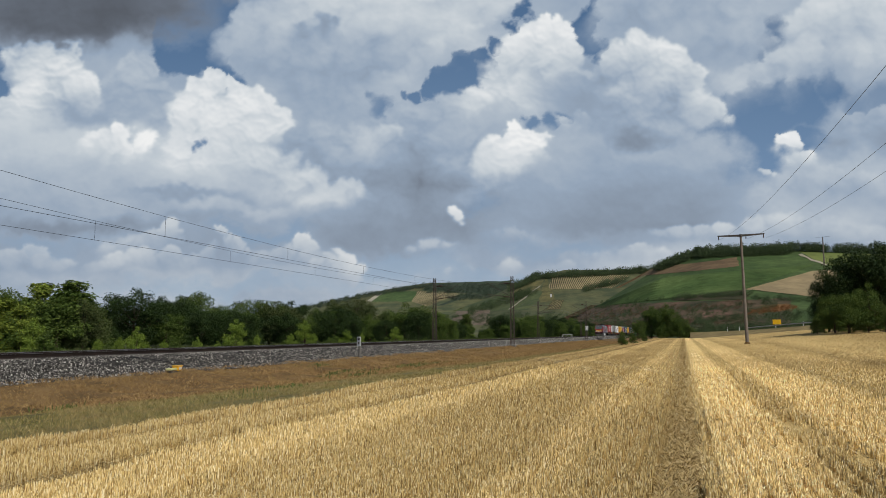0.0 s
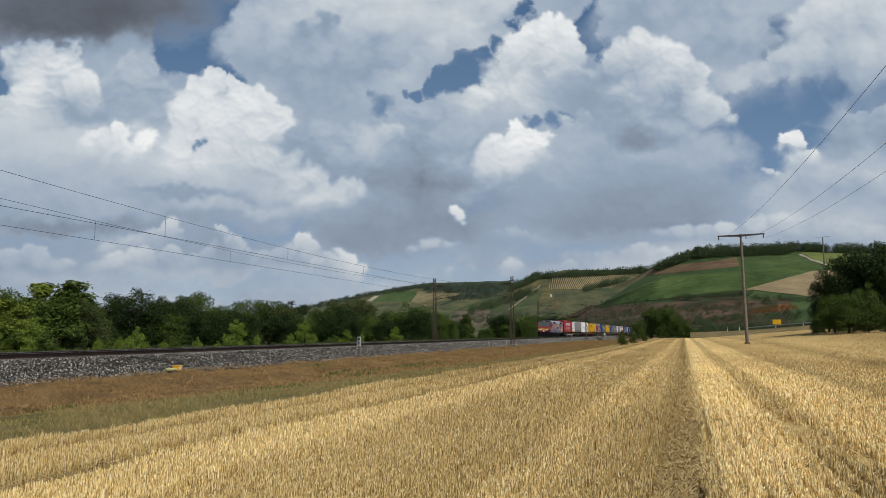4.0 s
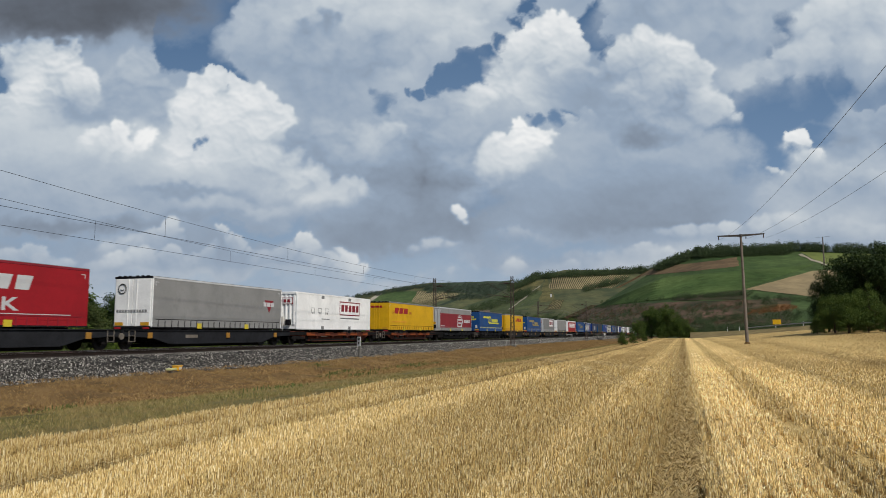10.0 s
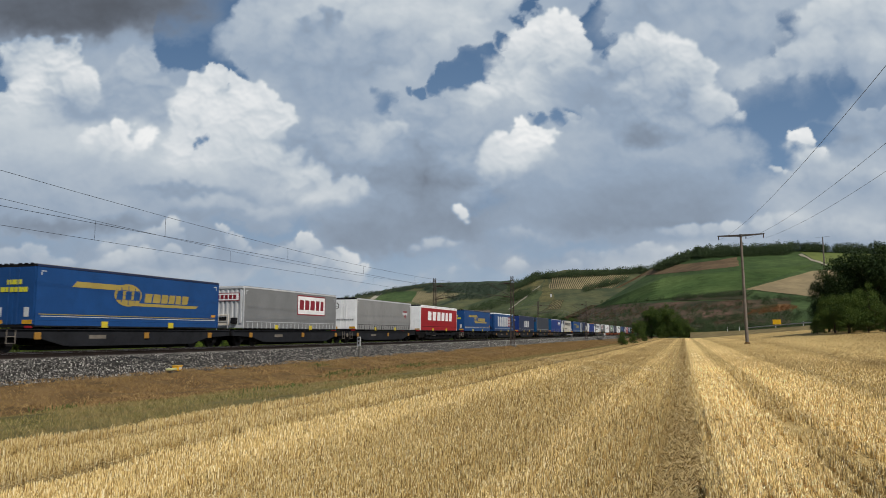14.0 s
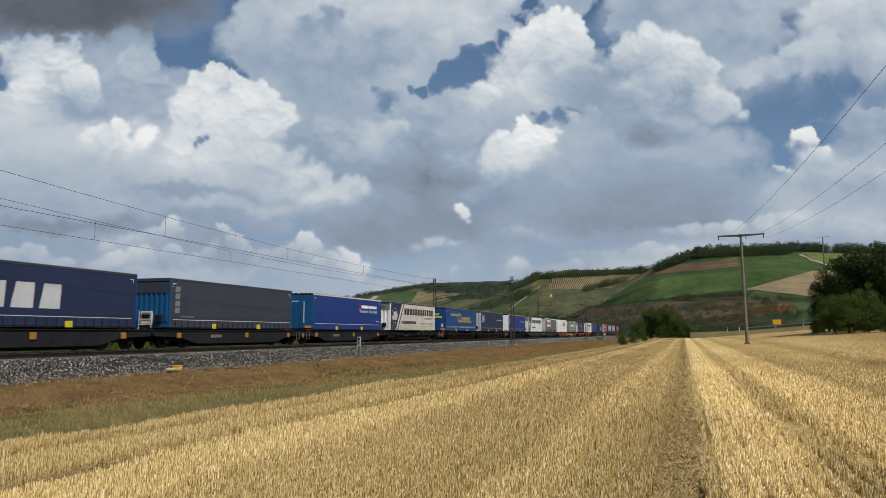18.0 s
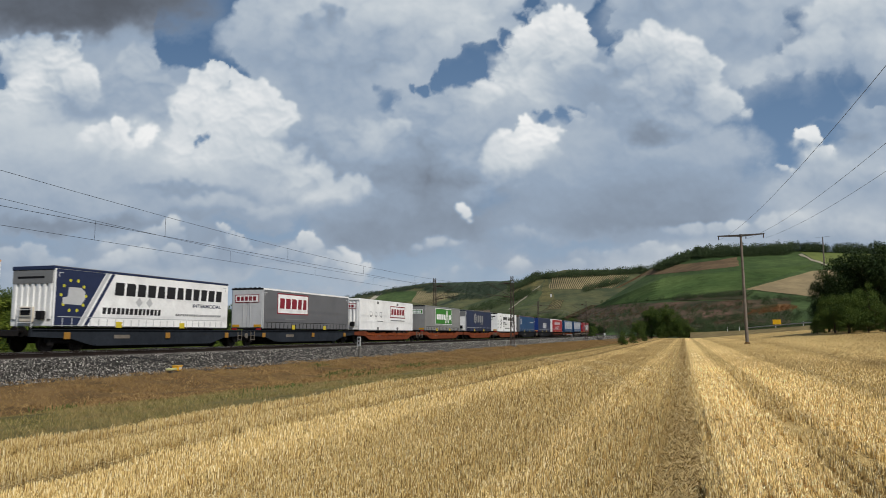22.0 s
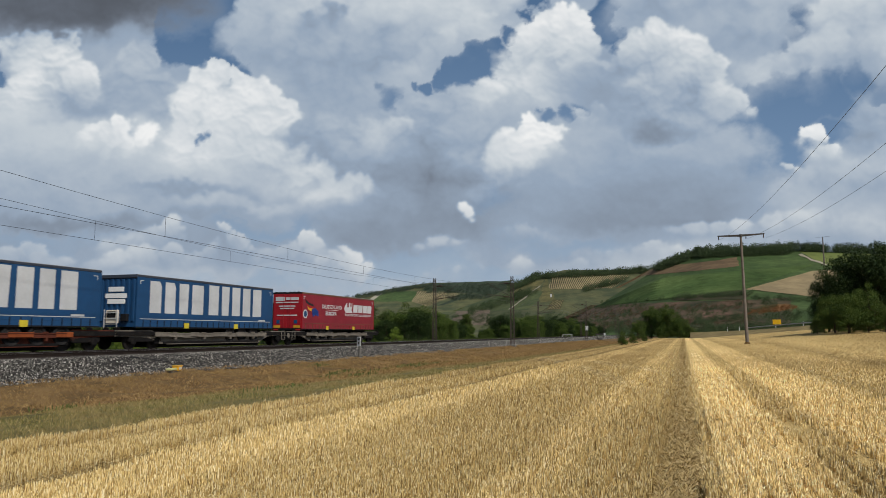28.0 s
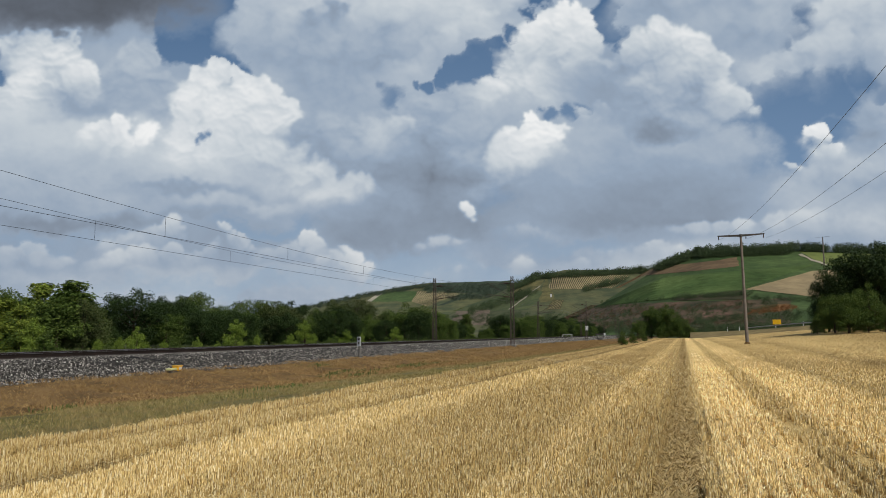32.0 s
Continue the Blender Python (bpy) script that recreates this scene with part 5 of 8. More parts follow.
def trailer(q, side, end, wall, label, roof="grey", straps=True, skirt=None, decor=None, reefer=False, lashes="slate"):
    """A semi-trailer on a wagon. wall: the end that faces down the line is the bulkhead (True) or the doors (False)."""
    t = thing("semi_trailer", at_train(q), label, "trailer", "semi-trailers on the train")
    lo, hi, L, S = 1.16, 4.01, TRAIN_L, SIDE
    part("box_body", boxed(-S + 0.01, S - 0.01, 0.03, L - 0.02, lo + 0.05, hi - 0.06, bevel=0.02), P[end], t)
    part("side_panel" if reefer else "side_curtain", boxed(S - 0.05, S, 0.06, L - 0.06, lo + (0.06 if reefer else 0.3), hi - 0.13, bevel=0.008), P[side], t, "" if side == end else COLOR_TEXT.get(side, side) + (" side panel" if reefer else " side curtain"))
    part("side_curtain" if not reefer else "side_panel", boxed(-S, -S + 0.05, 0.06, L - 0.06, lo + 0.1, hi - 0.13), P[side], t)
    part("roof", boxed(-S, S, 0.0, L, hi - 0.06, hi, bevel=0.02), P["silver" if roof == "white" else "midgrey"], t)
    part("top_rail", boxed(S - 0.04, S + 0.015, 0.0, L, hi - 0.135, hi - 0.03, bevel=0.01), P[roof], t)
    for y in (0.0, L - 0.07):
        part("corner_post", boxed(S - 0.07, S + 0.008, y, y + 0.07, lo + 0.02, hi - 0.13), P[roof if reefer else end], t)
    part("lower_rail", boxed(S - 0.06, S + 0.012, 0.0, L, lo, lo + 0.07), P["charcoal" if not reefer else "silver"], t)
    if not reefer:
        part("side_skirt", boxed(S - 0.045, S - 0.006, 0.08, L - 0.08, lo + 0.07, lo + 0.3), P[skirt or side], t)
        if straps:
            for k in range(23):
                part("strap", shared("strap", 0, lambda: boxed(S - 0.006, S + 0.016, -0.022, 0.022, lo + 0.03, lo + 0.42), lashes), None, t).location = (0, 0.55 + k * 0.565, 0)
        part("tension_line", boxed(S - 0.002, S + 0.01, 0.3, L - 0.3, lo + 0.47, lo + 0.505), P["silver" if side in ("blue", "navy", "deepblue", "ocean", "dark") else lashes], t)
        for y in (0.22, L - 0.5):
            part("corner_mark", boxed(S - 0.002, S + 0.006, y, y + 0.26, hi - 0.34, hi - 0.30), P["silver"], t)
            part("corner_mark", boxed(S - 0.002, S + 0.006, y if y < 1 else y + 0.22, (y if y < 1 else y + 0.22) + 0.04, hi - 0.52, hi - 0.34), P["silver"], t)
    for y in (4.18, 9.18):
        part("grab_plate", shared("grab_plate", reefer, lambda: boxed(S - 0.002, S + 0.022, -0.21, 0.21, lo + 0.0, lo + 0.30), "midgrey" if reefer else "chrome_yellow"), None, t).location = (0, y, 0)
    # end that faces down the line
    if wall:
        for k in range(7):
            x = -1.05 + k * 0.35
            part("bulkhead_rib", shared("bulkhead_rib", 0, lambda: boxed(-0.09, 0.09, -0.035, 0.03, lo + 0.35, hi - 0.25, bevel=0.03), end), None, t).location = (x, 0, 0)
        part("connector_panel", boxed(-0.55, 0.15, -0.16, 0.02, lo + 0.25, lo + 0.95, bevel=0.02), P["cream"], t)
        # flat charcoal plate on the connector panel's face; nothing is cut in
        part("connector_recess", boxed(-0.48, 0.08, -0.172, -0.158, lo + 0.55, lo + 0.88), P["charcoal"], t)
        part("air_coupling_box", boxed(0.42, 0.82, -0.20, 0.02, lo + 0.35, lo + 0.75, bevel=0.03), P["charcoal"], t)
        bm = bmesh.new()
        for x in (-0.62, 0.22):
            tube(bm, (x, -0.2, lo - 0.05), (x, -0.2, lo + 1.0), 0.02, 0.02, 6)
        for z in (0.2, 0.5, 0.8):
            tube(bm, (-0.62, -0.2, lo + z), (0.22, -0.2, lo + z), 0.018, 0.018, 6)
        part("ladder", bm, P["silver"], t)
        part("top_cap", boxed(-S + 0.01, S - 0.01, -0.05, 0.05, hi - 0.2, hi - 0.01, bevel=0.03), P[roof], t)
    else:
        for sx in (-1, 1):
            part("door", boxed(0.02 if sx > 0 else -S + 0.09, S - 0.09 if sx > 0 else -0.02, -0.03, 0.03, lo + 0.12, hi - 0.14, bevel=0.012), P[end], t)
            part("locking_rod", tube(bmesh.new(), (sx * 0.28, -0.055, lo + 0.1), (sx * 0.28, -0.055, hi - 0.15), 0.018, 0.018, 6), P["silver" if reefer else end], t)
            part("warning_plate", boxed(sx * 0.86 - 0.28, sx * 0.86 + 0.28, -0.045, -0.03, lo + 0.14, lo + 0.32), P["orange"], t, "orange reflective plate")
            part("rear_lamp", boxed(sx * 0.95 - 0.2, sx * 0.95 + 0.2, -0.06, 0.02, lo - 0.06, lo + 0.05, bevel=0.02), P["red"], t)
            for x in (0.25, 0.6, 0.95):
                part("hinge", shared("hinge", 0, lambda: boxed(-0.08, 0.08, -0.05, 0.03, hi - 0.02, hi + 0.035), "charcoal"), None, t).location = (sx * x, 0, 0)
        part("door_frame", boxed(-S + 0.01, S - 0.01, -0.02, 0.04, hi - 0.13, hi - 0.01), P["charcoal"], t)
        part("bumper", boxed(-S + 0.05, S - 0.05, -0.02, 0.08, lo - 0.02, lo + 0.1), P["charcoal"], t)
    # running gear: the axles are at the door end
    axles = (2.2, 3.55, 4.9) if not wall else (8.7, 10.05, 11.4)
    for y in axles:
        for sx in (1, -1):
            w = part("wheel", ROAD_WHEEL, None, t)
            w.location, w.scale = (sx * 1.02, y, 0.80), (sx, 1, 1)
            r = part("rim", M_RIM, None, w)
            r.location = (0.10, 0, 0)
    part("chassis", boxed(-0.55, 0.55, 0.4, L - 0.4, lo - 0.22, lo), P["chassis"], t)
    part("landing_leg", boxed(0.6, 0.75, (L - 3.3) if not wall else 3.1, (L - 3.1) if not wall else 3.3, 0.55, lo), P["chassis"], t)
    part("landing_leg", boxed(-0.75, -0.6, (L - 3.3) if not wall else 3.1, (L - 3.1) if not wall else 3.3, 0.55, lo), P["chassis"], t)
    if decor:
        decor(t)
    return rolling(t, q)


COLOR_TEXT = {"graphite": "dark grey", "red": "red", "maroon": "dark red", "grey": "grey", "midgrey": "grey", "white": "white", "offwhite": "dirty cream", "yellow": "yellow", "blue": "blue", "navy": "navy blue", "dark": "dark grey", "deepblue": "deep blue", "ocean": "blue"}


# lettering and emblems of each trailer, on its near side and its end
def d_red(t):
    marks(t, 3.1, 10.2, 2.78, 3.42, 7, "silver", 0.25, 0.3, seed=2)
    letters(t, "LOGISTIK", 4.0, 1.85, 0.56, "silver", 5.7)
    plate(t, "stripe", 0.4, 12.6, 1.70, 1.74, "silver")
    plate(t, "small_print", 0.5, 1.6, 1.98, 2.03, "silver")
    front_plate(t, "letter_block", -0.2, 1.05, 3.45, 3.62, "silver")
    front_plate(t, "letter_block", 0.1, 1.0, 3.18, 3.34, "silver")


def d_grey_badge(t):
    poly(t, "emblem", [(11.35, 3.15), (12.5, 3.15), (11.95, 2.3)], "maroon")
    marks(t, 11.2, 12.55, 2.72, 3.0, 3, "silver", 0.0, lift=0.012, seed=3)
    bm = bmesh.new()
    for k in range(20):
        a0, a1 = k * 0.31416, (k + 1) * 0.31416
        tube(bm, (-0.72 + 0.26 * math.cos(a0), -0.045, 3.32 + 0.26 * math.sin(a0)), (-0.72 + 0.26 * math.cos(a1), -0.045, 3.32 + 0.26 * math.sin(a1)), 0.028, 0.028, 5)
    for k in range(6):
        a0, a1 = 3.6 + k * 0.35, 3.95 + k * 0.35
        tube(bm, (-0.72 + 0.12 * math.cos(a0), -0.045, 3.35 + 0.12 * math.sin(a0)), (-0.72 + 0.12 * math.cos(a1), -0.045, 3.35 + 0.12 * math.sin(a1)), 0.026, 0.026, 5)
    part("ring_emblem", bm, P["charcoal"], t)
    for k in range(11):
        front_plate(t, "letter_block", -1.05 + k * 0.19, -0.93 + k * 0.19, 2.02, 2.17, "midgrey", -0.02, 0.03)


def framed_sign(t, y0, y1, z0, z1, ground_, ink, count, seed):
    plate(t, "sign_frame", y0, y1, z0, z1, ink)
    plate(t, "sign_panel", y0 + 0.09, y1 - 0.09, z0 + 0.09, z1 - 0.09, ground_, lift=0.010)
    w = y1 - y0
    marks(t, y0 + 0.07 * w, y1 - 0.07 * w, z0 + 0.27 * (z1 - z0), z1 - 0.24 * (z1 - z0), count, ink, 0.06, 0.3, 0.014, seed)


def outline_icons(t, y, z, step, mat="midgrey"):
    """Small line drawings of goods transport, as open frames."""
    for k in range(3):
        a = y + k * step
        for y0, y1, z0, z1 in ((a, a + 0.55, z, z + 0.035), (a, a + 0.55, z + 0.33, z + 0.365), (a, a + 0.035, z, z + 0.36), (a + 0.515, a + 0.55, z, z + 0.36)):
            plate(t, "line", y0, y1, z0, z1, mat)
        disc(t, "line", a + 0.14, z - 0.06, 0.07, 0.07, mat, 10)
        disc(t, "line", a + 0.42, z - 0.06, 0.07, 0.07, mat, 10)


def end_sign(t, ground_, ink, x0=-0.95, x1=0.95, z0=3.05, z1=3.55, count=5, y=-0.02):
    front_plate(t, "end_sign", x0, x1, z0, z1, ink, y, 0.022)
    front_plate(t, "end_sign_panel", x0 + 0.05, x1 - 0.05, z0 + 0.05, z1 - 0.05, ground_, y, 0.028)
    w = (x1 - x0 - 0.3) / count
    for k in range(count):
        front_plate(t, "letter_block", x0 + 0.15 + k * w, x0 + 0.15 + (k + 0.75) * w, z0 + 0.13, z1 - 0.13, ink, y, 0.034)


def d_white_sign(t):
    framed_sign(t, 7.25, 11.3, 2.38, 3.55, "white", "maroon", 5, 5)
    outline_icons(t, 2.3, 2.5, 1.15)
    plate(t, "small_print", 7.4, 11.2, 2.08, 2.18, "midgrey")
    plate(t, "small_print", 4.0, 5.4, 1.98, 2.05, "midgrey")
    for y in (4.2, 9.2):
        plate(t, "grey_patch", y - 0.25, y + 0.25, 3.62, 3.86, "midgrey")
    end_sign(t, "white", "maroon")


def d_yellow(y0):
    def go(t):
        marks(t, y0 + 0.75, y0 + 4.45, 2.86, 3.44, 3, "red", 0.35, 0.16, 0.006, 11)
        for z in (2.86, 2.96, 3.06):
            plate(t, "stripe", y0, y0 + 0.7 + (z - 2.86), z, z + 0.045, "red")
            plate(t, "stripe", y0 + 4.8 + (z - 2.86), y0 + 5.6, z, z + 0.045, "red")
        marks(t, y0, y0 + 4.1, 1.98, 2.12, 16, "gold", 0.05, 0.3, seed=8)
        front_plate(t, "letter_block", -0.65, -0.2, 3.40, 3.60, "red", -0.03, 0.02)
        front_plate(t, "letter_block", -0.15, 0.2, 3.40, 3.60, "red", -0.03, 0.02)
        front_plate(t, "letter_block", 0.25, 0.55, 3.40, 3.60, "red", -0.03, 0.02)
        front_plate(t, "stripe", -0.9, 0.85, 3.45, 3.47, "red", -0.03, 0.018)
    return go


def d_arrow(t):
    plate(t, "colour_band", 0.07, 13.52, 1.56, 3.29, "maroon", lift=0.004)
    for y0, y1, z0, z1 in ((7.1, 9.1, 1.66, 1.84), (7.1, 7.34, 1.84, 2.62), (7.1, 8.9, 2.5, 2.68), (7.55, 8.7, 2.08, 2.26), (7.3, 8.75, 2.86, 3.02), (7.6, 8.6, 3.08, 3.16)):
        plate(t, "emblem_bar", y0, y1, z0, z1, "silver", lift=0.009)
    poly(t, "emblem_arrow", [(8.75, 1.62), (9.6, 2.36), (8.95, 3.1), (8.95, 2.62), (9.12, 2.38), (8.75, 2.1)], "silver", lift=0.009)
    marks(t, 10.05, 12.8, 2.22, 2.62, 6, "silver", 0.05, 0.2, 0.009, 9)
    plate(t, "small_print", 0.3, 2.0, 1.74, 1.82, "silver", lift=0.009)
    front_plate(t, "emblem", -0.95, -0.45, 3.25, 3.55, "maroon", -0.04)
    front_plate(t, "emblem", -0.35, 0.35, 3.15, 3.32, "maroon", -0.04)
    front_plate(t, "warning_plate", 0.3, 0.75, 1.95, 2.25, "orange", -0.04)


def d_globe(t, fresh=True):
    ink = "lemon" if fresh else "faded"
    poly(t, "emblem_bar", [(2.0, 3.06), (6.0, 3.06), (6.2, 3.34), (2.3, 3.34)], ink)
    disc(t, "globe", 5.75, 2.84, 1.0, 0.58, ink, 28, 0.009)
    for dy in (-0.5, 0.0, 0.5):
        plate(t, "globe_line", 5.73 + dy, 5.77 + dy, 2.36 + abs(dy) * 0.18, 3.32 - abs(dy) * 0.18, "blue", lift=0.013)
    for z in (2.6, 2.84, 3.08):
        plate(t, "globe_line", 4.85, 6.65, z - 0.012, z + 0.012, "blue", lift=0.013)
    marks(t, 4.9, 6.6, 2.62, 3.05, 3, "blue", 0.12, 0.4, 0.012, 4)
    marks(t, 6.95, 10.6, 2.52, 3.0, 6, ink, 0.18, 0.18, 0.006, 6)
    poly(t, "emblem_bar", [(5.6, 2.3), (11.35, 2.3), (11.6, 2.46), (5.6, 2.46)], ink)
    plate(t, "stripe", 0.2, 13.3, 1.72, 1.76, ink)
    plate(t, "data_plate", 12.9, 13.3, 1.84, 1.98, "gold")
    for k in range(3):
        front_plate(t, "letter_block", -0.42 + k * 0.3, -0.18 + k * 0.3, 3.08, 3.30, "lemon", -0.03, 0.02)
    for k in range(6):
        front_plate(t, "letter_block", -0.78 + k * 0.27, -0.56 + k * 0.27, 2.74, 2.96, "lemon", -0.03, 0.02)
    for sx in (-0.8, 0.8):
        front_plate(t, "placard", sx - 0.13, sx + 0.13, 1.62, 2.05, "silver", -0.03, 0.02)


def d_red_box(t):
    plate(t, "pale_panel", 0.05, 13.5, 3.72, 3.86, "white")
    marks(t, 2.4, 11.4, 2.35, 3.35, 6, "white", 0.1, 0.36, 0.008, 12)
    front_plate(t, "white_end_panel", -1.2, 1.2, 1.4, 3.8, "white", -0.03, 0.016)


def d_cross(t):
    marks(t, 2.15, 9.0, 1.95, 3.5, 5, "silver", 0.0, 0.34, 0.006, 14)
    plate(t, "emblem", 9.2, 10.8, 1.98, 3.48, "maroon")
    plate(t, "emblem_cross", 9.9, 10.1, 1.98, 3.48, "silver", lift=0.010)
    plate(t, "emblem_cross", 9.2, 10.8, 2.65, 2.82, "silver", lift=0.010)
    for y, z in ((9.4, 3.05), (10.25, 3.05), (9.4, 2.15), (10.25, 2.15)):
        plate(t, "pictogram", y, y + 0.36, z, z + 0.26, "silver", lift=0.010)
    for k in range(5):
        front_plate(t, "letter_block", -0.9 + k * 0.27, -0.69 + k * 0.27, 3.2, 3.42, "silver", -0.035, 0.02)
    front_plate(t, "emblem", 0.5, 0.75, 3.2, 3.42, "maroon", -0.035, 0.02)


def d_three(y0, y1, z0, z1):
    def go(t):
        marks(t, y0, y1, z0, z1, 3, "silver", 0.12, 0.30, 0.006, 13)
        for k in range(3):
            front_plate(t, "letter_block", -0.55 + k * 0.42, -0.2 + k * 0.42, 3.1, 3.34, "silver", -0.03, 0.02)
    return go


def d_upright(t):
    for k in range(4):
        plate(t, "letter_block", 0.45, 0.85, 2.02 + k * 0.4, 2.34 + k * 0.4, "midgrey", 0.15)
    plate(t, "small_print", 1.0, 2.2, 1.80, 1.86, "midgrey")
    front_plate(t, "upper_band", -1.2, 1.2, 3.15, 3.75, "dark", -0.036, 0.012)


def d_rental(t):
    marks(t, 9.1, 12.5, 3.12, 3.38, 9, "white", 0.1, 0.15, 0.006, 17)
    poly(t, "emblem", [(8.55, 3.10), (8.95, 3.18), (9.0, 3.4), (8.6, 3.34)], "red")
    letters(t, "Trailer Rental", 8.6, 2.72, 0.26, "silver", 4.0)
    plate(t, "small_print", 12.4, 13.2, 1.92, 1.99, "silver")
    front_plate(t, "small_print", -0.75, 0.0, 3.35, 3.43, "silver", -0.03, 0.02)
    front_plate(t, "small_print", 0.45, 0.53, 1.7, 3.4, "silver", -0.03, 0.02)


def d_slash(t):
    poly(t, "dark_panel", [(0.08, 1.25), (1.45, 1.25), (3.15, 3.86), (0.08, 3.86)], "navy", lift=0.004)
    for a in (0.0, 0.36):
        poly(t, "slash", [(1.5 + a, 1.25), (1.72 + a, 1.25), (3.42 + a, 3.86), (3.2 + a, 3.86)], "navy" if a else "silver")
    for k in range(10):
        a = k * 0.6283
        disc(t, "star", 1.15 + 0.75 * math.cos(a), 2.66 + 0.74 * math.sin(a), 0.09, 0.09, "lemon", 5)
    poly(t, "emblem", [(0.5, 2.25), (1.62, 2.22), (1.85, 2.5), (1.85, 2.85), (1.6, 3.05), (0.85, 3.05), (0.78, 2.6), (0.5, 2.55)], "silver")
    marks(t, 3.8, 12.9, 2.80, 3.46, 12, "black", 0.08, 0.28, 0.006, 19)
    letters(t, "INTERMODAL", 10.1, 2.38, 0.2, "navy", 2.8)
    marks(t, 3.0, 7.3, 1.84, 2.16, 14, "black", 0.12, 0.3, 0.006, 20)
    marks(t, 8.6, 12.9, 1.86, 1.98, 22, "midgrey", 0.1, 0.3, 0.006, 21)
    for y in (5.6, 6.4):
        poly(t, "placard", [(y, 2.24), (y + 0.26, 2.5), (y, 2.76), (y - 0.26, 2.5)], "silver")
    front_plate(t, "upper_band", -1.2, 1.2, 3.18, 3.78, "midgrey", -0.036, 0.012)
    front_plate(t, "small_print", -0.9, 0.7, 3.42, 3.52, "charcoal", -0.036, 0.018)


def d_round_badge(z=2.36, url=True):
    def go(t):
        plate(t, "badge", 0.85, 1.95, z, z + 0.92, "silver")
        disc(t, "badge_disc", 1.4, z + 0.46, 0.44, 0.38, "navy", 24, 0.010)
        marks(t, 1.05, 1.75, z + 0.32, z + 0.62, 3, "silver", 0.05, 0.3, 0.014, 23)
        if url:
            marks(t, 9.5, 12.5, 2.82, 2.94, 17, "silver", 0.0, 0.3, 0.006, 24)
        front_plate(t, "badge", -0.95, -0.35, 3.0, 3.5, "charcoal", -0.03, 0.02)
        front_plate(t, "badge_panel", -0.85, -0.45, 3.1, 3.4, "silver", -0.03, 0.026)
    return go


def d_grey_sign(y0, y1):
    def go(t):
        framed_sign(t, y0, y1, 2.24, 3.75, "white", "maroon", 5, 27)
        plate(t, "small_print", 3.0, 6.0, 1.86, 1.94, "midgrey")
        end_sign(t, "white", "maroon", -0.95, 0.95, 3.0, 3.55, 5, -0.035)
    return go


def d_green_sign(t):
    plate(t, "sign_frame", 3.65, 10.0, 1.92, 3.82, "white")
    plate(t, "sign_panel", 3.73, 9.92, 1.98, 3.76, "green", lift=0.010)
    marks(t, 4.1, 7.4, 2.5, 3.12, 4, "white", 0.0, 0.14, 0.014, 29)
    poly(t, "road_emblem", [(7.35, 2.1), (7.75, 2.1), (8.0, 3.6), (7.88, 3.6)], "white", lift=0.014)
    poly(t, "road_emblem", [(8.35, 2.1), (8.75, 2.1), (8.22, 3.6), (8.1, 3.6)], "white", lift=0.014)
    marks(t, 8.75, 9.6, 2.5, 3.12, 2, "white", 0.0, 0.14, 0.014, 30)
    end_sign(t, "green", "white", -1.0, 1.0, 3.05, 3.55, 7)
    front_plate(t, "end_sign_cover", -0.94, 0.94, 3.11, 3.49, "green", -0.02, 0.030)
    for k in range(7):
        front_plate(t, "letter_block", -0.82 + k * 0.24, -0.64 + k * 0.24, 3.2, 3.4, "white", -0.02, 0.036)


def d_disc(t):
    disc(t, "emblem_disc", 4.62, 2.92, 0.7, 0.68, "grey", 28)
    for a, b in (((4.3, 2.3), (4.95, 3.55)), ((4.1, 2.62), (5.1, 2.66)), ((4.5, 3.18), (5.2, 3.2))):
        poly(t, "emblem_line", [a, (a[0] + 0.08, a[1]), (b[0] + 0.08, b[1]), b] if abs(a[1] - b[1]) > 0.5 else [a, b, (b[0], b[1] + 0.05), (a[0], a[1] + 0.05)], "navy", lift=0.010)
    marks(t, 5.8, 8.75, 2.4, 3.36, 3, "grey", 0.0, 0.3, 0.006, 33)
    letters(t, "Logistics", 7.35, 2.0, 0.27, "midgrey", 1.45)
    front_plate(t, "upper_band", -1.2, 1.2, 3.18, 3.78, "midgrey", -0.036, 0.012)
    front_plate(t, "pale_panel", -1.1, 1.1, 1.3, 3.1, "white", -0.036, 0.010)


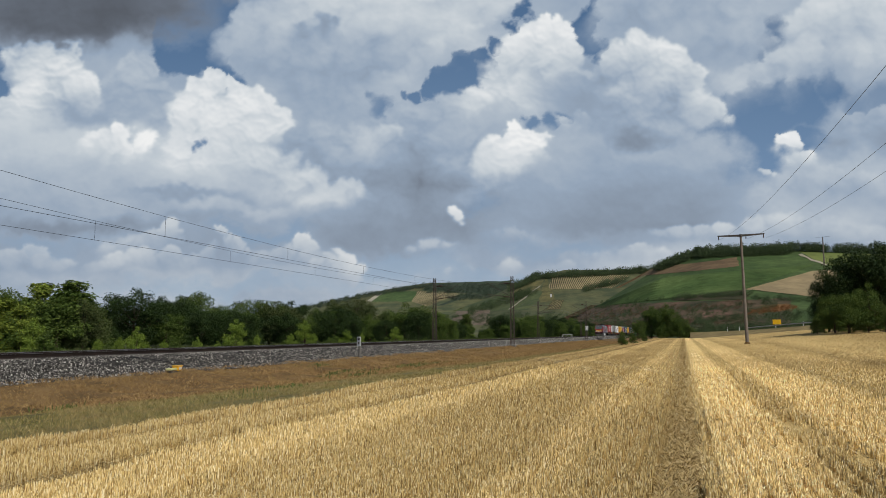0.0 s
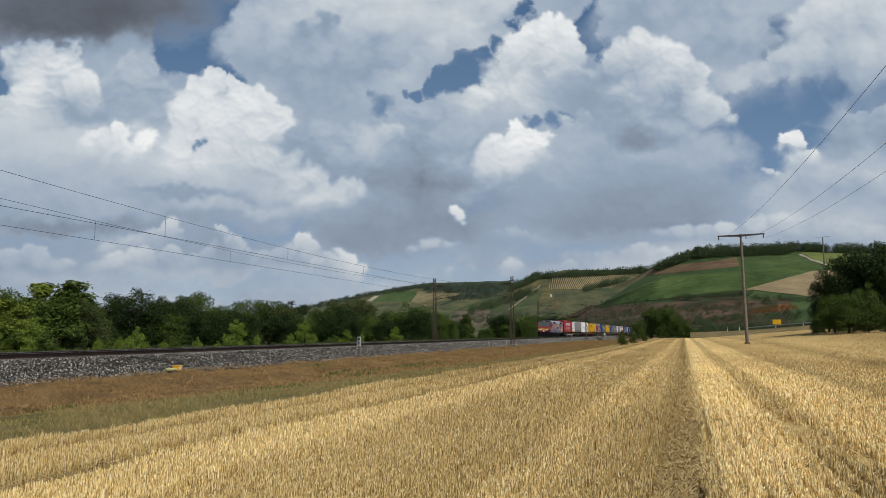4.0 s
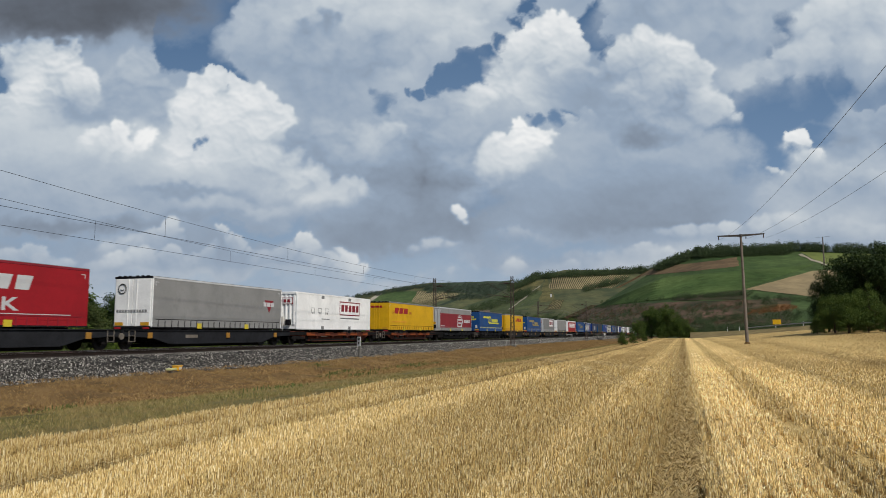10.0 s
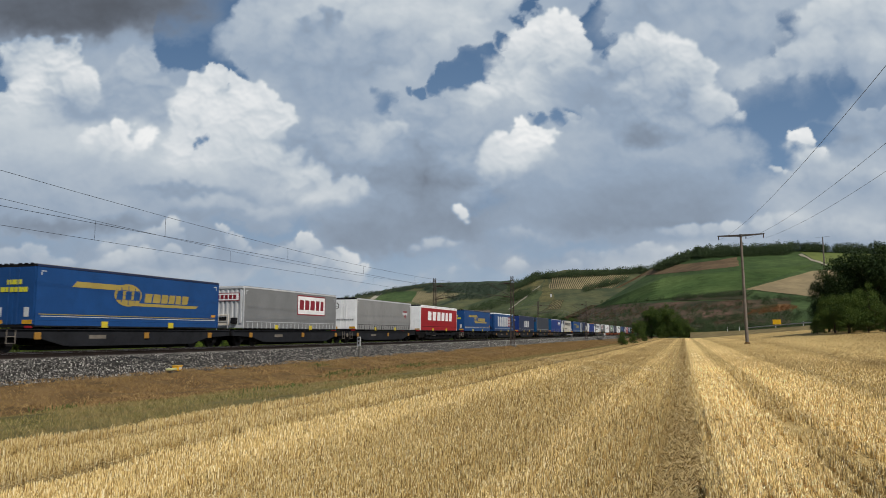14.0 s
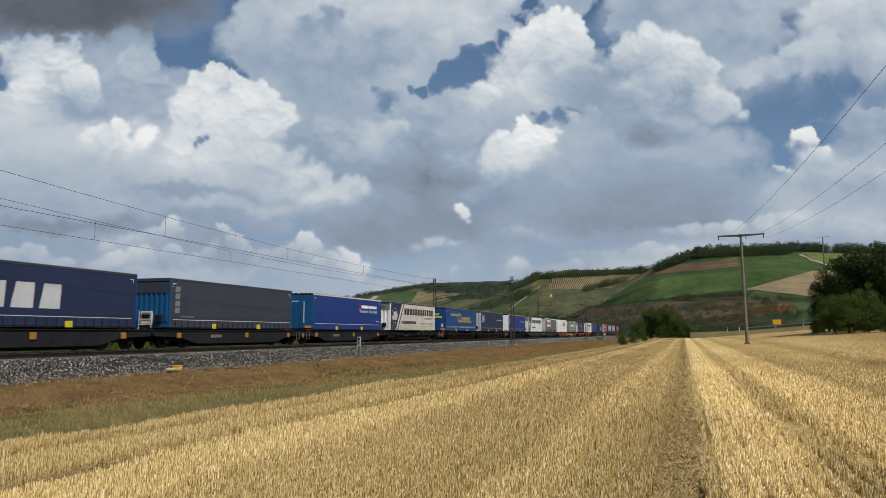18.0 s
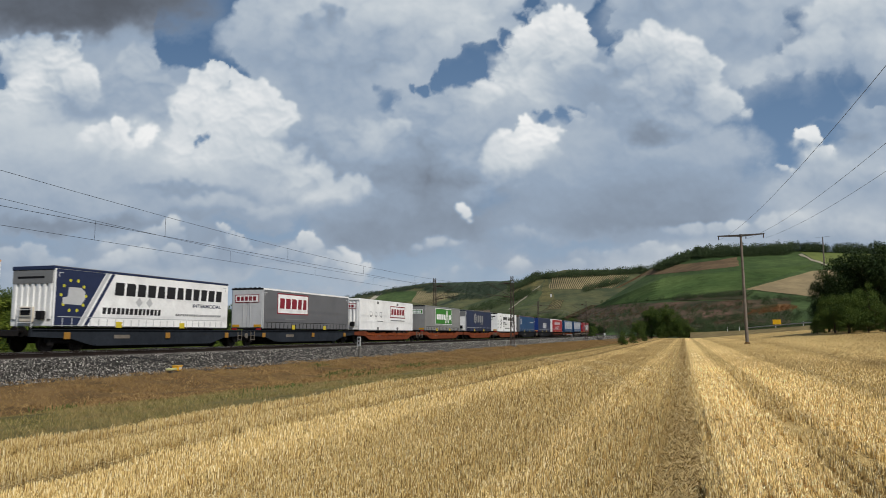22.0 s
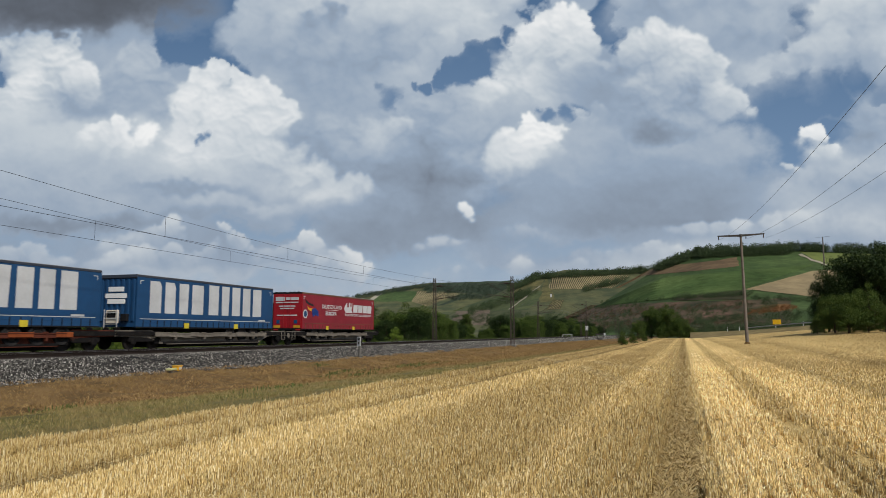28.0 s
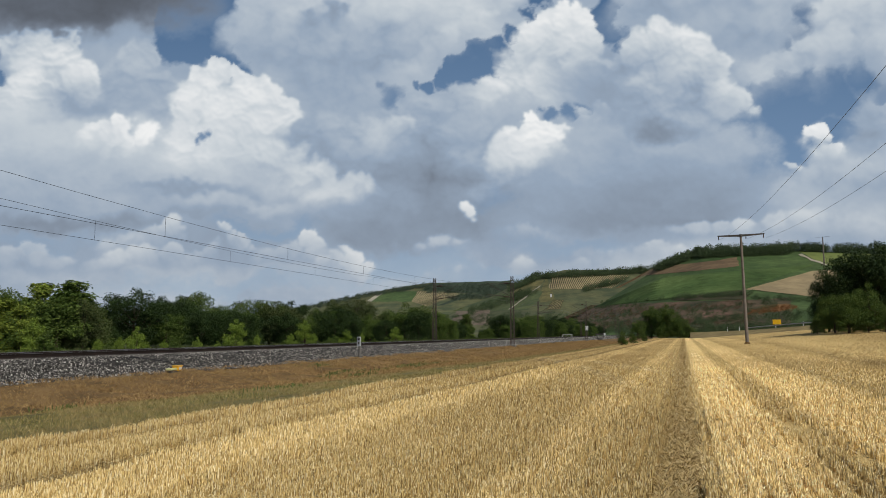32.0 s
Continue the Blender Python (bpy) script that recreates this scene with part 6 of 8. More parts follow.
def d_text(t):
    marks(t, 3.8, 6.6, 2.98, 3.52, 5, "black", 0.0, 0.14, 0.006, 35)
    marks(t, 7.15, 11.35, 2.92, 3.46, 7, "black", 0.0, 0.14, 0.006, 36)
    plate(t, "small_print", 3.8, 5.3, 2.56, 2.70, "black")
    letters(t, "STOCKHOLM", 3.8, 2.18, 0.27, "black", 2.75)
    letters(t, "SWEDEN", 3.8, 1.86, 0.2, "black", 1.35)
    letters(t, "SPEDITION G.M.B.H.", 8.4, 2.54, 0.19, "black", 2.95)
    letters(t, "HAMBURG", 8.4, 2.16, 0.27, "black", 2.25)
    letters(t, "GERMANY", 8.4, 1.85, 0.18, "black", 1.55)
    marks(t, 4.95, 8.35, 1.60, 1.74, 15, "black", 0.0, 0.3, 0.006, 37)
    for z in (1.82, 2.3, 2.78):
        poly(t, "placard", [(0.3, z - 0.2), (0.55, z), (0.3, z + 0.2), (0.05, z)], "midgrey")
    for pts in ([(1.95, 3.5), (2.45, 3.5), (2.45, 3.6), (1.95, 3.6)], [(2.35, 1.9), (2.45, 1.9), (2.45, 3.5), (2.35, 3.5)], [(1.7, 1.8), (1.85, 1.68), (2.25, 1.7), (2.45, 1.9), (2.35, 1.95), (1.9, 1.8)],
                [(2.45, 2.75), (2.7, 2.9), (2.62, 3.1), (2.5, 3.05)], [(2.45, 2.2), (2.75, 2.35), (2.7, 2.65), (2.5, 2.6)], [(1.72, 3.2), (1.9, 2.7), (2.35, 2.55), (2.35, 2.62), (1.95, 2.85)], [(1.72, 2.15), (2.0, 2.3), (2.35, 2.45), (2.35, 2.38), (2.0, 2.2)]):
        poly(t, "emblem_stroke", pts, "black")
    for k, w in enumerate((1.9, 1.1, 0.9)):
        front_plate(t, "letter_block", -w / 2, w / 2, 3.42 - k * 0.22, 3.54 - k * 0.22, "black", -0.03, 0.02)
    for z in (1.8, 2.25, 2.7):
        front_plate(t, "placard", -1.0, -0.72, z - 0.14, z + 0.14, "midgrey", -0.03, 0.02)


def d_big_words(t):
    marks(t, 1.0, 5.7, 1.98, 3.72, 4, "silver", 0.0, 0.34, 0.006, 41)
    marks(t, 6.25, 12.1, 1.98, 3.80, 5, "silver", 0.0, 0.34, 0.006, 42)
    for z, x0, x1 in ((3.1, -0.55, 0.45), (2.75, -0.75, 0.65), (2.45, -0.6, 0.55)):
        front_plate(t, "letter_block", x0, x1, z, z + 0.25, "white", -0.036, 0.02)
    plate(t, "data_plate", 11.8, 12.6, 1.68, 1.78, "silver")


def d_flags(t):
    letters(t, "DEUTSCHLAND", 3.25, 2.86, 0.3, "silver", 3.55)
    plate(t, "rule", 3.9, 6.2, 2.74, 2.77, "silver")
    letters(t, "EUROPA", 3.9, 2.32, 0.3, "silver", 1.95)
    poly(t, "flag", [(0.4, 3.5), (1.0, 3.25), (1.75, 3.12), (1.85, 2.95), (1.05, 3.05), (0.6, 3.22)], "black")
    poly(t, "flag", [(0.62, 3.2), (1.05, 3.04), (1.86, 2.94), (1.9, 2.78), (1.15, 2.84), (0.75, 2.98)], "red", lift=0.010)
    poly(t, "flag", [(0.8, 2.96), (1.15, 2.83), (1.9, 2.77), (1.95, 2.58), (1.3, 2.6), (0.95, 2.7)], "gold", lift=0.013)
    poly(t, "flag", [(1.5, 2.75), (2.1, 2.85), (2.6, 2.6), (2.65, 2.2), (2.1, 2.3), (1.7, 2.15)], "deepblue", lift=0.016)
    disc(t, "seal", 0.5, 2.35, 0.36, 0.34, "silver", 20)
    disc(t, "seal_centre", 0.5, 2.35, 0.25, 0.24, "ocean", 20, 0.010)
    poly(t, "emblem", [(7.25, 2.95), (7.6, 2.62), (8.9, 2.62), (8.9, 2.78), (8.75, 2.78), (8.75, 3.0), (8.9, 3.0), (8.9, 3.5), (8.75, 3.5), (8.75, 3.15), (8.5, 3.15), (8.5, 3.5), (8.2, 3.5), (8.2, 3.1), (7.9, 3.1), (7.9, 3.45), (7.7, 3.45)], "silver")
    marks(t, 9.1, 13.0, 2.68, 3.35, 4, "silver", 0.1, 0.12, 0.006, 45)
    letters(t, "TRANSPORT & LOGISTIK", 7.4, 2.34, 0.2, "silver", 5.6)
    front_plate(t, "emblem", -1.0, -0.2, 3.35, 3.65, "silver", -0.03, 0.02)
    front_plate(t, "letter_block", -0.1, 1.0, 3.4, 3.62, "silver", -0.03, 0.02)
    for z, a in ((3.18, 0.95), (2.9, 0.7), (2.72, 0.6), (2.2, 0.85)):
        front_plate(t, "small_print", -a, a, z, z + 0.09, "silver", -0.03, 0.02)
    for sx in (-0.75, 0.75):
        front_plate(t, "seal", sx - 0.14, sx + 0.14, 1.62, 1.9, "ocean", -0.03, 0.02)


# q, side, end, bulkhead end?, roof rail, decor, text
CARGO = (
    (19.87, "red", "red", True, "maroon", d_red, "red curtain-sided semi-trailer with white block lettering", {"lashes": "maroon"}),
    (38.03, "grey", "white", False, "silver", d_grey_badge, "grey curtain-sided semi-trailer with white rear doors and ring emblem", {"lashes": "charcoal"}),
    (53.85, "white", "white", True, "white", d_white_sign, "white refrigerated box trailer with red framed sign", {"reefer": True}),
    (72.05, "yellow", "yellow", False, "midgrey", d_yellow(0.7), "yellow curtain-sided semi-trailer with red slanted emblem", {"lashes": "charcoal"}),
    (88.06, "grey", "silver", True, "silver", d_arrow, "grey and dark red semi-trailer with a white arrow emblem", {"lashes": "midgrey"}),
    (105.95, "blue", "blue", False, "navy", d_globe, "blue curtain-sided semi-trailer with yellow globe emblem", {"straps": False, "lashes": "ocean"}),
    (122.0, "yellow", "yellow", True, "midgrey", d_yellow(7.5), "dusty yellow semi-trailer with a ribbed yellow bulkhead", {"lashes": "ochre", "skirt": "ochre"}),
    (139.6, "blue", "blue", False, "navy", lambda t: d_globe(t, False), "blue curtain-sided semi-trailer with faded yellow emblem", {"straps": False, "lashes": "ocean"}),
    (156.0, "midgrey", "silver", True, "silver", d_grey_sign(7.1, 11.6), "grey semi-trailer with a red and white framed sign", {"lashes": "silver"}),
    (173.7, "grey", "white", False, "silver", d_grey_badge, "grey curtain-sided semi-trailer with white rear doors and ring emblem", {"lashes": "charcoal"}),
    (190.45, "red", "white", False, "white", d_red_box, "red semi-trailer with broad white block lettering", {"straps": False}),
    (207.5, "blue", "blue", False, "navy", lambda t: d_globe(t, False), "blue curtain-sided semi-trailer with faded yellow emblem", {"straps": False, "lashes": "ocean"}),
    (223.8, "blue", "blue", True, "white", d_cross, "blue semi-trailer with large white letters and red cross emblem", {"skirt": "navy", "lashes": "ocean"}),
    (241.5, "navy", "deepblue", False, "dark", d_three(4.6, 8.6, 2.0, 3.13), "navy semi-trailer with silver lettering and orange rear plates", {}),
    (257.8, "dark", "teal", True, "dark", d_upright, "dark grey semi-trailer with upright lettering and blue bulkhead", {}),
    (274.75, "deepblue", "teal", False, "silver", d_rental, "deep blue rental semi-trailer with pale blue rear doors", {"straps": False}),
    (290.76, "offwhite", "white", True, "navy", d_slash, "dirty cream and navy semi-trailer with diagonal stripes", {"lashes": "midgrey"}),
    (308.7, "blue", "blue", False, "navy", lambda t: d_globe(t, False), "blue curtain-sided semi-trailer with faded yellow emblem", {"straps": False, "lashes": "ocean"}),
    (325.0, "navy", "silver", True, "dark", d_round_badge(2.5), "navy semi-trailer with a round badge and grey bulkhead", {}),
    (342.4, "deepblue", "white", False, "gold", d_round_badge(), "deep blue semi-trailer with yellow roof edge and white doors", {"straps": False}),
    (358.9, "white", "white", True, "navy", d_slash, "clean white and navy semi-trailer with diagonal stripes", {"lashes": "silver"}),
    (376.7, "graphite", "silver", False, "white", d_grey_sign(1.85, 6.4), "grey semi-trailer with a red and white framed sign", {"lashes": "charcoal"}),
    (392.6, "white", "white", True, "white", d_white_sign, "white refrigerated box trailer with red framed sign", {"reefer": True}),
    (410.2, "grey", "grey", False, "midgrey", d_green_sign, "grey semi-trailer with a large green sign", {"lashes": "charcoal"}),
    (426.6, "navy", "silver", True, "dark", d_disc, "navy semi-trailer with a pale disc emblem", {}),
    (444.1, "white", "white", False, "white", d_text, "white box trailer with dark green lettering", {"reefer": True}),
    (460.3, "ocean", "midgrey", True, "brown", d_round_badge(2.5), "blue semi-trailer with a round badge and grey bulkhead", {}),
    (478.0, "navy", "deepblue", False, "dark", d_three(5.0, 9.0, 1.9, 3.0), "navy semi-trailer with silver lettering", {}),
    (494.5, "red", "white", True, "white", d_red, "red semi-trailer with white bulkhead", {"straps": False}),
    (511.9, "ocean", "ocean", True, "dark", d_big_words, "blue semi-trailer with very large white letters", {}),
    (528.05, "ocean", "ocean", True, "dark", d_big_words, "blue semi-trailer with very large white letters", {}),
    (545.9, "maroon", "red", False, "brown", d_flags, "dark red semi-trailer with flag emblems and silver lettering", {"lashes": "brown"}),
)
for q, side, end, wall, roof, decor, text, more in CARGO:
    trailer(q, side, end, wall, text, roof, decor=decor, **more)

FRAMES = (("slate", False), ("wagon_rust", True), ("charcoal", True), ("slate", False), ("slate", False), ("charcoal", True), ("slate", False), ("slate", False), ("charcoal", True), ("charcoal", True),
          ("bluegrey", False), ("wagon_orange", True), ("wagon_orange", True), ("charcoal", False), ("wagon_rust", True), ("taupe", True))
FRAME_TEXT = {"slate": "grey articulated pocket wagon with orange lashing boxes", "charcoal": "black articulated pocket wagon with ribbed side frames", "bluegrey": "blue-grey articulated pocket wagon with deep side frames",
              "wagon_orange": "orange articulated pocket wagon with ribbed side frames", "wagon_rust": "rusty brown-red articulated pocket wagon", "taupe": "dusty beige articulated pocket wagon"}
for i, (mat, ribbed) in enumerate(FRAMES):
    a, b = CARGO[2 * i][0], CARGO[2 * i + 1][0]
    wagon(a, b - a, mat, ribbed, FRAME_TEXT[mat])

# ---- the locomotive ----
def mural_material(name, stops, scale):
    m = bpy.data.materials.new(name)
    n, l, bs = nodes_of(m)
    c = ramp(n, l, tex(n, l, scale, 4, 0.55, (1, 0.8, 1.2)), stops)
    c = mixc(n, l, 0.35, c, ramp(n, l, tex(n, l, scale * 5, 6, 0.7), [(0.3, (0.4,) * 3), (0.7, (1, 1, 1))]), "MULTIPLY")
    l.new(c, bs.inputs["Base Color"])
    bs.inputs["Roughness"].default_value, bs.inputs["Specular IOR Level"].default_value = 0.3, 0.25
    return m


P["mural_sky"] = mural_material("mural_sky", [(0.3, (0.012, 0.035, 0.14)), (0.48, (0.045, 0.11, 0.28)), (0.58, (0.20, 0.16, 0.22)), (0.66, (0.42, 0.47, 0.52)), (0.76, (0.03, 0.07, 0.24))], 1.1)
P["mural_town"] = mural_material("mural_town", [(0.3, (0.22, 0.04, 0.02)), (0.42, (0.62, 0.48, 0.32)), (0.52, (0.10, 0.05, 0.14)), (0.62, (0.66, 0.20, 0.03)), (0.75, (0.20, 0.24, 0.34))], 2.2)
P["mural_roof"] = mural_material("mural_roof", [(0.3, (0.05, 0.09, 0.18)), (0.5, (0.34, 0.39, 0.44)), (0.7, (0.09, 0.15, 0.27))], 0.9)
P["mural_end"] = mural_material("mural_end", [(0.35, (0.60, 0.56, 0.50)), (0.5, (0.45, 0.08, 0.05)), (0.65, (0.66, 0.60, 0.52))], 0.8)


# the sky's reflection in the windscreen is put into this grey base colour
P["screen"] = surface("windscreen_sky_grey", (0.10, 0.115, 0.12), 0.12, 0.0, 0.8, 6.0, 0.3, 0.0, 0.001)


CAB_LEAN = 0.36


def cab_ring(y, nose):
    """Cross-section of the body; nose: how far along the cab the ring has come (0 body, 1 front)."""
    prof = [(1.45, 1.20), (1.45, 2.15), (1.45, 3.00), (1.30, 3.40), (0.95, 3.66), (0.0, 3.75), (-0.95, 3.66), (-1.30, 3.40), (-1.45, 3.00), (-1.45, 2.15), (-1.45, 1.20)]
    out = []
    for x, z in prof:
        lean = max(0.0, z - 2.15) * CAB_LEAN
        out.append((x * (1 - 0.10 * nose), y + (lean if nose else 0.0), z - 0.16 * nose * max(0, z - 3.0)))
    return out


def loco():
    t = thing("locomotive", at_train(0), "electric locomotive with a colourful painted mural and yellow-red front", "locomotive")
    S = 1.45
    bm = bmesh.new()
    rings = [cab_ring(-0.95, 1.0), cab_ring(-0.55, 0.55), cab_ring(1.25, 0.0), cab_ring(15.6, 0.0)]
    rings += [[(x, 16.6 - (y + 0.55), z) for x, y, z in cab_ring(-0.55, 0.55)], [(x, 16.95 - (y + 0.95), z) for x, y, z in cab_ring(-0.95, 1.0)]]
    vs = [[bm.verts.new(p) for p in r] for r in rings]
    for a, b in zip(vs[:-1], vs[1:]):
        for k in range(len(a) - 1):
            bm.faces.new((a[k], b[k], b[k + 1], a[k + 1]))
        bm.faces.new((a[-1], b[-1], b[0], a[0]))
    bm.faces.new(vs[0]), bm.faces.new(vs[-1][::-1])
    bmesh.ops.recalc_face_normals(bm, faces=bm.faces)
    me = bpy.data.meshes.new("body_shell")
    bm.to_mesh(me)
    bm.free()
    for k in ("mural_sky", "mural_roof", "maroon", "mural_end", "black", "maroon"):
        me.materials.append(P[k])
    for p in me.polygons:
        c = p.center
        p.material_index = 4 if c.y < 1.5 and c.z > 3.1 else 5 if c.y < 1.2 and c.z > 2.2 and abs(c.x) > 1.1 else 2 if c.y < 0.2 else 3 if c.y > 15.6 else 1 if c.z > 3.1 else 0
        p.use_smooth = False
    part("body_shell", me, None, t)
    # front
    F = -0.95

    def fp(name, x0, x1, z0, z1, mat, lift=0.012, parent=t, label=""):
        k = CAB_LEAN
        y0 = F + max(0, z0 - 2.15) * k
        y1 = F + max(0, z1 - 2.15) * k
        b = bmesh.new()
        prism(b, [(y0 - lift, z0), (y1 - lift, z1), (y1 + 0.02, z1), (y0 + 0.02, z0)], 0, x0, x1)
        return part(name, b, P[mat], parent, label)
    wind = fp("windscreen", -1.17, 1.17, 2.30, 3.34, "screen", 0.02, label="sloping windscreen with the sky's reflection in its grey colour")
    fp("screen_pillar", -0.025, 0.025, 2.28, 3.36, "black", 0.03)
    fp("roof_visor", -1.15, 1.15, 3.36, 3.58, "black", 0.018)
    fp("front_panel", -1.28, 1.28, 1.50, 2.06, "gold", 0.014, label="yellow front panel")
    fp("red_band", -1.30, 1.30, 2.07, 2.28, "red", 0.016)
    fp("red_band", -1.28, 1.28, 1.22, 1.49, "maroon", 0.014)
    for sx in (-1, 1):
        for z in (1.56, 1.68):
            fp("white_stripe", min(sx * 0.32, sx * 1.2), max(sx * 0.32, sx * 1.2), z, z + 0.07, "white", 0.022)
        fp("lamp_housing", min(sx * 0.98, sx * 1.28), max(sx * 0.98, sx * 1.28), 1.38, 1.88, "charcoal", 0.05)
        part("headlight", tube(bmesh.new(), (sx * 1.13, F - 0.09, 1.66), (sx * 1.13, F + 0.02, 1.66), 0.065, 0.065, 14), P["lamp"], t)
        part("buffer", tube(tube(bmesh.new(), (sx * 0.87, F, 1.02), (sx * 0.87, F - 0.5, 1.02), 0.10, 0.10, 10), (sx * 0.87, F - 0.5, 1.02), (sx * 0.87, F - 0.57, 1.02), 0.25, 0.25, 16), P["chassis"], t)
        part("buffer", tube(bmesh.new(), (sx * 0.87, 16.9, 1.02), (sx * 0.87, 17.5, 1.02), 0.14, 0.2, 12), P["chassis"], t)
        part("wiper", tube(bmesh.new(), (sx * 0.6, F + 0.02, 2.3), (sx * 0.25, F + 0.28, 3.0), 0.018, 0.018, 5), P["black"], t)
        part("cab_step", boxed(min(sx * 1.3, sx * 1.44), max(sx * 1.3, sx * 1.44), -0.4, 0.3, 0.28, 0.95, bevel=0.03), P["chassis"], t)
    fp("front_chevron", -0.14, 0.14, 1.24, 1.54, "white", 0.024)
    fp("number_bar", 0.2, 0.95, 1.88, 1.98, "black", 0.022)
    fp("emblem", -1.2, -1.0, 1.82, 2.02, "black", 0.022)
    part("top_headlight", tube(bmesh.new(), (0, F + 0.43, 3.45), (0, F + 0.60, 3.45), 0.09, 0.09, 12), P["lamp"], t)
    part("plough", prism(bmesh.new(), [(-1.25, 0.22), (-0.95, 0.2), (-0.75, 0.9), (-1.0, 0.9)], 0, -1.2, 1.2), P["chassis"], t)
    part("coupling", boxed(-0.12, 0.12, F - 0.45, F, 0.85, 1.1, bevel=0.03), P["chassis"], t)
    part("underframe", boxed(-1.42, 1.42, -0.8, 16.8, 0.92, 1.20, bevel=0.02), P["black"], t)
    part("side_sill", boxed(1.42, 1.47, -0.6, 16.7, 0.96, 1.235), P["black"], t)
    for y, w in ((3.9, 0.7), (6.4, 0.35), (8.1, 1.6), (10.6, 0.5), (12.6, 0.8)):
        plate(t, "data_print", y, y + w, 1.08, 1.13, "silver", side=1.47)
    # side murals
    k = {"side": S}
    poly(t, "mural_town", [(0.15, 1.25), (3.0, 1.25), (3.0, 2.0), (1.6, 2.3), (0.15, 2.05)], "mural_town", **k)
    poly(t, "mural_flame", [(0.0, 2.05), (1.2, 2.3), (1.2, 3.0), (0.45, 3.0)], "red", **k)
    poly(t, "mural_band", [(1.9, 1.75), (2.9, 1.75), (2.75, 2.4), (2.0, 2.4)], "brick", **k)
    for off, mat in ((0.0, "brown"), (0.16, "red"), (0.32, "gold")):
        poly(t, "mural_band", [(2.75 + off, 1.9), (2.98 + off, 1.9), (4.6 + off, 3.0), (4.35 + off, 3.0)], mat, **k, lift=0.008)
        poly(t, "mural_diamond", [(4.2 + off, 2.3), (5.45, 1.42 + off * 0.75), (5.45, 1.62 + off * 0.75), (4.42 + off, 2.34)], mat, **k, lift=0.010)
        poly(t, "mural_diamond", [(5.45, 1.42 + off * 0.75), (6.95 - off, 2.42), (6.8 - off, 2.56), (5.45, 1.62 + off * 0.75)], mat, **k, lift=0.010)
    poly(t, "mural_diamond", [(4.2, 2.3), (4.4, 2.25), (5.6, 3.0), (5.3, 3.0)], "brown", **k, lift=0.012)
    poly(t, "mural_corner", [(5.3, 3.0), (6.3, 3.0), (6.25, 2.84), (5.5, 2.84)], "brick", **k, lift=0.012)
    poly(t, "mural_spire", [(5.15, 1.75), (5.75, 1.9), (5.62, 2.6), (5.56, 2.98), (5.42, 2.98), (5.36, 2.6)], "cream", **k, lift=0.014)
    poly(t, "mural_ribbon", [(1.75, 1.3), (2.15, 1.3), (3.0, 2.2), (3.0, 2.75)], "gold", **k, lift=0.009)
    poly(t, "mural_ribbon", [(2.15, 1.3), (2.5, 1.3), (3.4, 2.2), (3.0, 2.3)], "red", **k, lift=0.010)
    poly(t, "mural_ribbon", [(3.0, 1.3), (3.7, 1.3), (3.9, 1.75), (3.2, 1.95)], "violet", **k, lift=0.009)
    poly(t, "mural_ribbon", [(5.9, 2.62), (6.3, 2.66), (6.0, 3.0), (5.7, 3.0)], "gold", **k, lift=0.013)
    poly(t, "mural_ribbon", [(6.75, 2.5), (7.2, 2.35), (7.5, 3.0), (6.7, 3.0)], "brick", **k, lift=0.007)
    poly(t, "mural_skyline", [(4.5, 1.95), (5.1, 1.6), (5.1, 2.05), (4.75, 2.2)], "mural_town", **k, lift=0.009)
    poly(t, "mural_skyline", [(5.75, 1.75), (6.5, 2.2), (6.2, 2.35), (5.75, 2.2)], "mural_town", **k, lift=0.009)
    hexa = [(7.25, 1.85), (7.9, 1.58), (9.6, 1.62), (10.35, 2.3), (9.5, 2.98), (7.6, 2.98), (7.15, 2.5)]
    cx_, cz_ = 8.75, 2.3
    for kk, mat, lf in ((1.0, "maroon", 0.008), (0.90, "cream", 0.011), (0.85, "red", 0.013), (0.76, "mural_sky", 0.016)):
        poly(t, "mural_hexagon", [(cx_ + (a - cx_) * kk, cz_ + (b - cz_) * kk) for a, b in hexa], mat, side=S, lift=lf)
    poly(t, "mural_figure", [(7.9, 1.9), (9.3, 1.9), (9.2, 2.3), (8.5, 2.45), (7.95, 2.15)], "charcoal", **k, lift=0.019)
    poly(t, "mural_figure", [(8.5, 2.3), (8.75, 2.3), (8.95, 2.72), (8.4, 2.72)], "silver", **k, lift=0.021)
    poly(t, "mural_block", [(9.25, 2.3), (9.7, 2.34), (9.7, 2.8), (9.25, 2.76)], "cream", **k, lift=0.021)
    poly(t, "mural_land", [(10.6, 2.95), (12.1, 2.98), (12.3, 2.7), (11.8, 2.35), (11.6, 1.9), (11.2, 2.3), (10.8, 2.5)], "leaf", **k, lift=0.008)
    poly(t, "mural_night", [(11.9, 1.3), (13.0, 1.3), (13.0, 2.5), (12.2, 2.6)], "violet", **k, lift=0.010)
    for y, w, h, mat in ((12.7, 0.6, 2.55, "brick"), (13.25, 0.5, 2.35, "gold"), (13.75, 0.45, 2.75, "brown"), (14.2, 0.4, 2.2, "brick"), (14.6, 0.5, 2.0, "cream")):
        poly(t, "mural_house", [(y, 1.3), (y + w, 1.3), (y + w, h - 0.15), (y + w / 2, h), (y, h - 0.15)], mat, **k, lift=0.012)
    poly(t, "mural_arc", [(13.9, 1.3), (14.7, 1.3), (14.7, 2.1), (14.4, 2.3), (14.1, 1.9)], "cream", **k, lift=0.014)
    poly(t, "mural_end", [(15.6, 1.3), (16.3, 1.3), (16.3, 2.6), (15.9, 2.95)], "brick", **k, lift=0.006)
    letters(t, "CONNECTED BY RAIL", 8.15, 1.50, 0.33, "silver", 5.7, side=S, lift=0.026)
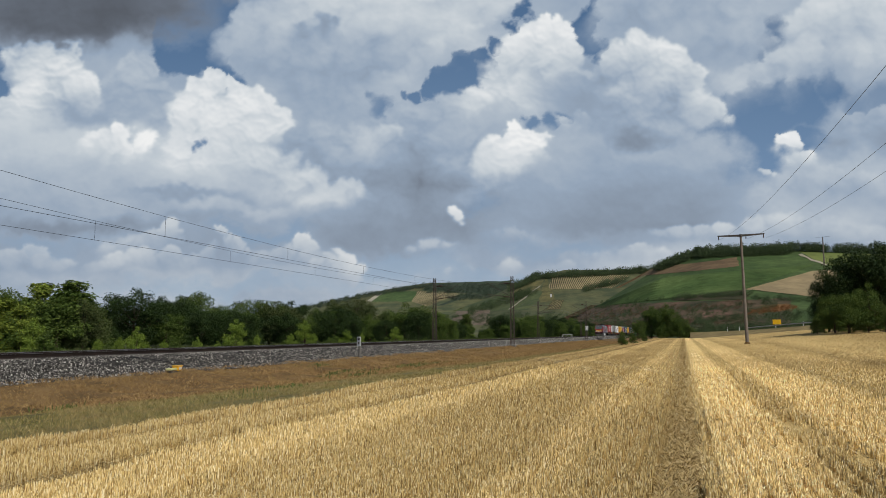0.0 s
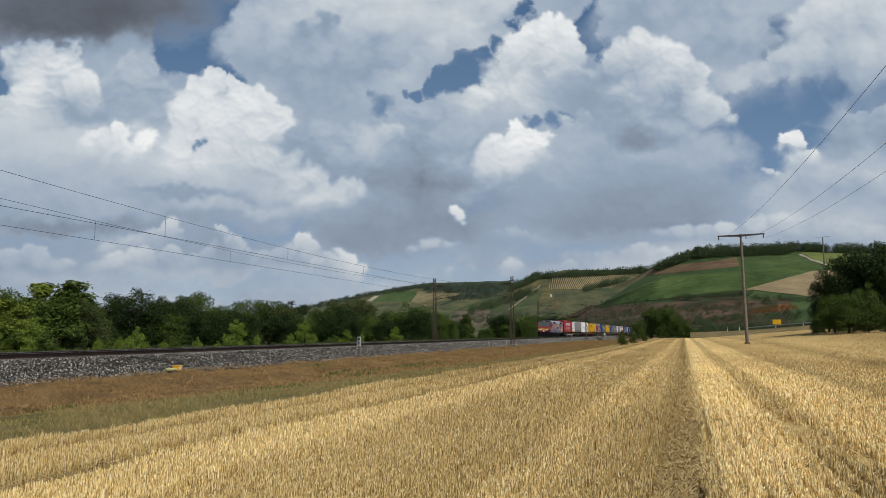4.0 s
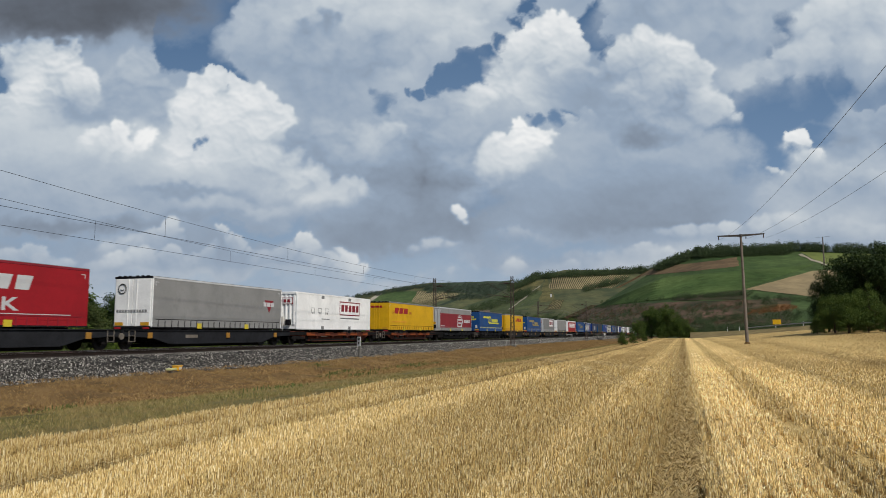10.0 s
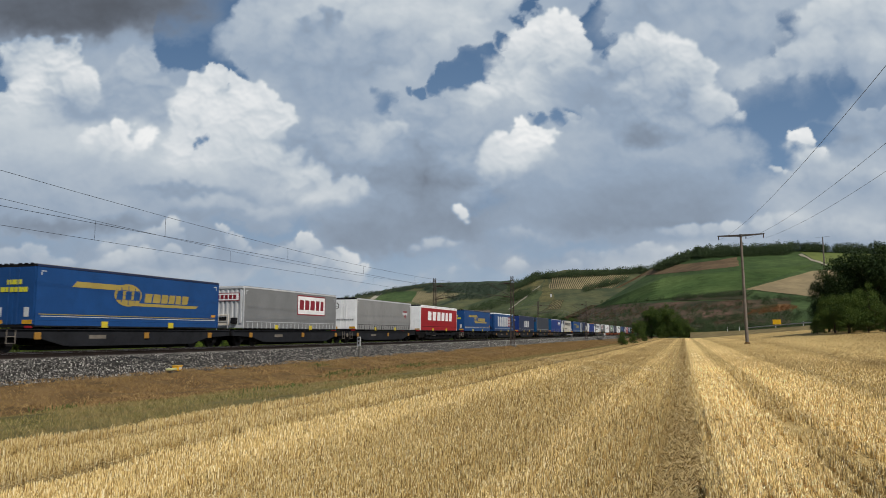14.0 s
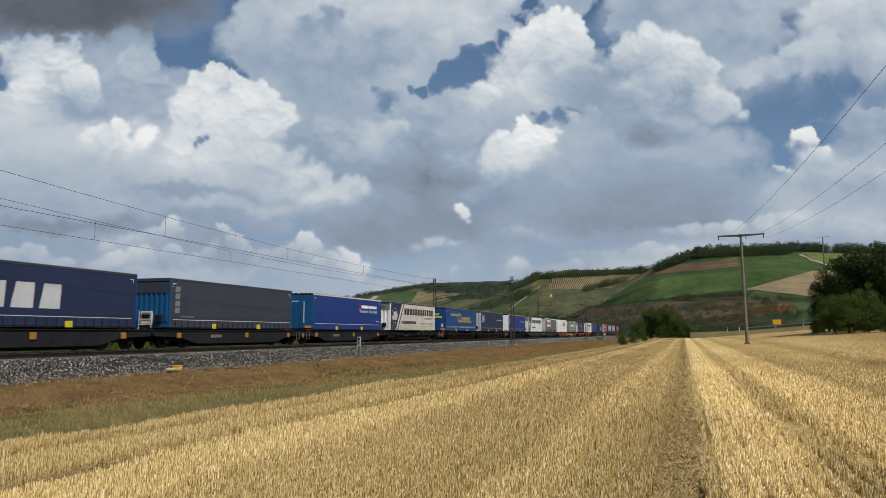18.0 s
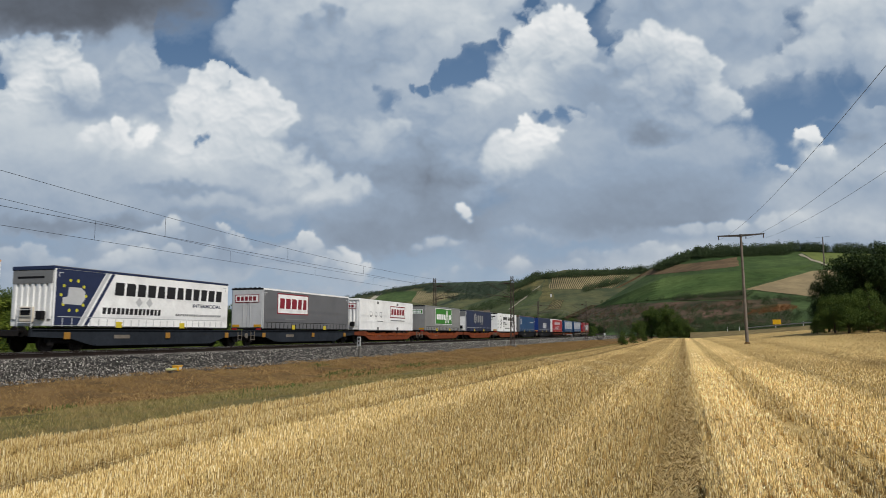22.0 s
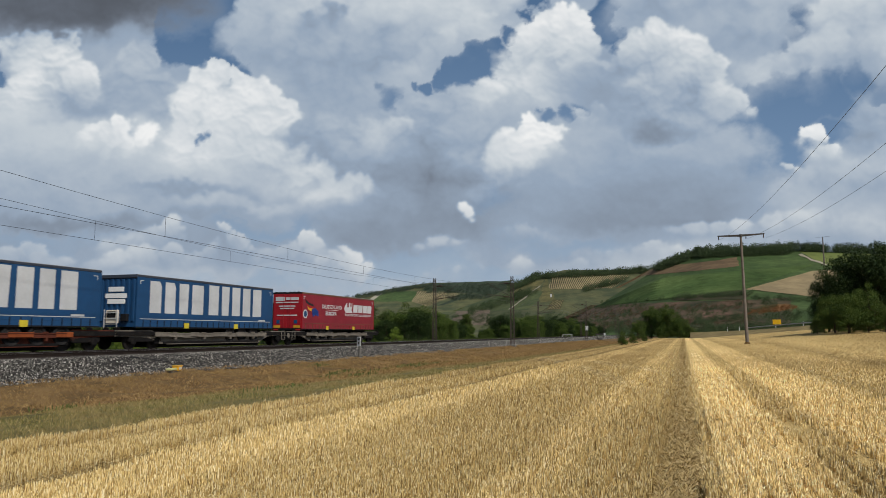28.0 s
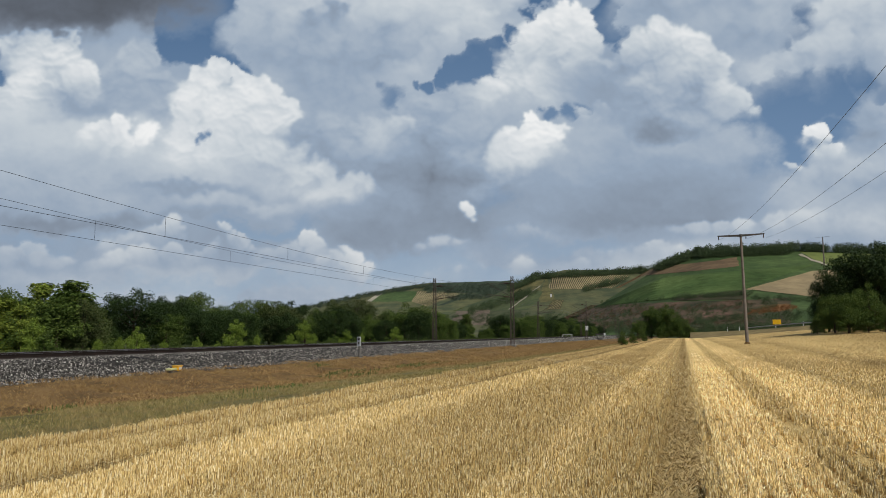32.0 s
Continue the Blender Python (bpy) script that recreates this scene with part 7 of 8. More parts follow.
    # doors, windows and grilles
    for y in (1.75, 14.75):
        d = part("cab_door", boxed(S - 0.01, S + 0.02, y, y + 0.78, 1.3, 3.08, bevel=0.012), P["mural_town"] if y < 5 else P["mural_end"], t)
        part("door_window", boxed(S + 0.018, S + 0.03, y + 0.14, y + 0.62, 2.35, 2.95, bevel=0.01), P["glass"], d)
        for dy in (-0.06, 0.84):
            part("handrail", tube(bmesh.new(), (S + 0.05, y + dy, 1.3), (S + 0.05, y + dy, 2.6), 0.016, 0.016, 6), P["alu"], t)
        bm = bmesh.new()
        for z in (0.3, 0.55, 0.8):
            tube(bm, (S - 0.02, y + 0.1, z), (S - 0.02, y + 0.65, z), 0.02, 0.02, 6)
        for dy in (0.1, 0.65):
            tube(bm, (S - 0.02, y + dy, 0.28), (S - 0.02, y + dy, 0.95), 0.02, 0.02, 6)
        part("step_ladder", bm, P["chassis"], t)
    for y in (3.2, 12.2):
        g = part("roof_grille", prism(bmesh.new(), [(1.30, 3.40), (1.47, 3.02), (1.50, 3.04), (1.33, 3.43)], 1, y, y + 2.9), P["charcoal"], t)
    # bogies
    for y in (2.9 + 1.1, 12.6 + 0.2):
        b = part("bogie", box(box(box(bmesh.new(), 1.05, 1.22, -2.0, 2.0, 0.55, 0.82, 0.04), -1.22, -1.05, -2.0, 2.0, 0.55, 0.82, 0.04), -1.0, 1.0, -0.4, 0.4, 0.4, 0.85), P["chassis"], t)
        b.location = (0, y, 0)
        for dy in (-1.4, 1.4):
            for sx in (1, -1):
                w = part("wheel", RAIL_WHEEL, None, b)
                w.location, w.scale = (sx * 0.82, dy, 0.62), (sx, 1.35, 1.35)
                a = part("axle_box", boxed(-0.1, 0.12, -0.24, 0.24, -0.22, 0.22, bevel=0.05), P["chassis"], b)
                a.location = (sx * 1.12, dy, 0.62)
                part("coil_spring", tube(bmesh.new(), (sx * 1.13, dy + 0.42, 0.62), (sx * 1.13, dy + 0.42, 0.92), 0.11, 0.11, 10), P["chassis"], b)
        part("damper", tube(bmesh.new(), (1.28, -0.9, 0.72), (1.28, 0.7, 0.82), 0.05, 0.05, 8), P["wheel"], b)
    for y, w in ((6.4, 1.5), (8.2, 1.6), (10.0, 1.0)):
        part("equipment_box", boxed(-1.3, 1.32, y, y + w, 0.38, 0.9, bevel=0.04), P["charcoal"], t)
    # roof gear
    part("roof_walkway", boxed(-0.5, 0.5, 0.9, 15.8, 3.74, 3.80), P["charcoal"], t)
    for y in (4.6, 5.3, 6.1, 7.0, 7.7, 8.5, 9.3, 10.1):
        part("insulator", tube(tube(bmesh.new(), (0.35, y, 3.78), (0.35, y, 4.05), 0.09, 0.07, 10), (0.35, y, 4.05), (0.35, y, 4.1), 0.11, 0.11, 10), P["charcoal"], t)
    part("busbar", tube(bmesh.new(), (0.35, 4.4, 4.12), (0.35, 10.4, 4.10), 0.03, 0.03, 6), P["charcoal"], t)
    part("breaker", boxed(-0.35, 0.2, 5.8, 6.7, 3.8, 4.12, bevel=0.04), P["charcoal"], t)
    for y0 in (0.9, 10.6):
        f = part("folded_pantograph", box(box(bmesh.new(), -0.55, -0.45, y0, y0 + 2.6, 3.92, 3.98), 0.45, 0.55, y0, y0 + 2.6, 3.92, 3.98), P["charcoal"], t)
        for sx in (-0.5, 0.5):
            part("lower_arm", tube(bmesh.new(), (sx, y0 + 0.1, 4.0), (sx * 0.6, y0 + 2.5, 4.12), 0.035, 0.03, 6), P["charcoal"], f)
            part("upper_arm", tube(bmesh.new(), (sx * 0.6, y0 + 2.5, 4.12), (sx * 1.2, y0 - 0.1, 4.2), 0.03, 0.025, 6), P["charcoal"], f)
        for dy in (-0.2, 0.05):
            part("contact_strip", tube(bmesh.new(), (-0.95, y0 + dy, 4.2), (0.95, y0 + dy, 4.2), 0.03, 0.03, 6), P["charcoal"], f)
        for sx in (-0.5, 0.5):
            for y in (y0 + 0.2, y0 + 2.4):
                part("insulator", tube(bmesh.new(), (sx, y, 3.7), (sx, y, 3.93), 0.07, 0.06, 8), P["charcoal"], f)
    b = bmesh.new()
    tube(b, (0, 13.0, 3.98), (0, 14.1, 4.62), 0.055, 0.045, 8)
    for sx in (-0.18, 0.18):
        tube(b, (sx, 14.1, 4.62), (sx * 2.6, 12.1, 5.46), 0.03, 0.022, 6)
    tube(b, (0.1, 13.35, 3.98), (0.05, 14.15, 4.5), 0.02, 0.02, 6)
    pan = part("raised_pantograph", b, P["charcoal"], t)
    b = bmesh.new()
    for y in (11.9, 12.25):
        tube(b, (-0.62, y, 5.54), (0.62, y, 5.54), 0.03, 0.03, 6)
        for sx in (-1, 1):
            tube(b, (sx * 0.62, y, 5.54), (sx * 0.97, y, 5.36), 0.026, 0.02, 6)
    tube(b, (-0.45, 12.1, 5.46), (0.45, 12.1, 5.46), 0.025, 0.025, 6)
    part("collector_head", b, P["charcoal"], pan)
    return rolling(t, 0.75)


loco()

# ---- masts, wires and things by the track ----
M_LATTICE = surface("mast_steel", (0.085, 0.07, 0.06), 0.75, 0.2, 1.5, 18.0, 0.35, 0.1, 0.004, (0.12, 0.06, 0.035))
M_WOODPOLE = surface("pole_concrete", (0.20, 0.17, 0.145), 0.9, 0, 1.2, 14.0, 0.25, 0.2, 0.01, (0.12, 0.095, 0.075))
M_CERAMIC = surface("insulator_brown", (0.05, 0.025, 0.015), 0.3, 0, 3, 20, 0.2, 0.0, 0.001)
M_SIGNWHITE = paint("sign_white", (0.62, 0.62, 0.6))
M_YELLOW = paint("box_yellow", (0.75, 0.40, 0.02), 0.5)
MAST_Y = (18.0, 93.0, 168.5, 244.0, 319.0, 394.0)


def lattice_mast(x, y, base, height, arm):
    """A catenary mast of four legs with lacing, and a bracket arm towards the track."""
    t = thing("catenary_mast", pose(x, y, base), "rusty brown steel lattice mast on a concrete footing", "mast", "catenary masts")
    part("footing", boxed(-0.4, 0.4, -0.4, 0.4, -0.5, 0.22, bevel=0.03), M_CONCRETE, t)
    b0, b1 = 0.24, 0.13
    legs = [(sx, sy) for sx in (-1, 1) for sy in (-1, 1)]
    for sx, sy in legs:
        part("leg", tube(bmesh.new(), (sx * b0, sy * b0, 0.2), (sx * b1, sy * b1, height), 0.045, 0.04, 4), M_LATTICE, t)
    bm = bmesh.new()
    n = 14
    for k in range(n):
        z0, z1 = 0.3 + (height - 0.4) * k / n, 0.3 + (height - 0.4) * (k + 1) / n
        r0, r1 = b0 + (b1 - b0) * z0 / height, b0 + (b1 - b0) * z1 / height
        s = 1 if k % 2 else -1
        for sy in (-1, 1):
            tube(bm, (s * r0, sy * r0, z0), (-s * r1, sy * r1, z1), 0.02, 0.02, 4)
            tube(bm, (sy * r0, s * r0, z0), (sy * r1, -s * r1, z1), 0.02, 0.02, 4)
    tagged(part("lacing", bm, M_LATTICE, t), kind="stuff")
    zc = 6.32 - base
    bm = bmesh.new()
    tube(bm, (0, 0, zc - 0.15), (arm, 0, zc + 0.35), 0.035, 0.03, 6)
    tube(bm, (0, 0, zc + 1.65), (arm, 0, zc + 1.7), 0.035, 0.03, 6)
    tube(bm, (0, 0, zc - 0.1), (arm * 0.9, 0, zc + 1.66), 0.03, 0.03, 6)
    tube(bm, (arm * 0.35, 0, zc + 0.2), (arm, 0, zc), 0.025, 0.02, 6)
    part("bracket_arm", bm, M_LATTICE, t)
    for z in (-0.1, 1.66):
        part("insulator", tube(bmesh.new(), (arm * 0.12, 0, zc + z + 0.05), (arm * 0.3, 0, zc + z + 0.12), 0.07, 0.07, 8), M_CERAMIC, t)
    return t


for y in MAST_Y[1:]:
    lattice_mast(-20.9, y, -0.05, 9.0, -3.4)
    lattice_mast(-32.3, y + 2.5, 0.2, 8.9, 3.4)


def wire(bm, pts, r):
    """One continuous wire through points."""
    pts = [Vector(p) for p in pts]
    rings = []
    for i, p in enumerate(pts):
        w = (pts[min(i + 1, len(pts) - 1)] - pts[max(i - 1, 0)]).normalized()
        u = w.cross(Vector((0, 0, 1))).normalized() if abs(w.z) < 0.99 else Vector((1, 0, 0))
        v = u.cross(w)
        rings.append([bm.verts.new(p + (u * math.cos(t) + v * math.sin(t)) * r) for t in (0.785, 2.356, 3.927, 5.498)])
    for a, b in zip(rings[:-1], rings[1:]):
        for k in range(4):
            bm.faces.new((a[k], a[(k + 1) % 4], b[(k + 1) % 4], b[k]))
    bm.faces.new(rings[0][::-1]), bm.faces.new(rings[-1])
    return bm


def catenary(x, label):
    """The overhead line of one track: contact wire, carrying wire and droppers."""
    t = thing("overhead_line", pose(x, 0, 0), label, "overhead line", "overhead lines")
    ys_ = (-57.0,) + MAST_Y
    part("contact_wire", wire(bmesh.new(), [(0.15 if i % 2 else -0.15, y, 6.37) for i, y in enumerate(ys_)], 0.011), M_WIRE, t)
    pts, dr = [], bmesh.new()
    for a, b in zip(ys_[:-1], ys_[1:]):
        for k in range(12):
            s = k / 12
            pts.append((0, a + (b - a) * s, 6.98 + 0.88 * (2 * s - 1) ** 2))
        for k in range(6):
            s = (12.2 + 12.0 * k) / (b - a)
            tube(dr, (0, a + (b - a) * s, 6.37), (0, a + (b - a) * s, 6.98 + 0.88 * (2 * s - 1) ** 2), 0.008, 0.008, 4)
    part("carrying_wire", wire(bmesh.new(), pts, 0.010), M_WIRE, t)
    tagged(part("droppers", dr, M_WIRE, t), kind="stuff")
    return t


catenary(NEAR_TRACK_X, "thin black overhead wires with droppers above the empty track")
catenary(TRACK_X, "thin black overhead wires with droppers above the train")


def power_pole(name, x, y, base, height, arm, turn, lean=0.0, fat=0.16):
    t = thing(name, pose(x, y, base, 0, lean, turn), "grey-brown power pole with a flat crossarm and insulators", "power pole", "power poles")
    part("post", tube(bmesh.new(), (0, 0, -0.5), (0, 0, height), fat, fat * 0.62, 12), M_WOODPOLE, t)
    part("collar", tube(bmesh.new(), (0, 0, height - 0.25), (0, 0, height + 0.12), fat * 0.8, fat * 0.8, 12), M_STEEL, t)
    part("crossarm", prism(bmesh.new(), [(-arm, height - 0.02), (0, height - 0.16), (arm, height - 0.02), (arm, height + 0.10), (-arm, height + 0.10)], 1, -0.09, 0.09), M_STEEL, t)
    for a in (-arm + 0.12, 0.55, arm - 0.12):
        part("insulator", tube(tube(bmesh.new(), (a, 0, height - 0.05), (a, 0, height - 0.32), 0.05, 0.05, 8), (a, 0, height - 0.32), (a, 0, height - 0.42), 0.08, 0.05, 8), M_CERAMIC, t)
    return t


POLE = Vector((*spot(22.35, 92.0), 0))
POLE_Z = float(ground_z(POLE.x, POLE.y))
POLE_TOP = EYE.z + math.tan(radians(7.05)) * 92.0
pole_1 = power_pole("power_pole", POLE.x, POLE.y, POLE_Z, POLE_TOP - POLE_Z, 2.55, -3, -0.8, 0.205)
part("tuft", prism(bmesh.new(), [(-0.36, 0), (0.34, 0), (0.25, 0.22), (-0.2, 0.28)], 1, -0.3, 0.3), M_BANK, pole_1, "dry grass at the foot")
BACK = Vector((POLE.x + 0.038 * 125, POLE.y - 125, POLE_TOP + 2.16))
power_pole("power_pole", BACK.x, BACK.y, 0, BACK.z, 2.55, -3, 0, 0.30)
lines = thing("power_line", pose(0, 0, 0), "three thin black power lines sagging between poles", "power line")
for a in (-2.43, 0.55, 2.43):
    p0, p1 = Vector((POLE.x + a, POLE.y, POLE_TOP - 0.42)), Vector((BACK.x + a, BACK.y, BACK.z - 0.42))
    part("wire", wire(bmesh.new(), [p0.lerp(p1, k / 30) - Vector((0, 0, 2.95 * 4 * (k / 30) * (1 - k / 30))) for k in range(31)], 0.010), M_WIRE, lines)
hp = near_hill.on(*(np.array(v) for v in (27.53, 4.67)))
power_pole("power_pole", hp[0], hp[1], hp[2] - 3, 33, 6.5, -20, 0, 0.8)


def kilometre_post(x, y, z):
    t = thing("kilometre_post", pose(x, y, z, 0, 0, -24), "weathered white kilometre post beside the ballast", "marker post")
    part("post", boxed(-0.07, 0.07, -0.06, 0.06, -0.3, 0.95, bevel=0.02), M_CONCRETE, t)
    p = part("number_board", boxed(-0.19, 0.19, -0.09, -0.055, 0.72, 1.36, bevel=0.02), M_SIGNWHITE, t)
    for z0, w in ((1.12, 0.11), (0.84, 0.07)):
        part("number_bar", boxed(-w, w, -0.097, -0.088, z0, z0 + 0.16), M_STEEL, p)


kilometre_post(-21.25, 46.7, 0.0)


def track_device(x, y, z):
    """A yellow trackside connection box with its cable up to the rail."""
    t = thing("trackside_box", pose(x, y, z, 0, 0, 12), "yellow trackside connection box with a black cable", "equipment box")
    part("housing", boxed(-0.14, 0.14, 0.12, 0.52, 0.10, 0.30, bevel=0.03), M_YELLOW, t, "yellow housing")
    part("lid", boxed(-0.16, 0.16, 0.10, 0.54, 0.30, 0.335, bevel=0.012), M_YELLOW, t)
    part("side_tray", boxed(-0.12, 0.12, -0.50, 0.05, 0.15, 0.24, bevel=0.02), surface("tray_pale", (0.50, 0.50, 0.24), 0.6), t, "pale yellow tray")
    part("stand", boxed(-0.1, 0.1, -0.4, 0.5, -0.15, 0.13, bevel=0.02), M_STEEL, t)
    part("warning_bars", boxed(0.142, 0.146, 0.2, 0.42, 0.16, 0.25), M_SIGNWHITE, t)
    bm = bmesh.new()
    pts = [(-0.1, 0.3, 0.3), (-0.3, 0.1, 0.5), (-0.9, -0.3, 0.62), (-1.7, -0.6, 0.72)]
    wire(bm, pts, 0.03)
    part("cable", bm, M_WIRE, t)


track_device(-20.9, 26.8, -0.12)


def buffer_stop(x, y, z):
    t = thing("buffer_stop", pose(x, y, z), "dark steel buffer stop at the end of a siding", "buffer stop")
    for sx in (-0.75, 0.75):
        part("upright", boxed(sx - 0.1, sx + 0.1, -0.1, 0.1, 0, 1.25), M_STEEL, t)
        part("strut", tube(bmesh.new(), (sx, -1.6, 0.1), (sx, 0, 1.1), 0.08, 0.08, 6), M_STEEL, t)
    part("beam", boxed(-1.3, 1.3, -0.15, 0.12, 0.85, 1.25, bevel=0.02), M_STEEL, t)
    part("marker_plate", boxed(0.9, 1.35, -0.2, -0.16, 0.8, 1.35), M_SIGNWHITE, t)
    part("rail_stub", boxed(-0.8, 0.8, -1.8, 6, 0, 0.15), M_RAIL, t)


buffer_stop(-20.9, 198, 0.25)


def board(name, az, dist, z0, z1, w, label, mat, category="sign"):
    x, y = spot(az, dist)
    g = float(ground_z(x, y))
    t = thing(name, pose(x, y, g, 0, 0, TURN - az), label, category)
    part("post", tube(bmesh.new(), (0, 0.03, -0.3), (0, 0.03, z1 - g), 0.05, 0.05, 8), M_STEEL, t)
    part("panel", boxed(-w / 2, w / 2, -0.03, 0.0, z0 - g, z1 - g, bevel=0.01), mat, t)


def height_at(el, dist):
    return EYE.z + math.tan(radians(el)) * dist


board("signal_board", 11.0, 190, height_at(0.22, 190), height_at(0.55, 190), 0.75, "small white railway signal board on a post", M_SIGNWHITE)
fx, fy = spot(9.55, 185)
f = thing("low_fence", pose(fx, fy, float(ground_z(fx, fy)), 0, 0, 8), "low white fence rail beyond the railway", "fence")
for dx in (-1.1, 1.1):
    part("post", boxed(dx - 0.06, dx + 0.06, -0.05, 0.05, -0.2, 1.35), M_SIGNWHITE, f)
part("rail", boxed(-1.2, 1.2, -0.03, 0.03, 1.15, 1.28), M_SIGNWHITE, f)

# ---- the road on its low bank beyond the field ----
def road_line(s):
    """Centre of the road along the field's far edge, s from 0 to 1."""
    az = 18.5 + 16 * s
    d = 235 - 75 * s
    top = np.interp(s, (0, 0.25, 0.55, 0.8, 1), (0.05, 0.22, 0.62, 0.95, 1.1))
    a = np.radians(az - TURN)
    return np.sin(a) * d, np.cos(a) * d, EYE.z + np.tan(np.radians(top)) * d


ss_ = np.linspace(0, 1, 60)
cxr, cyr, czr = road_line(ss_)
nx, ny = cxr / np.hypot(cxr, cyr), cyr / np.hypot(cxr, cyr)
offs = np.array([-16, -12, -9, -6, -4.2, -3.6, 3.6, 4.4, 9, 30])
drop = np.array([-1.0, -0.72, -0.48, -0.2, -0.03, 0, 0, -0.05, -0.35, -0.6])
RV = []
for o, dz in zip(offs, drop):
    x, y = cxr + nx * o, cyr + ny * o
    g = ground_z(x, y)
    RV.append(np.stack([x, y, np.where(dz <= -0.99, g - 0.15, czr + dz * np.maximum(czr - g, 0.4)) + 0.12 * value_noise(x * 0.4, y * 0.4, 8) * (abs(o) > 4.3)], -1))
M_ROADGRASS = surface("dry_road_grass", (0.26, 0.20, 0.09), 0.95, 0, 0.25, 4.0, 0.4, 0.6, 0.06, (0.15, 0.15, 0.05))
M_ASPHALT = surface("asphalt", (0.055, 0.055, 0.055), 0.9, 0, 0.5, 20, 0.2, 0.2, 0.005)
ridx = np.repeat(np.where((offs[:-1] >= -3.7) & (offs[:-1] < 3.5), 1, 0), 59)
bankob = part("road", mesh_np("road", np.array(RV).reshape(-1, 3), grid_faces(60, len(offs)), (M_ROADGRASS, M_ASPHALT), ridx, True), None)
tagged(bankob, "asphalt road on a low bank of dry grass", "road", kind="structure")
rail_t = thing("guard_rail", pose(0, 0, 0), "grey steel guard rail along the road", "guard rail")
bm = bmesh.new()
for i in range(14, 56):
    a = (cxr[i] - nx[i] * 4.0, cyr[i] - ny[i] * 4.0, czr[i] + 0.62)
    b = (cxr[i + 1] - nx[i + 1] * 4.0, cyr[i + 1] - ny[i + 1] * 4.0, czr[i + 1] + 0.62)
    tube(bm, a, b, 0.14, 0.14, 6)
part("beam", bm, surface("galvanised", (0.34, 0.35, 0.35), 0.5, 0.5), rail_t)
for i in range(14, 57, 2):
    part("post", tube(bmesh.new(), (cxr[i] - nx[i] * 3.95, cyr[i] - ny[i] * 3.95, czr[i] - 0.2), (cxr[i] - nx[i] * 3.95, cyr[i] - ny[i] * 3.95, czr[i] + 0.6), 0.06, 0.06, 6), M_STEEL, rail_t)


def verge_post(s):
    x, y, z = (float(v) for v in road_line(np.array(s)))
    k = 1 - 4.6 / math.hypot(x, y)
    t = thing("delineator_post", pose(x * k, y * k, z - 0.25), "white plastic roadside post with a dark band", "road post", "roadside posts")
    part("post", boxed(-0.09, 0.09, -0.06, 0.06, 0, 1.25, bevel=0.02), M_SIGNWHITE, t)
    part("band", boxed(-0.095, 0.095, -0.065, 0.065, 0.85, 1.05), M_STEEL, t)


for s in (0.16, 0.21, 0.36, 0.47, 0.62):
    verge_post(s)
x, y, z = (float(v) for v in road_line(np.array(0.365)))
k = 1 - 5.0 / math.hypot(x, y)
t = thing("direction_sign", pose(x * k, y * k, z - 0.3, 0, 0, -6), "yellow rectangular road sign on two posts", "road sign")
part("panel", boxed(-0.95, 0.95, -0.03, 0.02, 1.15, 2.35, bevel=0.02), paint("sign_yellow", (0.75, 0.42, 0.01), 0.5), t)
for dx in (-0.6, 0.6):
    part("post", tube(bmesh.new(), (dx, 0.05, 0), (dx, 0.05, 2.2), 0.04, 0.04, 6), M_STEEL, t)
hut = thing("hut", Matrix.Translation(Vector(mid_hill.on(np.array(8.36), np.array(2.75)))), "small white hut among the vines", "hut")
part("wall", boxed(-1.5, 1.5, -1.5, 1.5, -1, 6.5), M_SIGNWHITE, hut)
part("roof", prism(bmesh.new(), [(-1.8, 6.5), (1.8, 6.5), (0, 7.8)], 1, -1.8, 1.8), M_RED, hut)

# ---- stubble, straw and grass ----
def blades(name, x, y, z, height, width, lean, material, seed, face=0.5):
    """Upright thin blades or straws as bent strips, joined."""
    rg = np.random.RandomState(seed)
    n = len(x)
    th = np.arctan2(y, x) + math.pi / 2 + (rg.rand(n) - 0.5) * face * math.pi
    ux, uy = np.cos(th) * width / 2, np.sin(th) * width / 2
    la = rg.rand(n) * 6.283
    lx, ly = np.cos(la) * lean * height, np.sin(la) * lean * height
    top = height * np.sqrt(np.clip(1 - lean ** 2, 0.03, 1))
    b = np.stack([x, y, z], -1)
    u = np.stack([ux, uy, 0 * ux], -1)
    t = b + np.stack([lx, ly, top], -1)
    v = np.stack([b - u, b + u, t + u * 0.8, t - u * 0.8], 1).reshape(-1, 3)
    return part(name, mesh_np(name, v, np.arange(4 * n).reshape(-1, 4), (material,)), None)


def straw_material(name, stops):
    m = bpy.data.materials.new(name)
    n, l, bs = nodes_of(m)
    g = n.new("ShaderNodeNewGeometry")
    c = ramp(n, l, g.outputs["Random Per Island"], stops)
    c = swaths(n, l, c)
    l.new(c, bs.inputs["Base Color"])
    bs.inputs["Roughness"].default_value = 0.55
    return m


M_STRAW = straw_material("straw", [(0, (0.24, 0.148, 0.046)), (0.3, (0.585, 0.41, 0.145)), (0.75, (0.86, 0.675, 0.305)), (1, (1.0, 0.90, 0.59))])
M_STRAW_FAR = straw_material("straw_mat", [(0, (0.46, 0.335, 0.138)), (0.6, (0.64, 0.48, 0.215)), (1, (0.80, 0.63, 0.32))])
rg = np.random.RandomState(12)


def scatter(n, r0, r1, az0, az1, power):
    """Places in the view, denser near by."""
    k = rg.rand(n)
    r = (r0 ** power + (r1 ** power - r0 ** power) * k) ** (1 / power)
    a = np.radians(az0 + (az1 - az0) * rg.rand(n) - TURN)
    return np.sin(a) * r, np.cos(a) * r, r


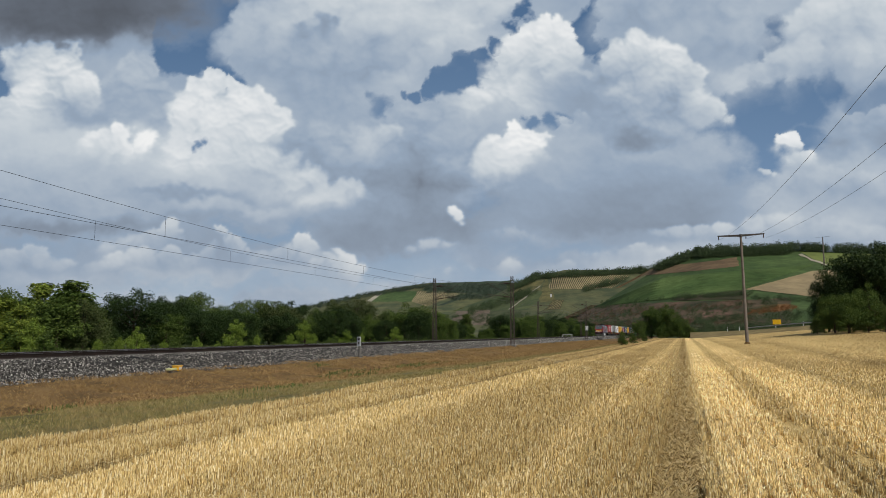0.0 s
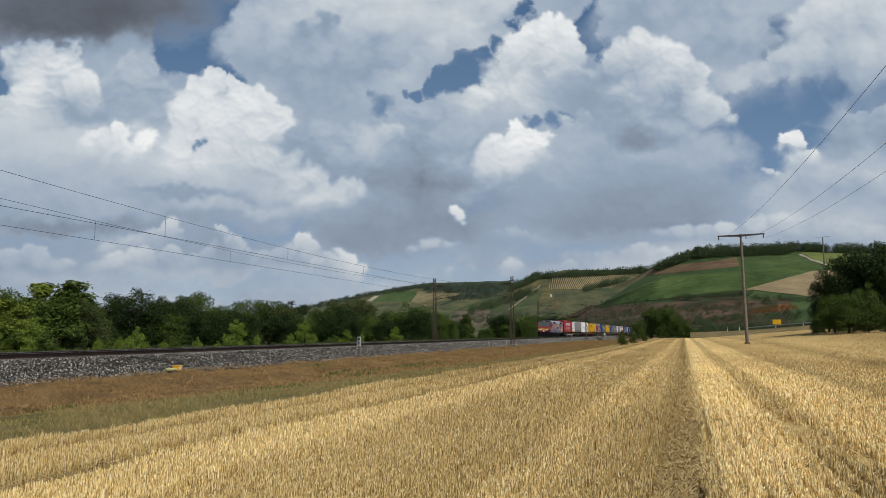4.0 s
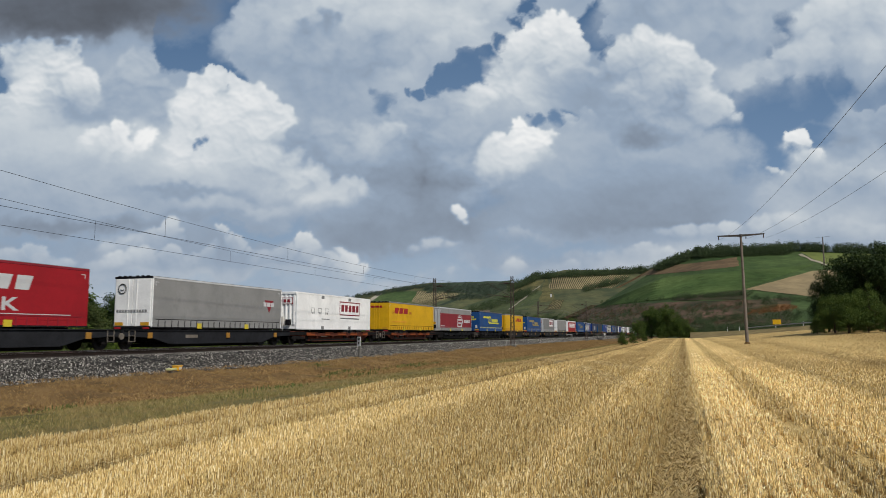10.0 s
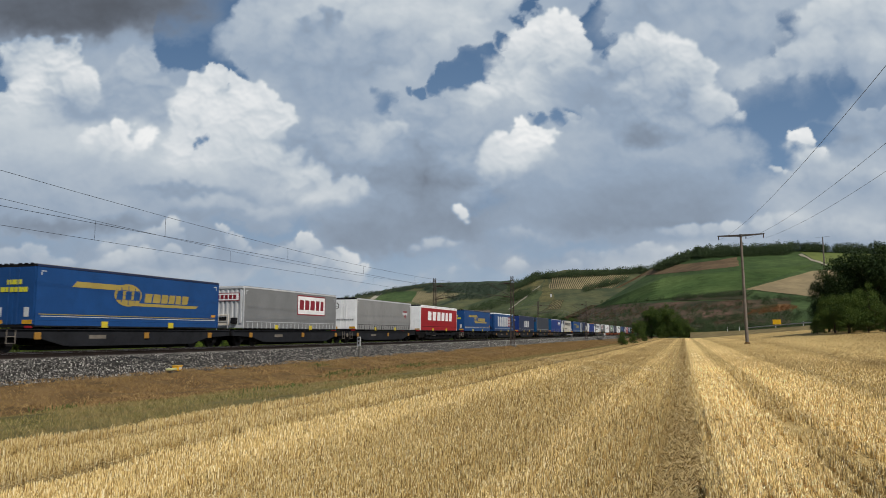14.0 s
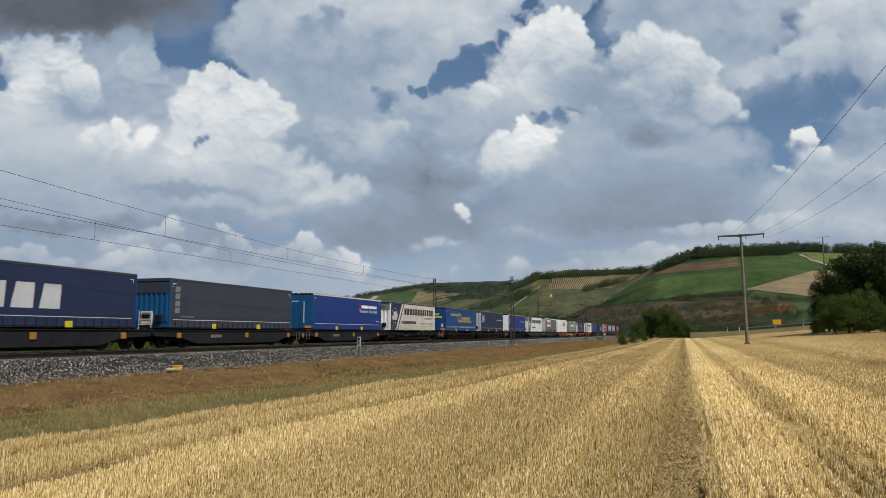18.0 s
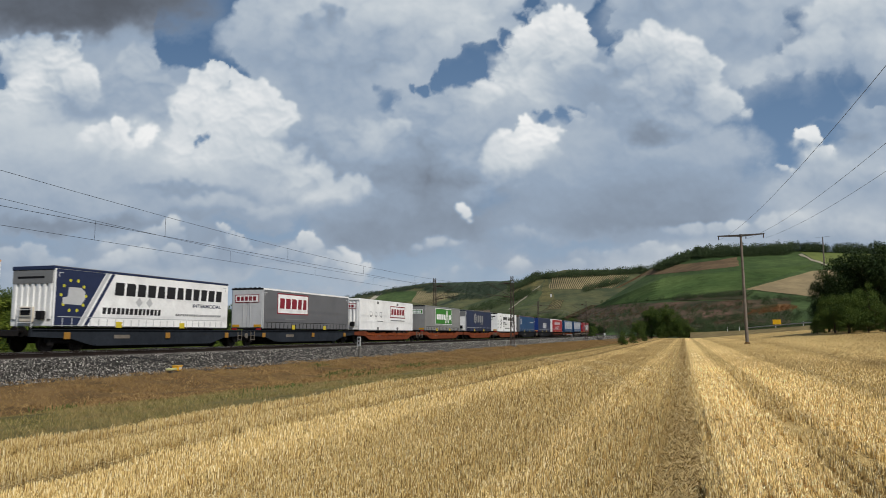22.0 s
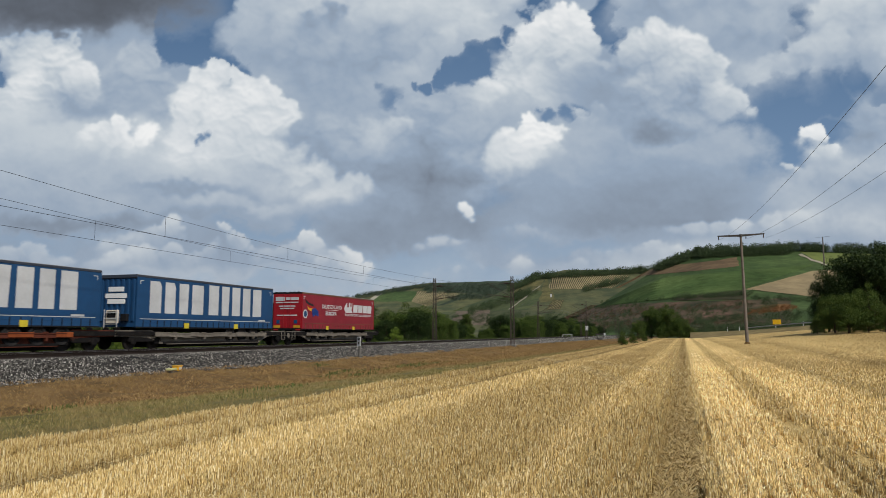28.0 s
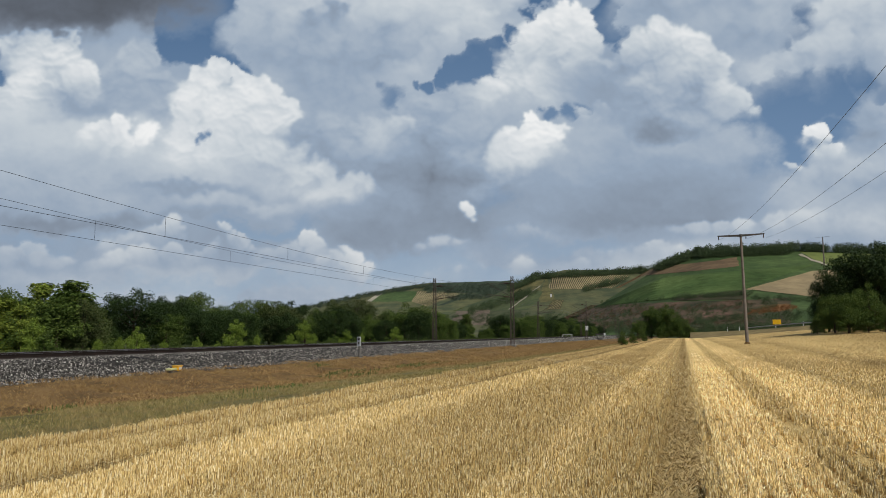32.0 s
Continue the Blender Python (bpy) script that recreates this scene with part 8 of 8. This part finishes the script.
def in_rut(x, y):
    return np.abs(x + 0.12 + 0.12 * value_noise(y * 0.4, y * 0, 9) + 0.08 * value_noise(x * 7, y * 5, 10)) < 0.24


# tufts: several straws from one root, in drilled rows
tx, ty, tr_ = scatter(230000, 6.6, 240.0, -34, 34, -0.25)
ROW = 0.21
tx = np.round(tx / ROW) * ROW + 0.026 * rg.normal(size=len(tx)) + 0.05 * value_noise(ty * 0.05, ty * 0, 8)
patchy = value_noise(tx * 0.5, ty * 0.22, 61) + 0.6 * value_noise(tx * 1.7, ty * 0.8, 62) + 0.5 * value_noise(tx * 5.0, ty * 3.0, 63)
keep = (tx > -8.95 + 0.25 * value_noise(ty * 0.6, ty * 0, 3)) & (ty > 0.5) & (ty < 255) & (patchy > -1.15)
tx, ty, tr_, patchy = tx[keep], ty[keep], tr_[keep], patchy[keep]
tint = np.interp(tx, [a for a, _ in SWATHS_AND_SHADE], [b for _, b in SWATHS_AND_SHADE])
size = (0.105 + 0.035 * rg.rand(len(tx)) + 0.025 * patchy) * np.interp(tint, (0.5, 0.62, 0.8), (0.3, 0.5, 1.0)) * (1 + 0.35 * (tx < -4.6))
count = np.where(tr_ < 16, 5, np.where(tr_ < 60, 3, 2))
x, y, r, h = (np.repeat(a, count) for a in (tx, ty, tr_, size))
x, y = x + 0.012 * rg.normal(size=len(x)), y + 0.03 * rg.normal(size=len(x))
rut = in_rut(x, y)
h = np.where(rut, 0.12, np.maximum(h * (0.7 + 0.6 * rg.rand(len(x))) * np.interp(r, (8, 30, 50, 200), (1, 0.85, 0.5, 0.3)), 0.025))
lean = np.clip(np.abs(0.17 * rg.normal(size=len(x))), 0, 0.9)
lean = np.where(rut, 0.80 + 0.18 * rg.rand(len(x)), lean)
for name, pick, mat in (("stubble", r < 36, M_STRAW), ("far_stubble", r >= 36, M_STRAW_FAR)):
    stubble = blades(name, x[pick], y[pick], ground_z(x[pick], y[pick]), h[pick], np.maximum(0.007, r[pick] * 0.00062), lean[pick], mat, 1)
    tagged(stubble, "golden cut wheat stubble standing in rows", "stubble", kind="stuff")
x, y, r = scatter(90000, 6.6, 60.0, -34, 34, -0.2)
bright = np.interp(x, [a for a, _ in SWATHS_AND_SHADE], [b for _, b in SWATHS_AND_SHADE])
band = value_noise(x * 0.45, y * 0.02, 33) + 0.5 * value_noise(x * 1.3, y * 0.3, 34) + 1.6 * (bright - 0.95)
keep = (x > -9.3) & (y > 0.5) & ((band > 0.25) | (rg.rand(len(x)) < 0.22))
x, y, r = x[keep], y[keep], r[keep]
# pale lines of straw that the turning harvester dropped across the rows
for (x0, y0), (x1, y1), n in (((-4.3, 33.0), (-1.2, 21.0), 2600), ((-4.9, 41.0), (-0.6, 30.0), 2600), ((-8.5, 46.0), (-4.0, 33.0), 1800)):
    k = rg.rand(n)
    x = np.concatenate([x, x0 + (x1 - x0) * k + 0.22 * rg.normal(size=n)])
    y = np.concatenate([y, y0 + (y1 - y0) * k + 0.22 * rg.normal(size=n)])
r = np.hypot(x, y)
chaff = blades("loose_straw", x, y, ground_z(x, y) + 0.015 + 0.06 * rg.rand(len(x)), 0.10 + 0.16 * rg.rand(len(x)), np.maximum(0.006, r * 0.0007), np.full(len(x), 0.965), M_STRAW, 2, 1.0)
tagged(chaff, "loose pale straw lying between the rows", "straw", kind="stuff")

M_GRASS = islands("verge_blades", [(0, (0.095, 0.096, 0.026)), (0.5, (0.180, 0.162, 0.050)), (0.8, (0.29, 0.235, 0.090)), (1, (0.44, 0.35, 0.16))], 0.7, (0.29, 0.21, 0.09), 0.45)
M_DRY = islands("dry_blades", [(0, (0.085, 0.050, 0.022)), (0.45, (0.235, 0.142, 0.058)), (0.8, (0.37, 0.235, 0.093)), (1, (0.52, 0.36, 0.16))], 0.75, (0.245, 0.160, 0.061), 0.22)


def strip(n, x0, x1, y0, y1, bias):
    return x0 + (x1 - x0) * rg.rand(n), y0 + (y1 - y0) * rg.rand(n) ** bias


x, y = strip(130000, -19.0, -9.1, 5, 130, 1.7)
keep = (x > verge_x(y) - 0.3 * rg.rand(len(x))) & (value_noise(x * 0.8, y * 0.5, 51) + 0.5 * value_noise(x * 2.5, y * 2, 52) > -0.45)
x, y = x[keep], y[keep]
r = np.hypot(x, y)
g1 = blades("verge_grass", x, y, ground_z(x, y), 0.04 + 0.06 * rg.rand(len(x)), np.maximum(0.005, r * 0.0005), np.clip(0.7 + 0.25 * rg.normal(size=len(x)), 0, 0.97), M_GRASS, 3)
tagged(g1, "short green and yellowed grass on the verge", "grass", kind="stuff")
x, y = strip(220000, -21.4, -9.8, 8, 190, 1.8)
clump = value_noise(x * 1.4, y * 1.0, 53) + 0.6 * value_noise(x * 4, y * 4, 54)
keep = (clump > -1.0) & (x < verge_x(y) + 0.8 * rg.rand(len(x)) ** 2)
x, y, clump = x[keep], y[keep], clump[keep]
r = np.hypot(x, y)
g2 = blades("dry_grass", x, y, ground_z(x, y) + 0.02, (0.05 + 0.07 * rg.rand(len(x))) * (0.9 + 0.6 * clump), np.maximum(0.006, r * 0.0005), np.clip(0.85 + 0.2 * rg.normal(size=len(x)), 0, 0.97), M_DRY, 4)
tagged(g2, "rust-brown dry grass and weeds on the bank", "grass", kind="stuff")
# green weeds on the bank
M_WEED = islands("weed_leaves", [(0, (0.045, 0.065, 0.018)), (0.6, (0.09, 0.12, 0.03)), (1, (0.17, 0.18, 0.06))], 0.7)
wx, wy = [], []
for cx0, cy0, sx, sy, n in ((-16.0, 42.0, 0.6, 3.4, 420), (-16.8, 34.4, 0.4, 1.2, 200), (-19.6, 38.0, 0.3, 0.9, 90), (-14.2, 31.0, 0.35, 0.9, 90), (-16.5, 16.2, 0.5, 0.5, 50), (-13.0, 22.5, 0.4, 0.8, 70)):
    wx.append(cx0 + sx * rg.normal(size=n))
    wy.append(cy0 + sy * rg.normal(size=n))
wx, wy = np.concatenate(wx), np.concatenate(wy)
g3 = blades("green_weeds", wx, wy, ground_z(wx, wy) + 0.03, 0.05 + 0.11 * rg.rand(len(wx)), np.full(len(wx), 0.028), np.clip(np.abs(0.7 * rg.normal(size=len(wx))), 0, 0.9), M_WEED, 5)
tagged(g3, "low green weeds growing on the bank", "weeds", kind="stuff")
x, y = strip(26000, -34.5, -44, 20, 260, 1.5)
r = np.hypot(x, y)
g4 = blades("rough_grass", x, y, ground_z(x, y), 0.25 + 0.5 * rg.rand(len(x)), np.maximum(0.02, r * 0.0009), np.clip(np.abs(0.35 * rg.normal(size=len(x))), 0, 0.9), M_LEAF_GREY, 6)
tagged(g4, "rough green grass beyond the tracks", "grass", kind="stuff")

def motions():
    """The train runs at a steady speed; the clouds drift."""
    for ob, q in MOVING:
        walk(ob, [(t, pose(TRACK_X, HEAD_Y + q - SPEED * t, RAIL_Z)) for t in (0, 8, 16, 24, 32)])
    drift = Matrix.Rotation(radians(TURN), 3, "Z") @ Vector((0.449 * DRIFT, -DRIFT, 0))
    walk(clouds, [(0, Matrix.Translation(drift * -0.5)), (32, Matrix.Translation(drift * 0.5))])


motions()
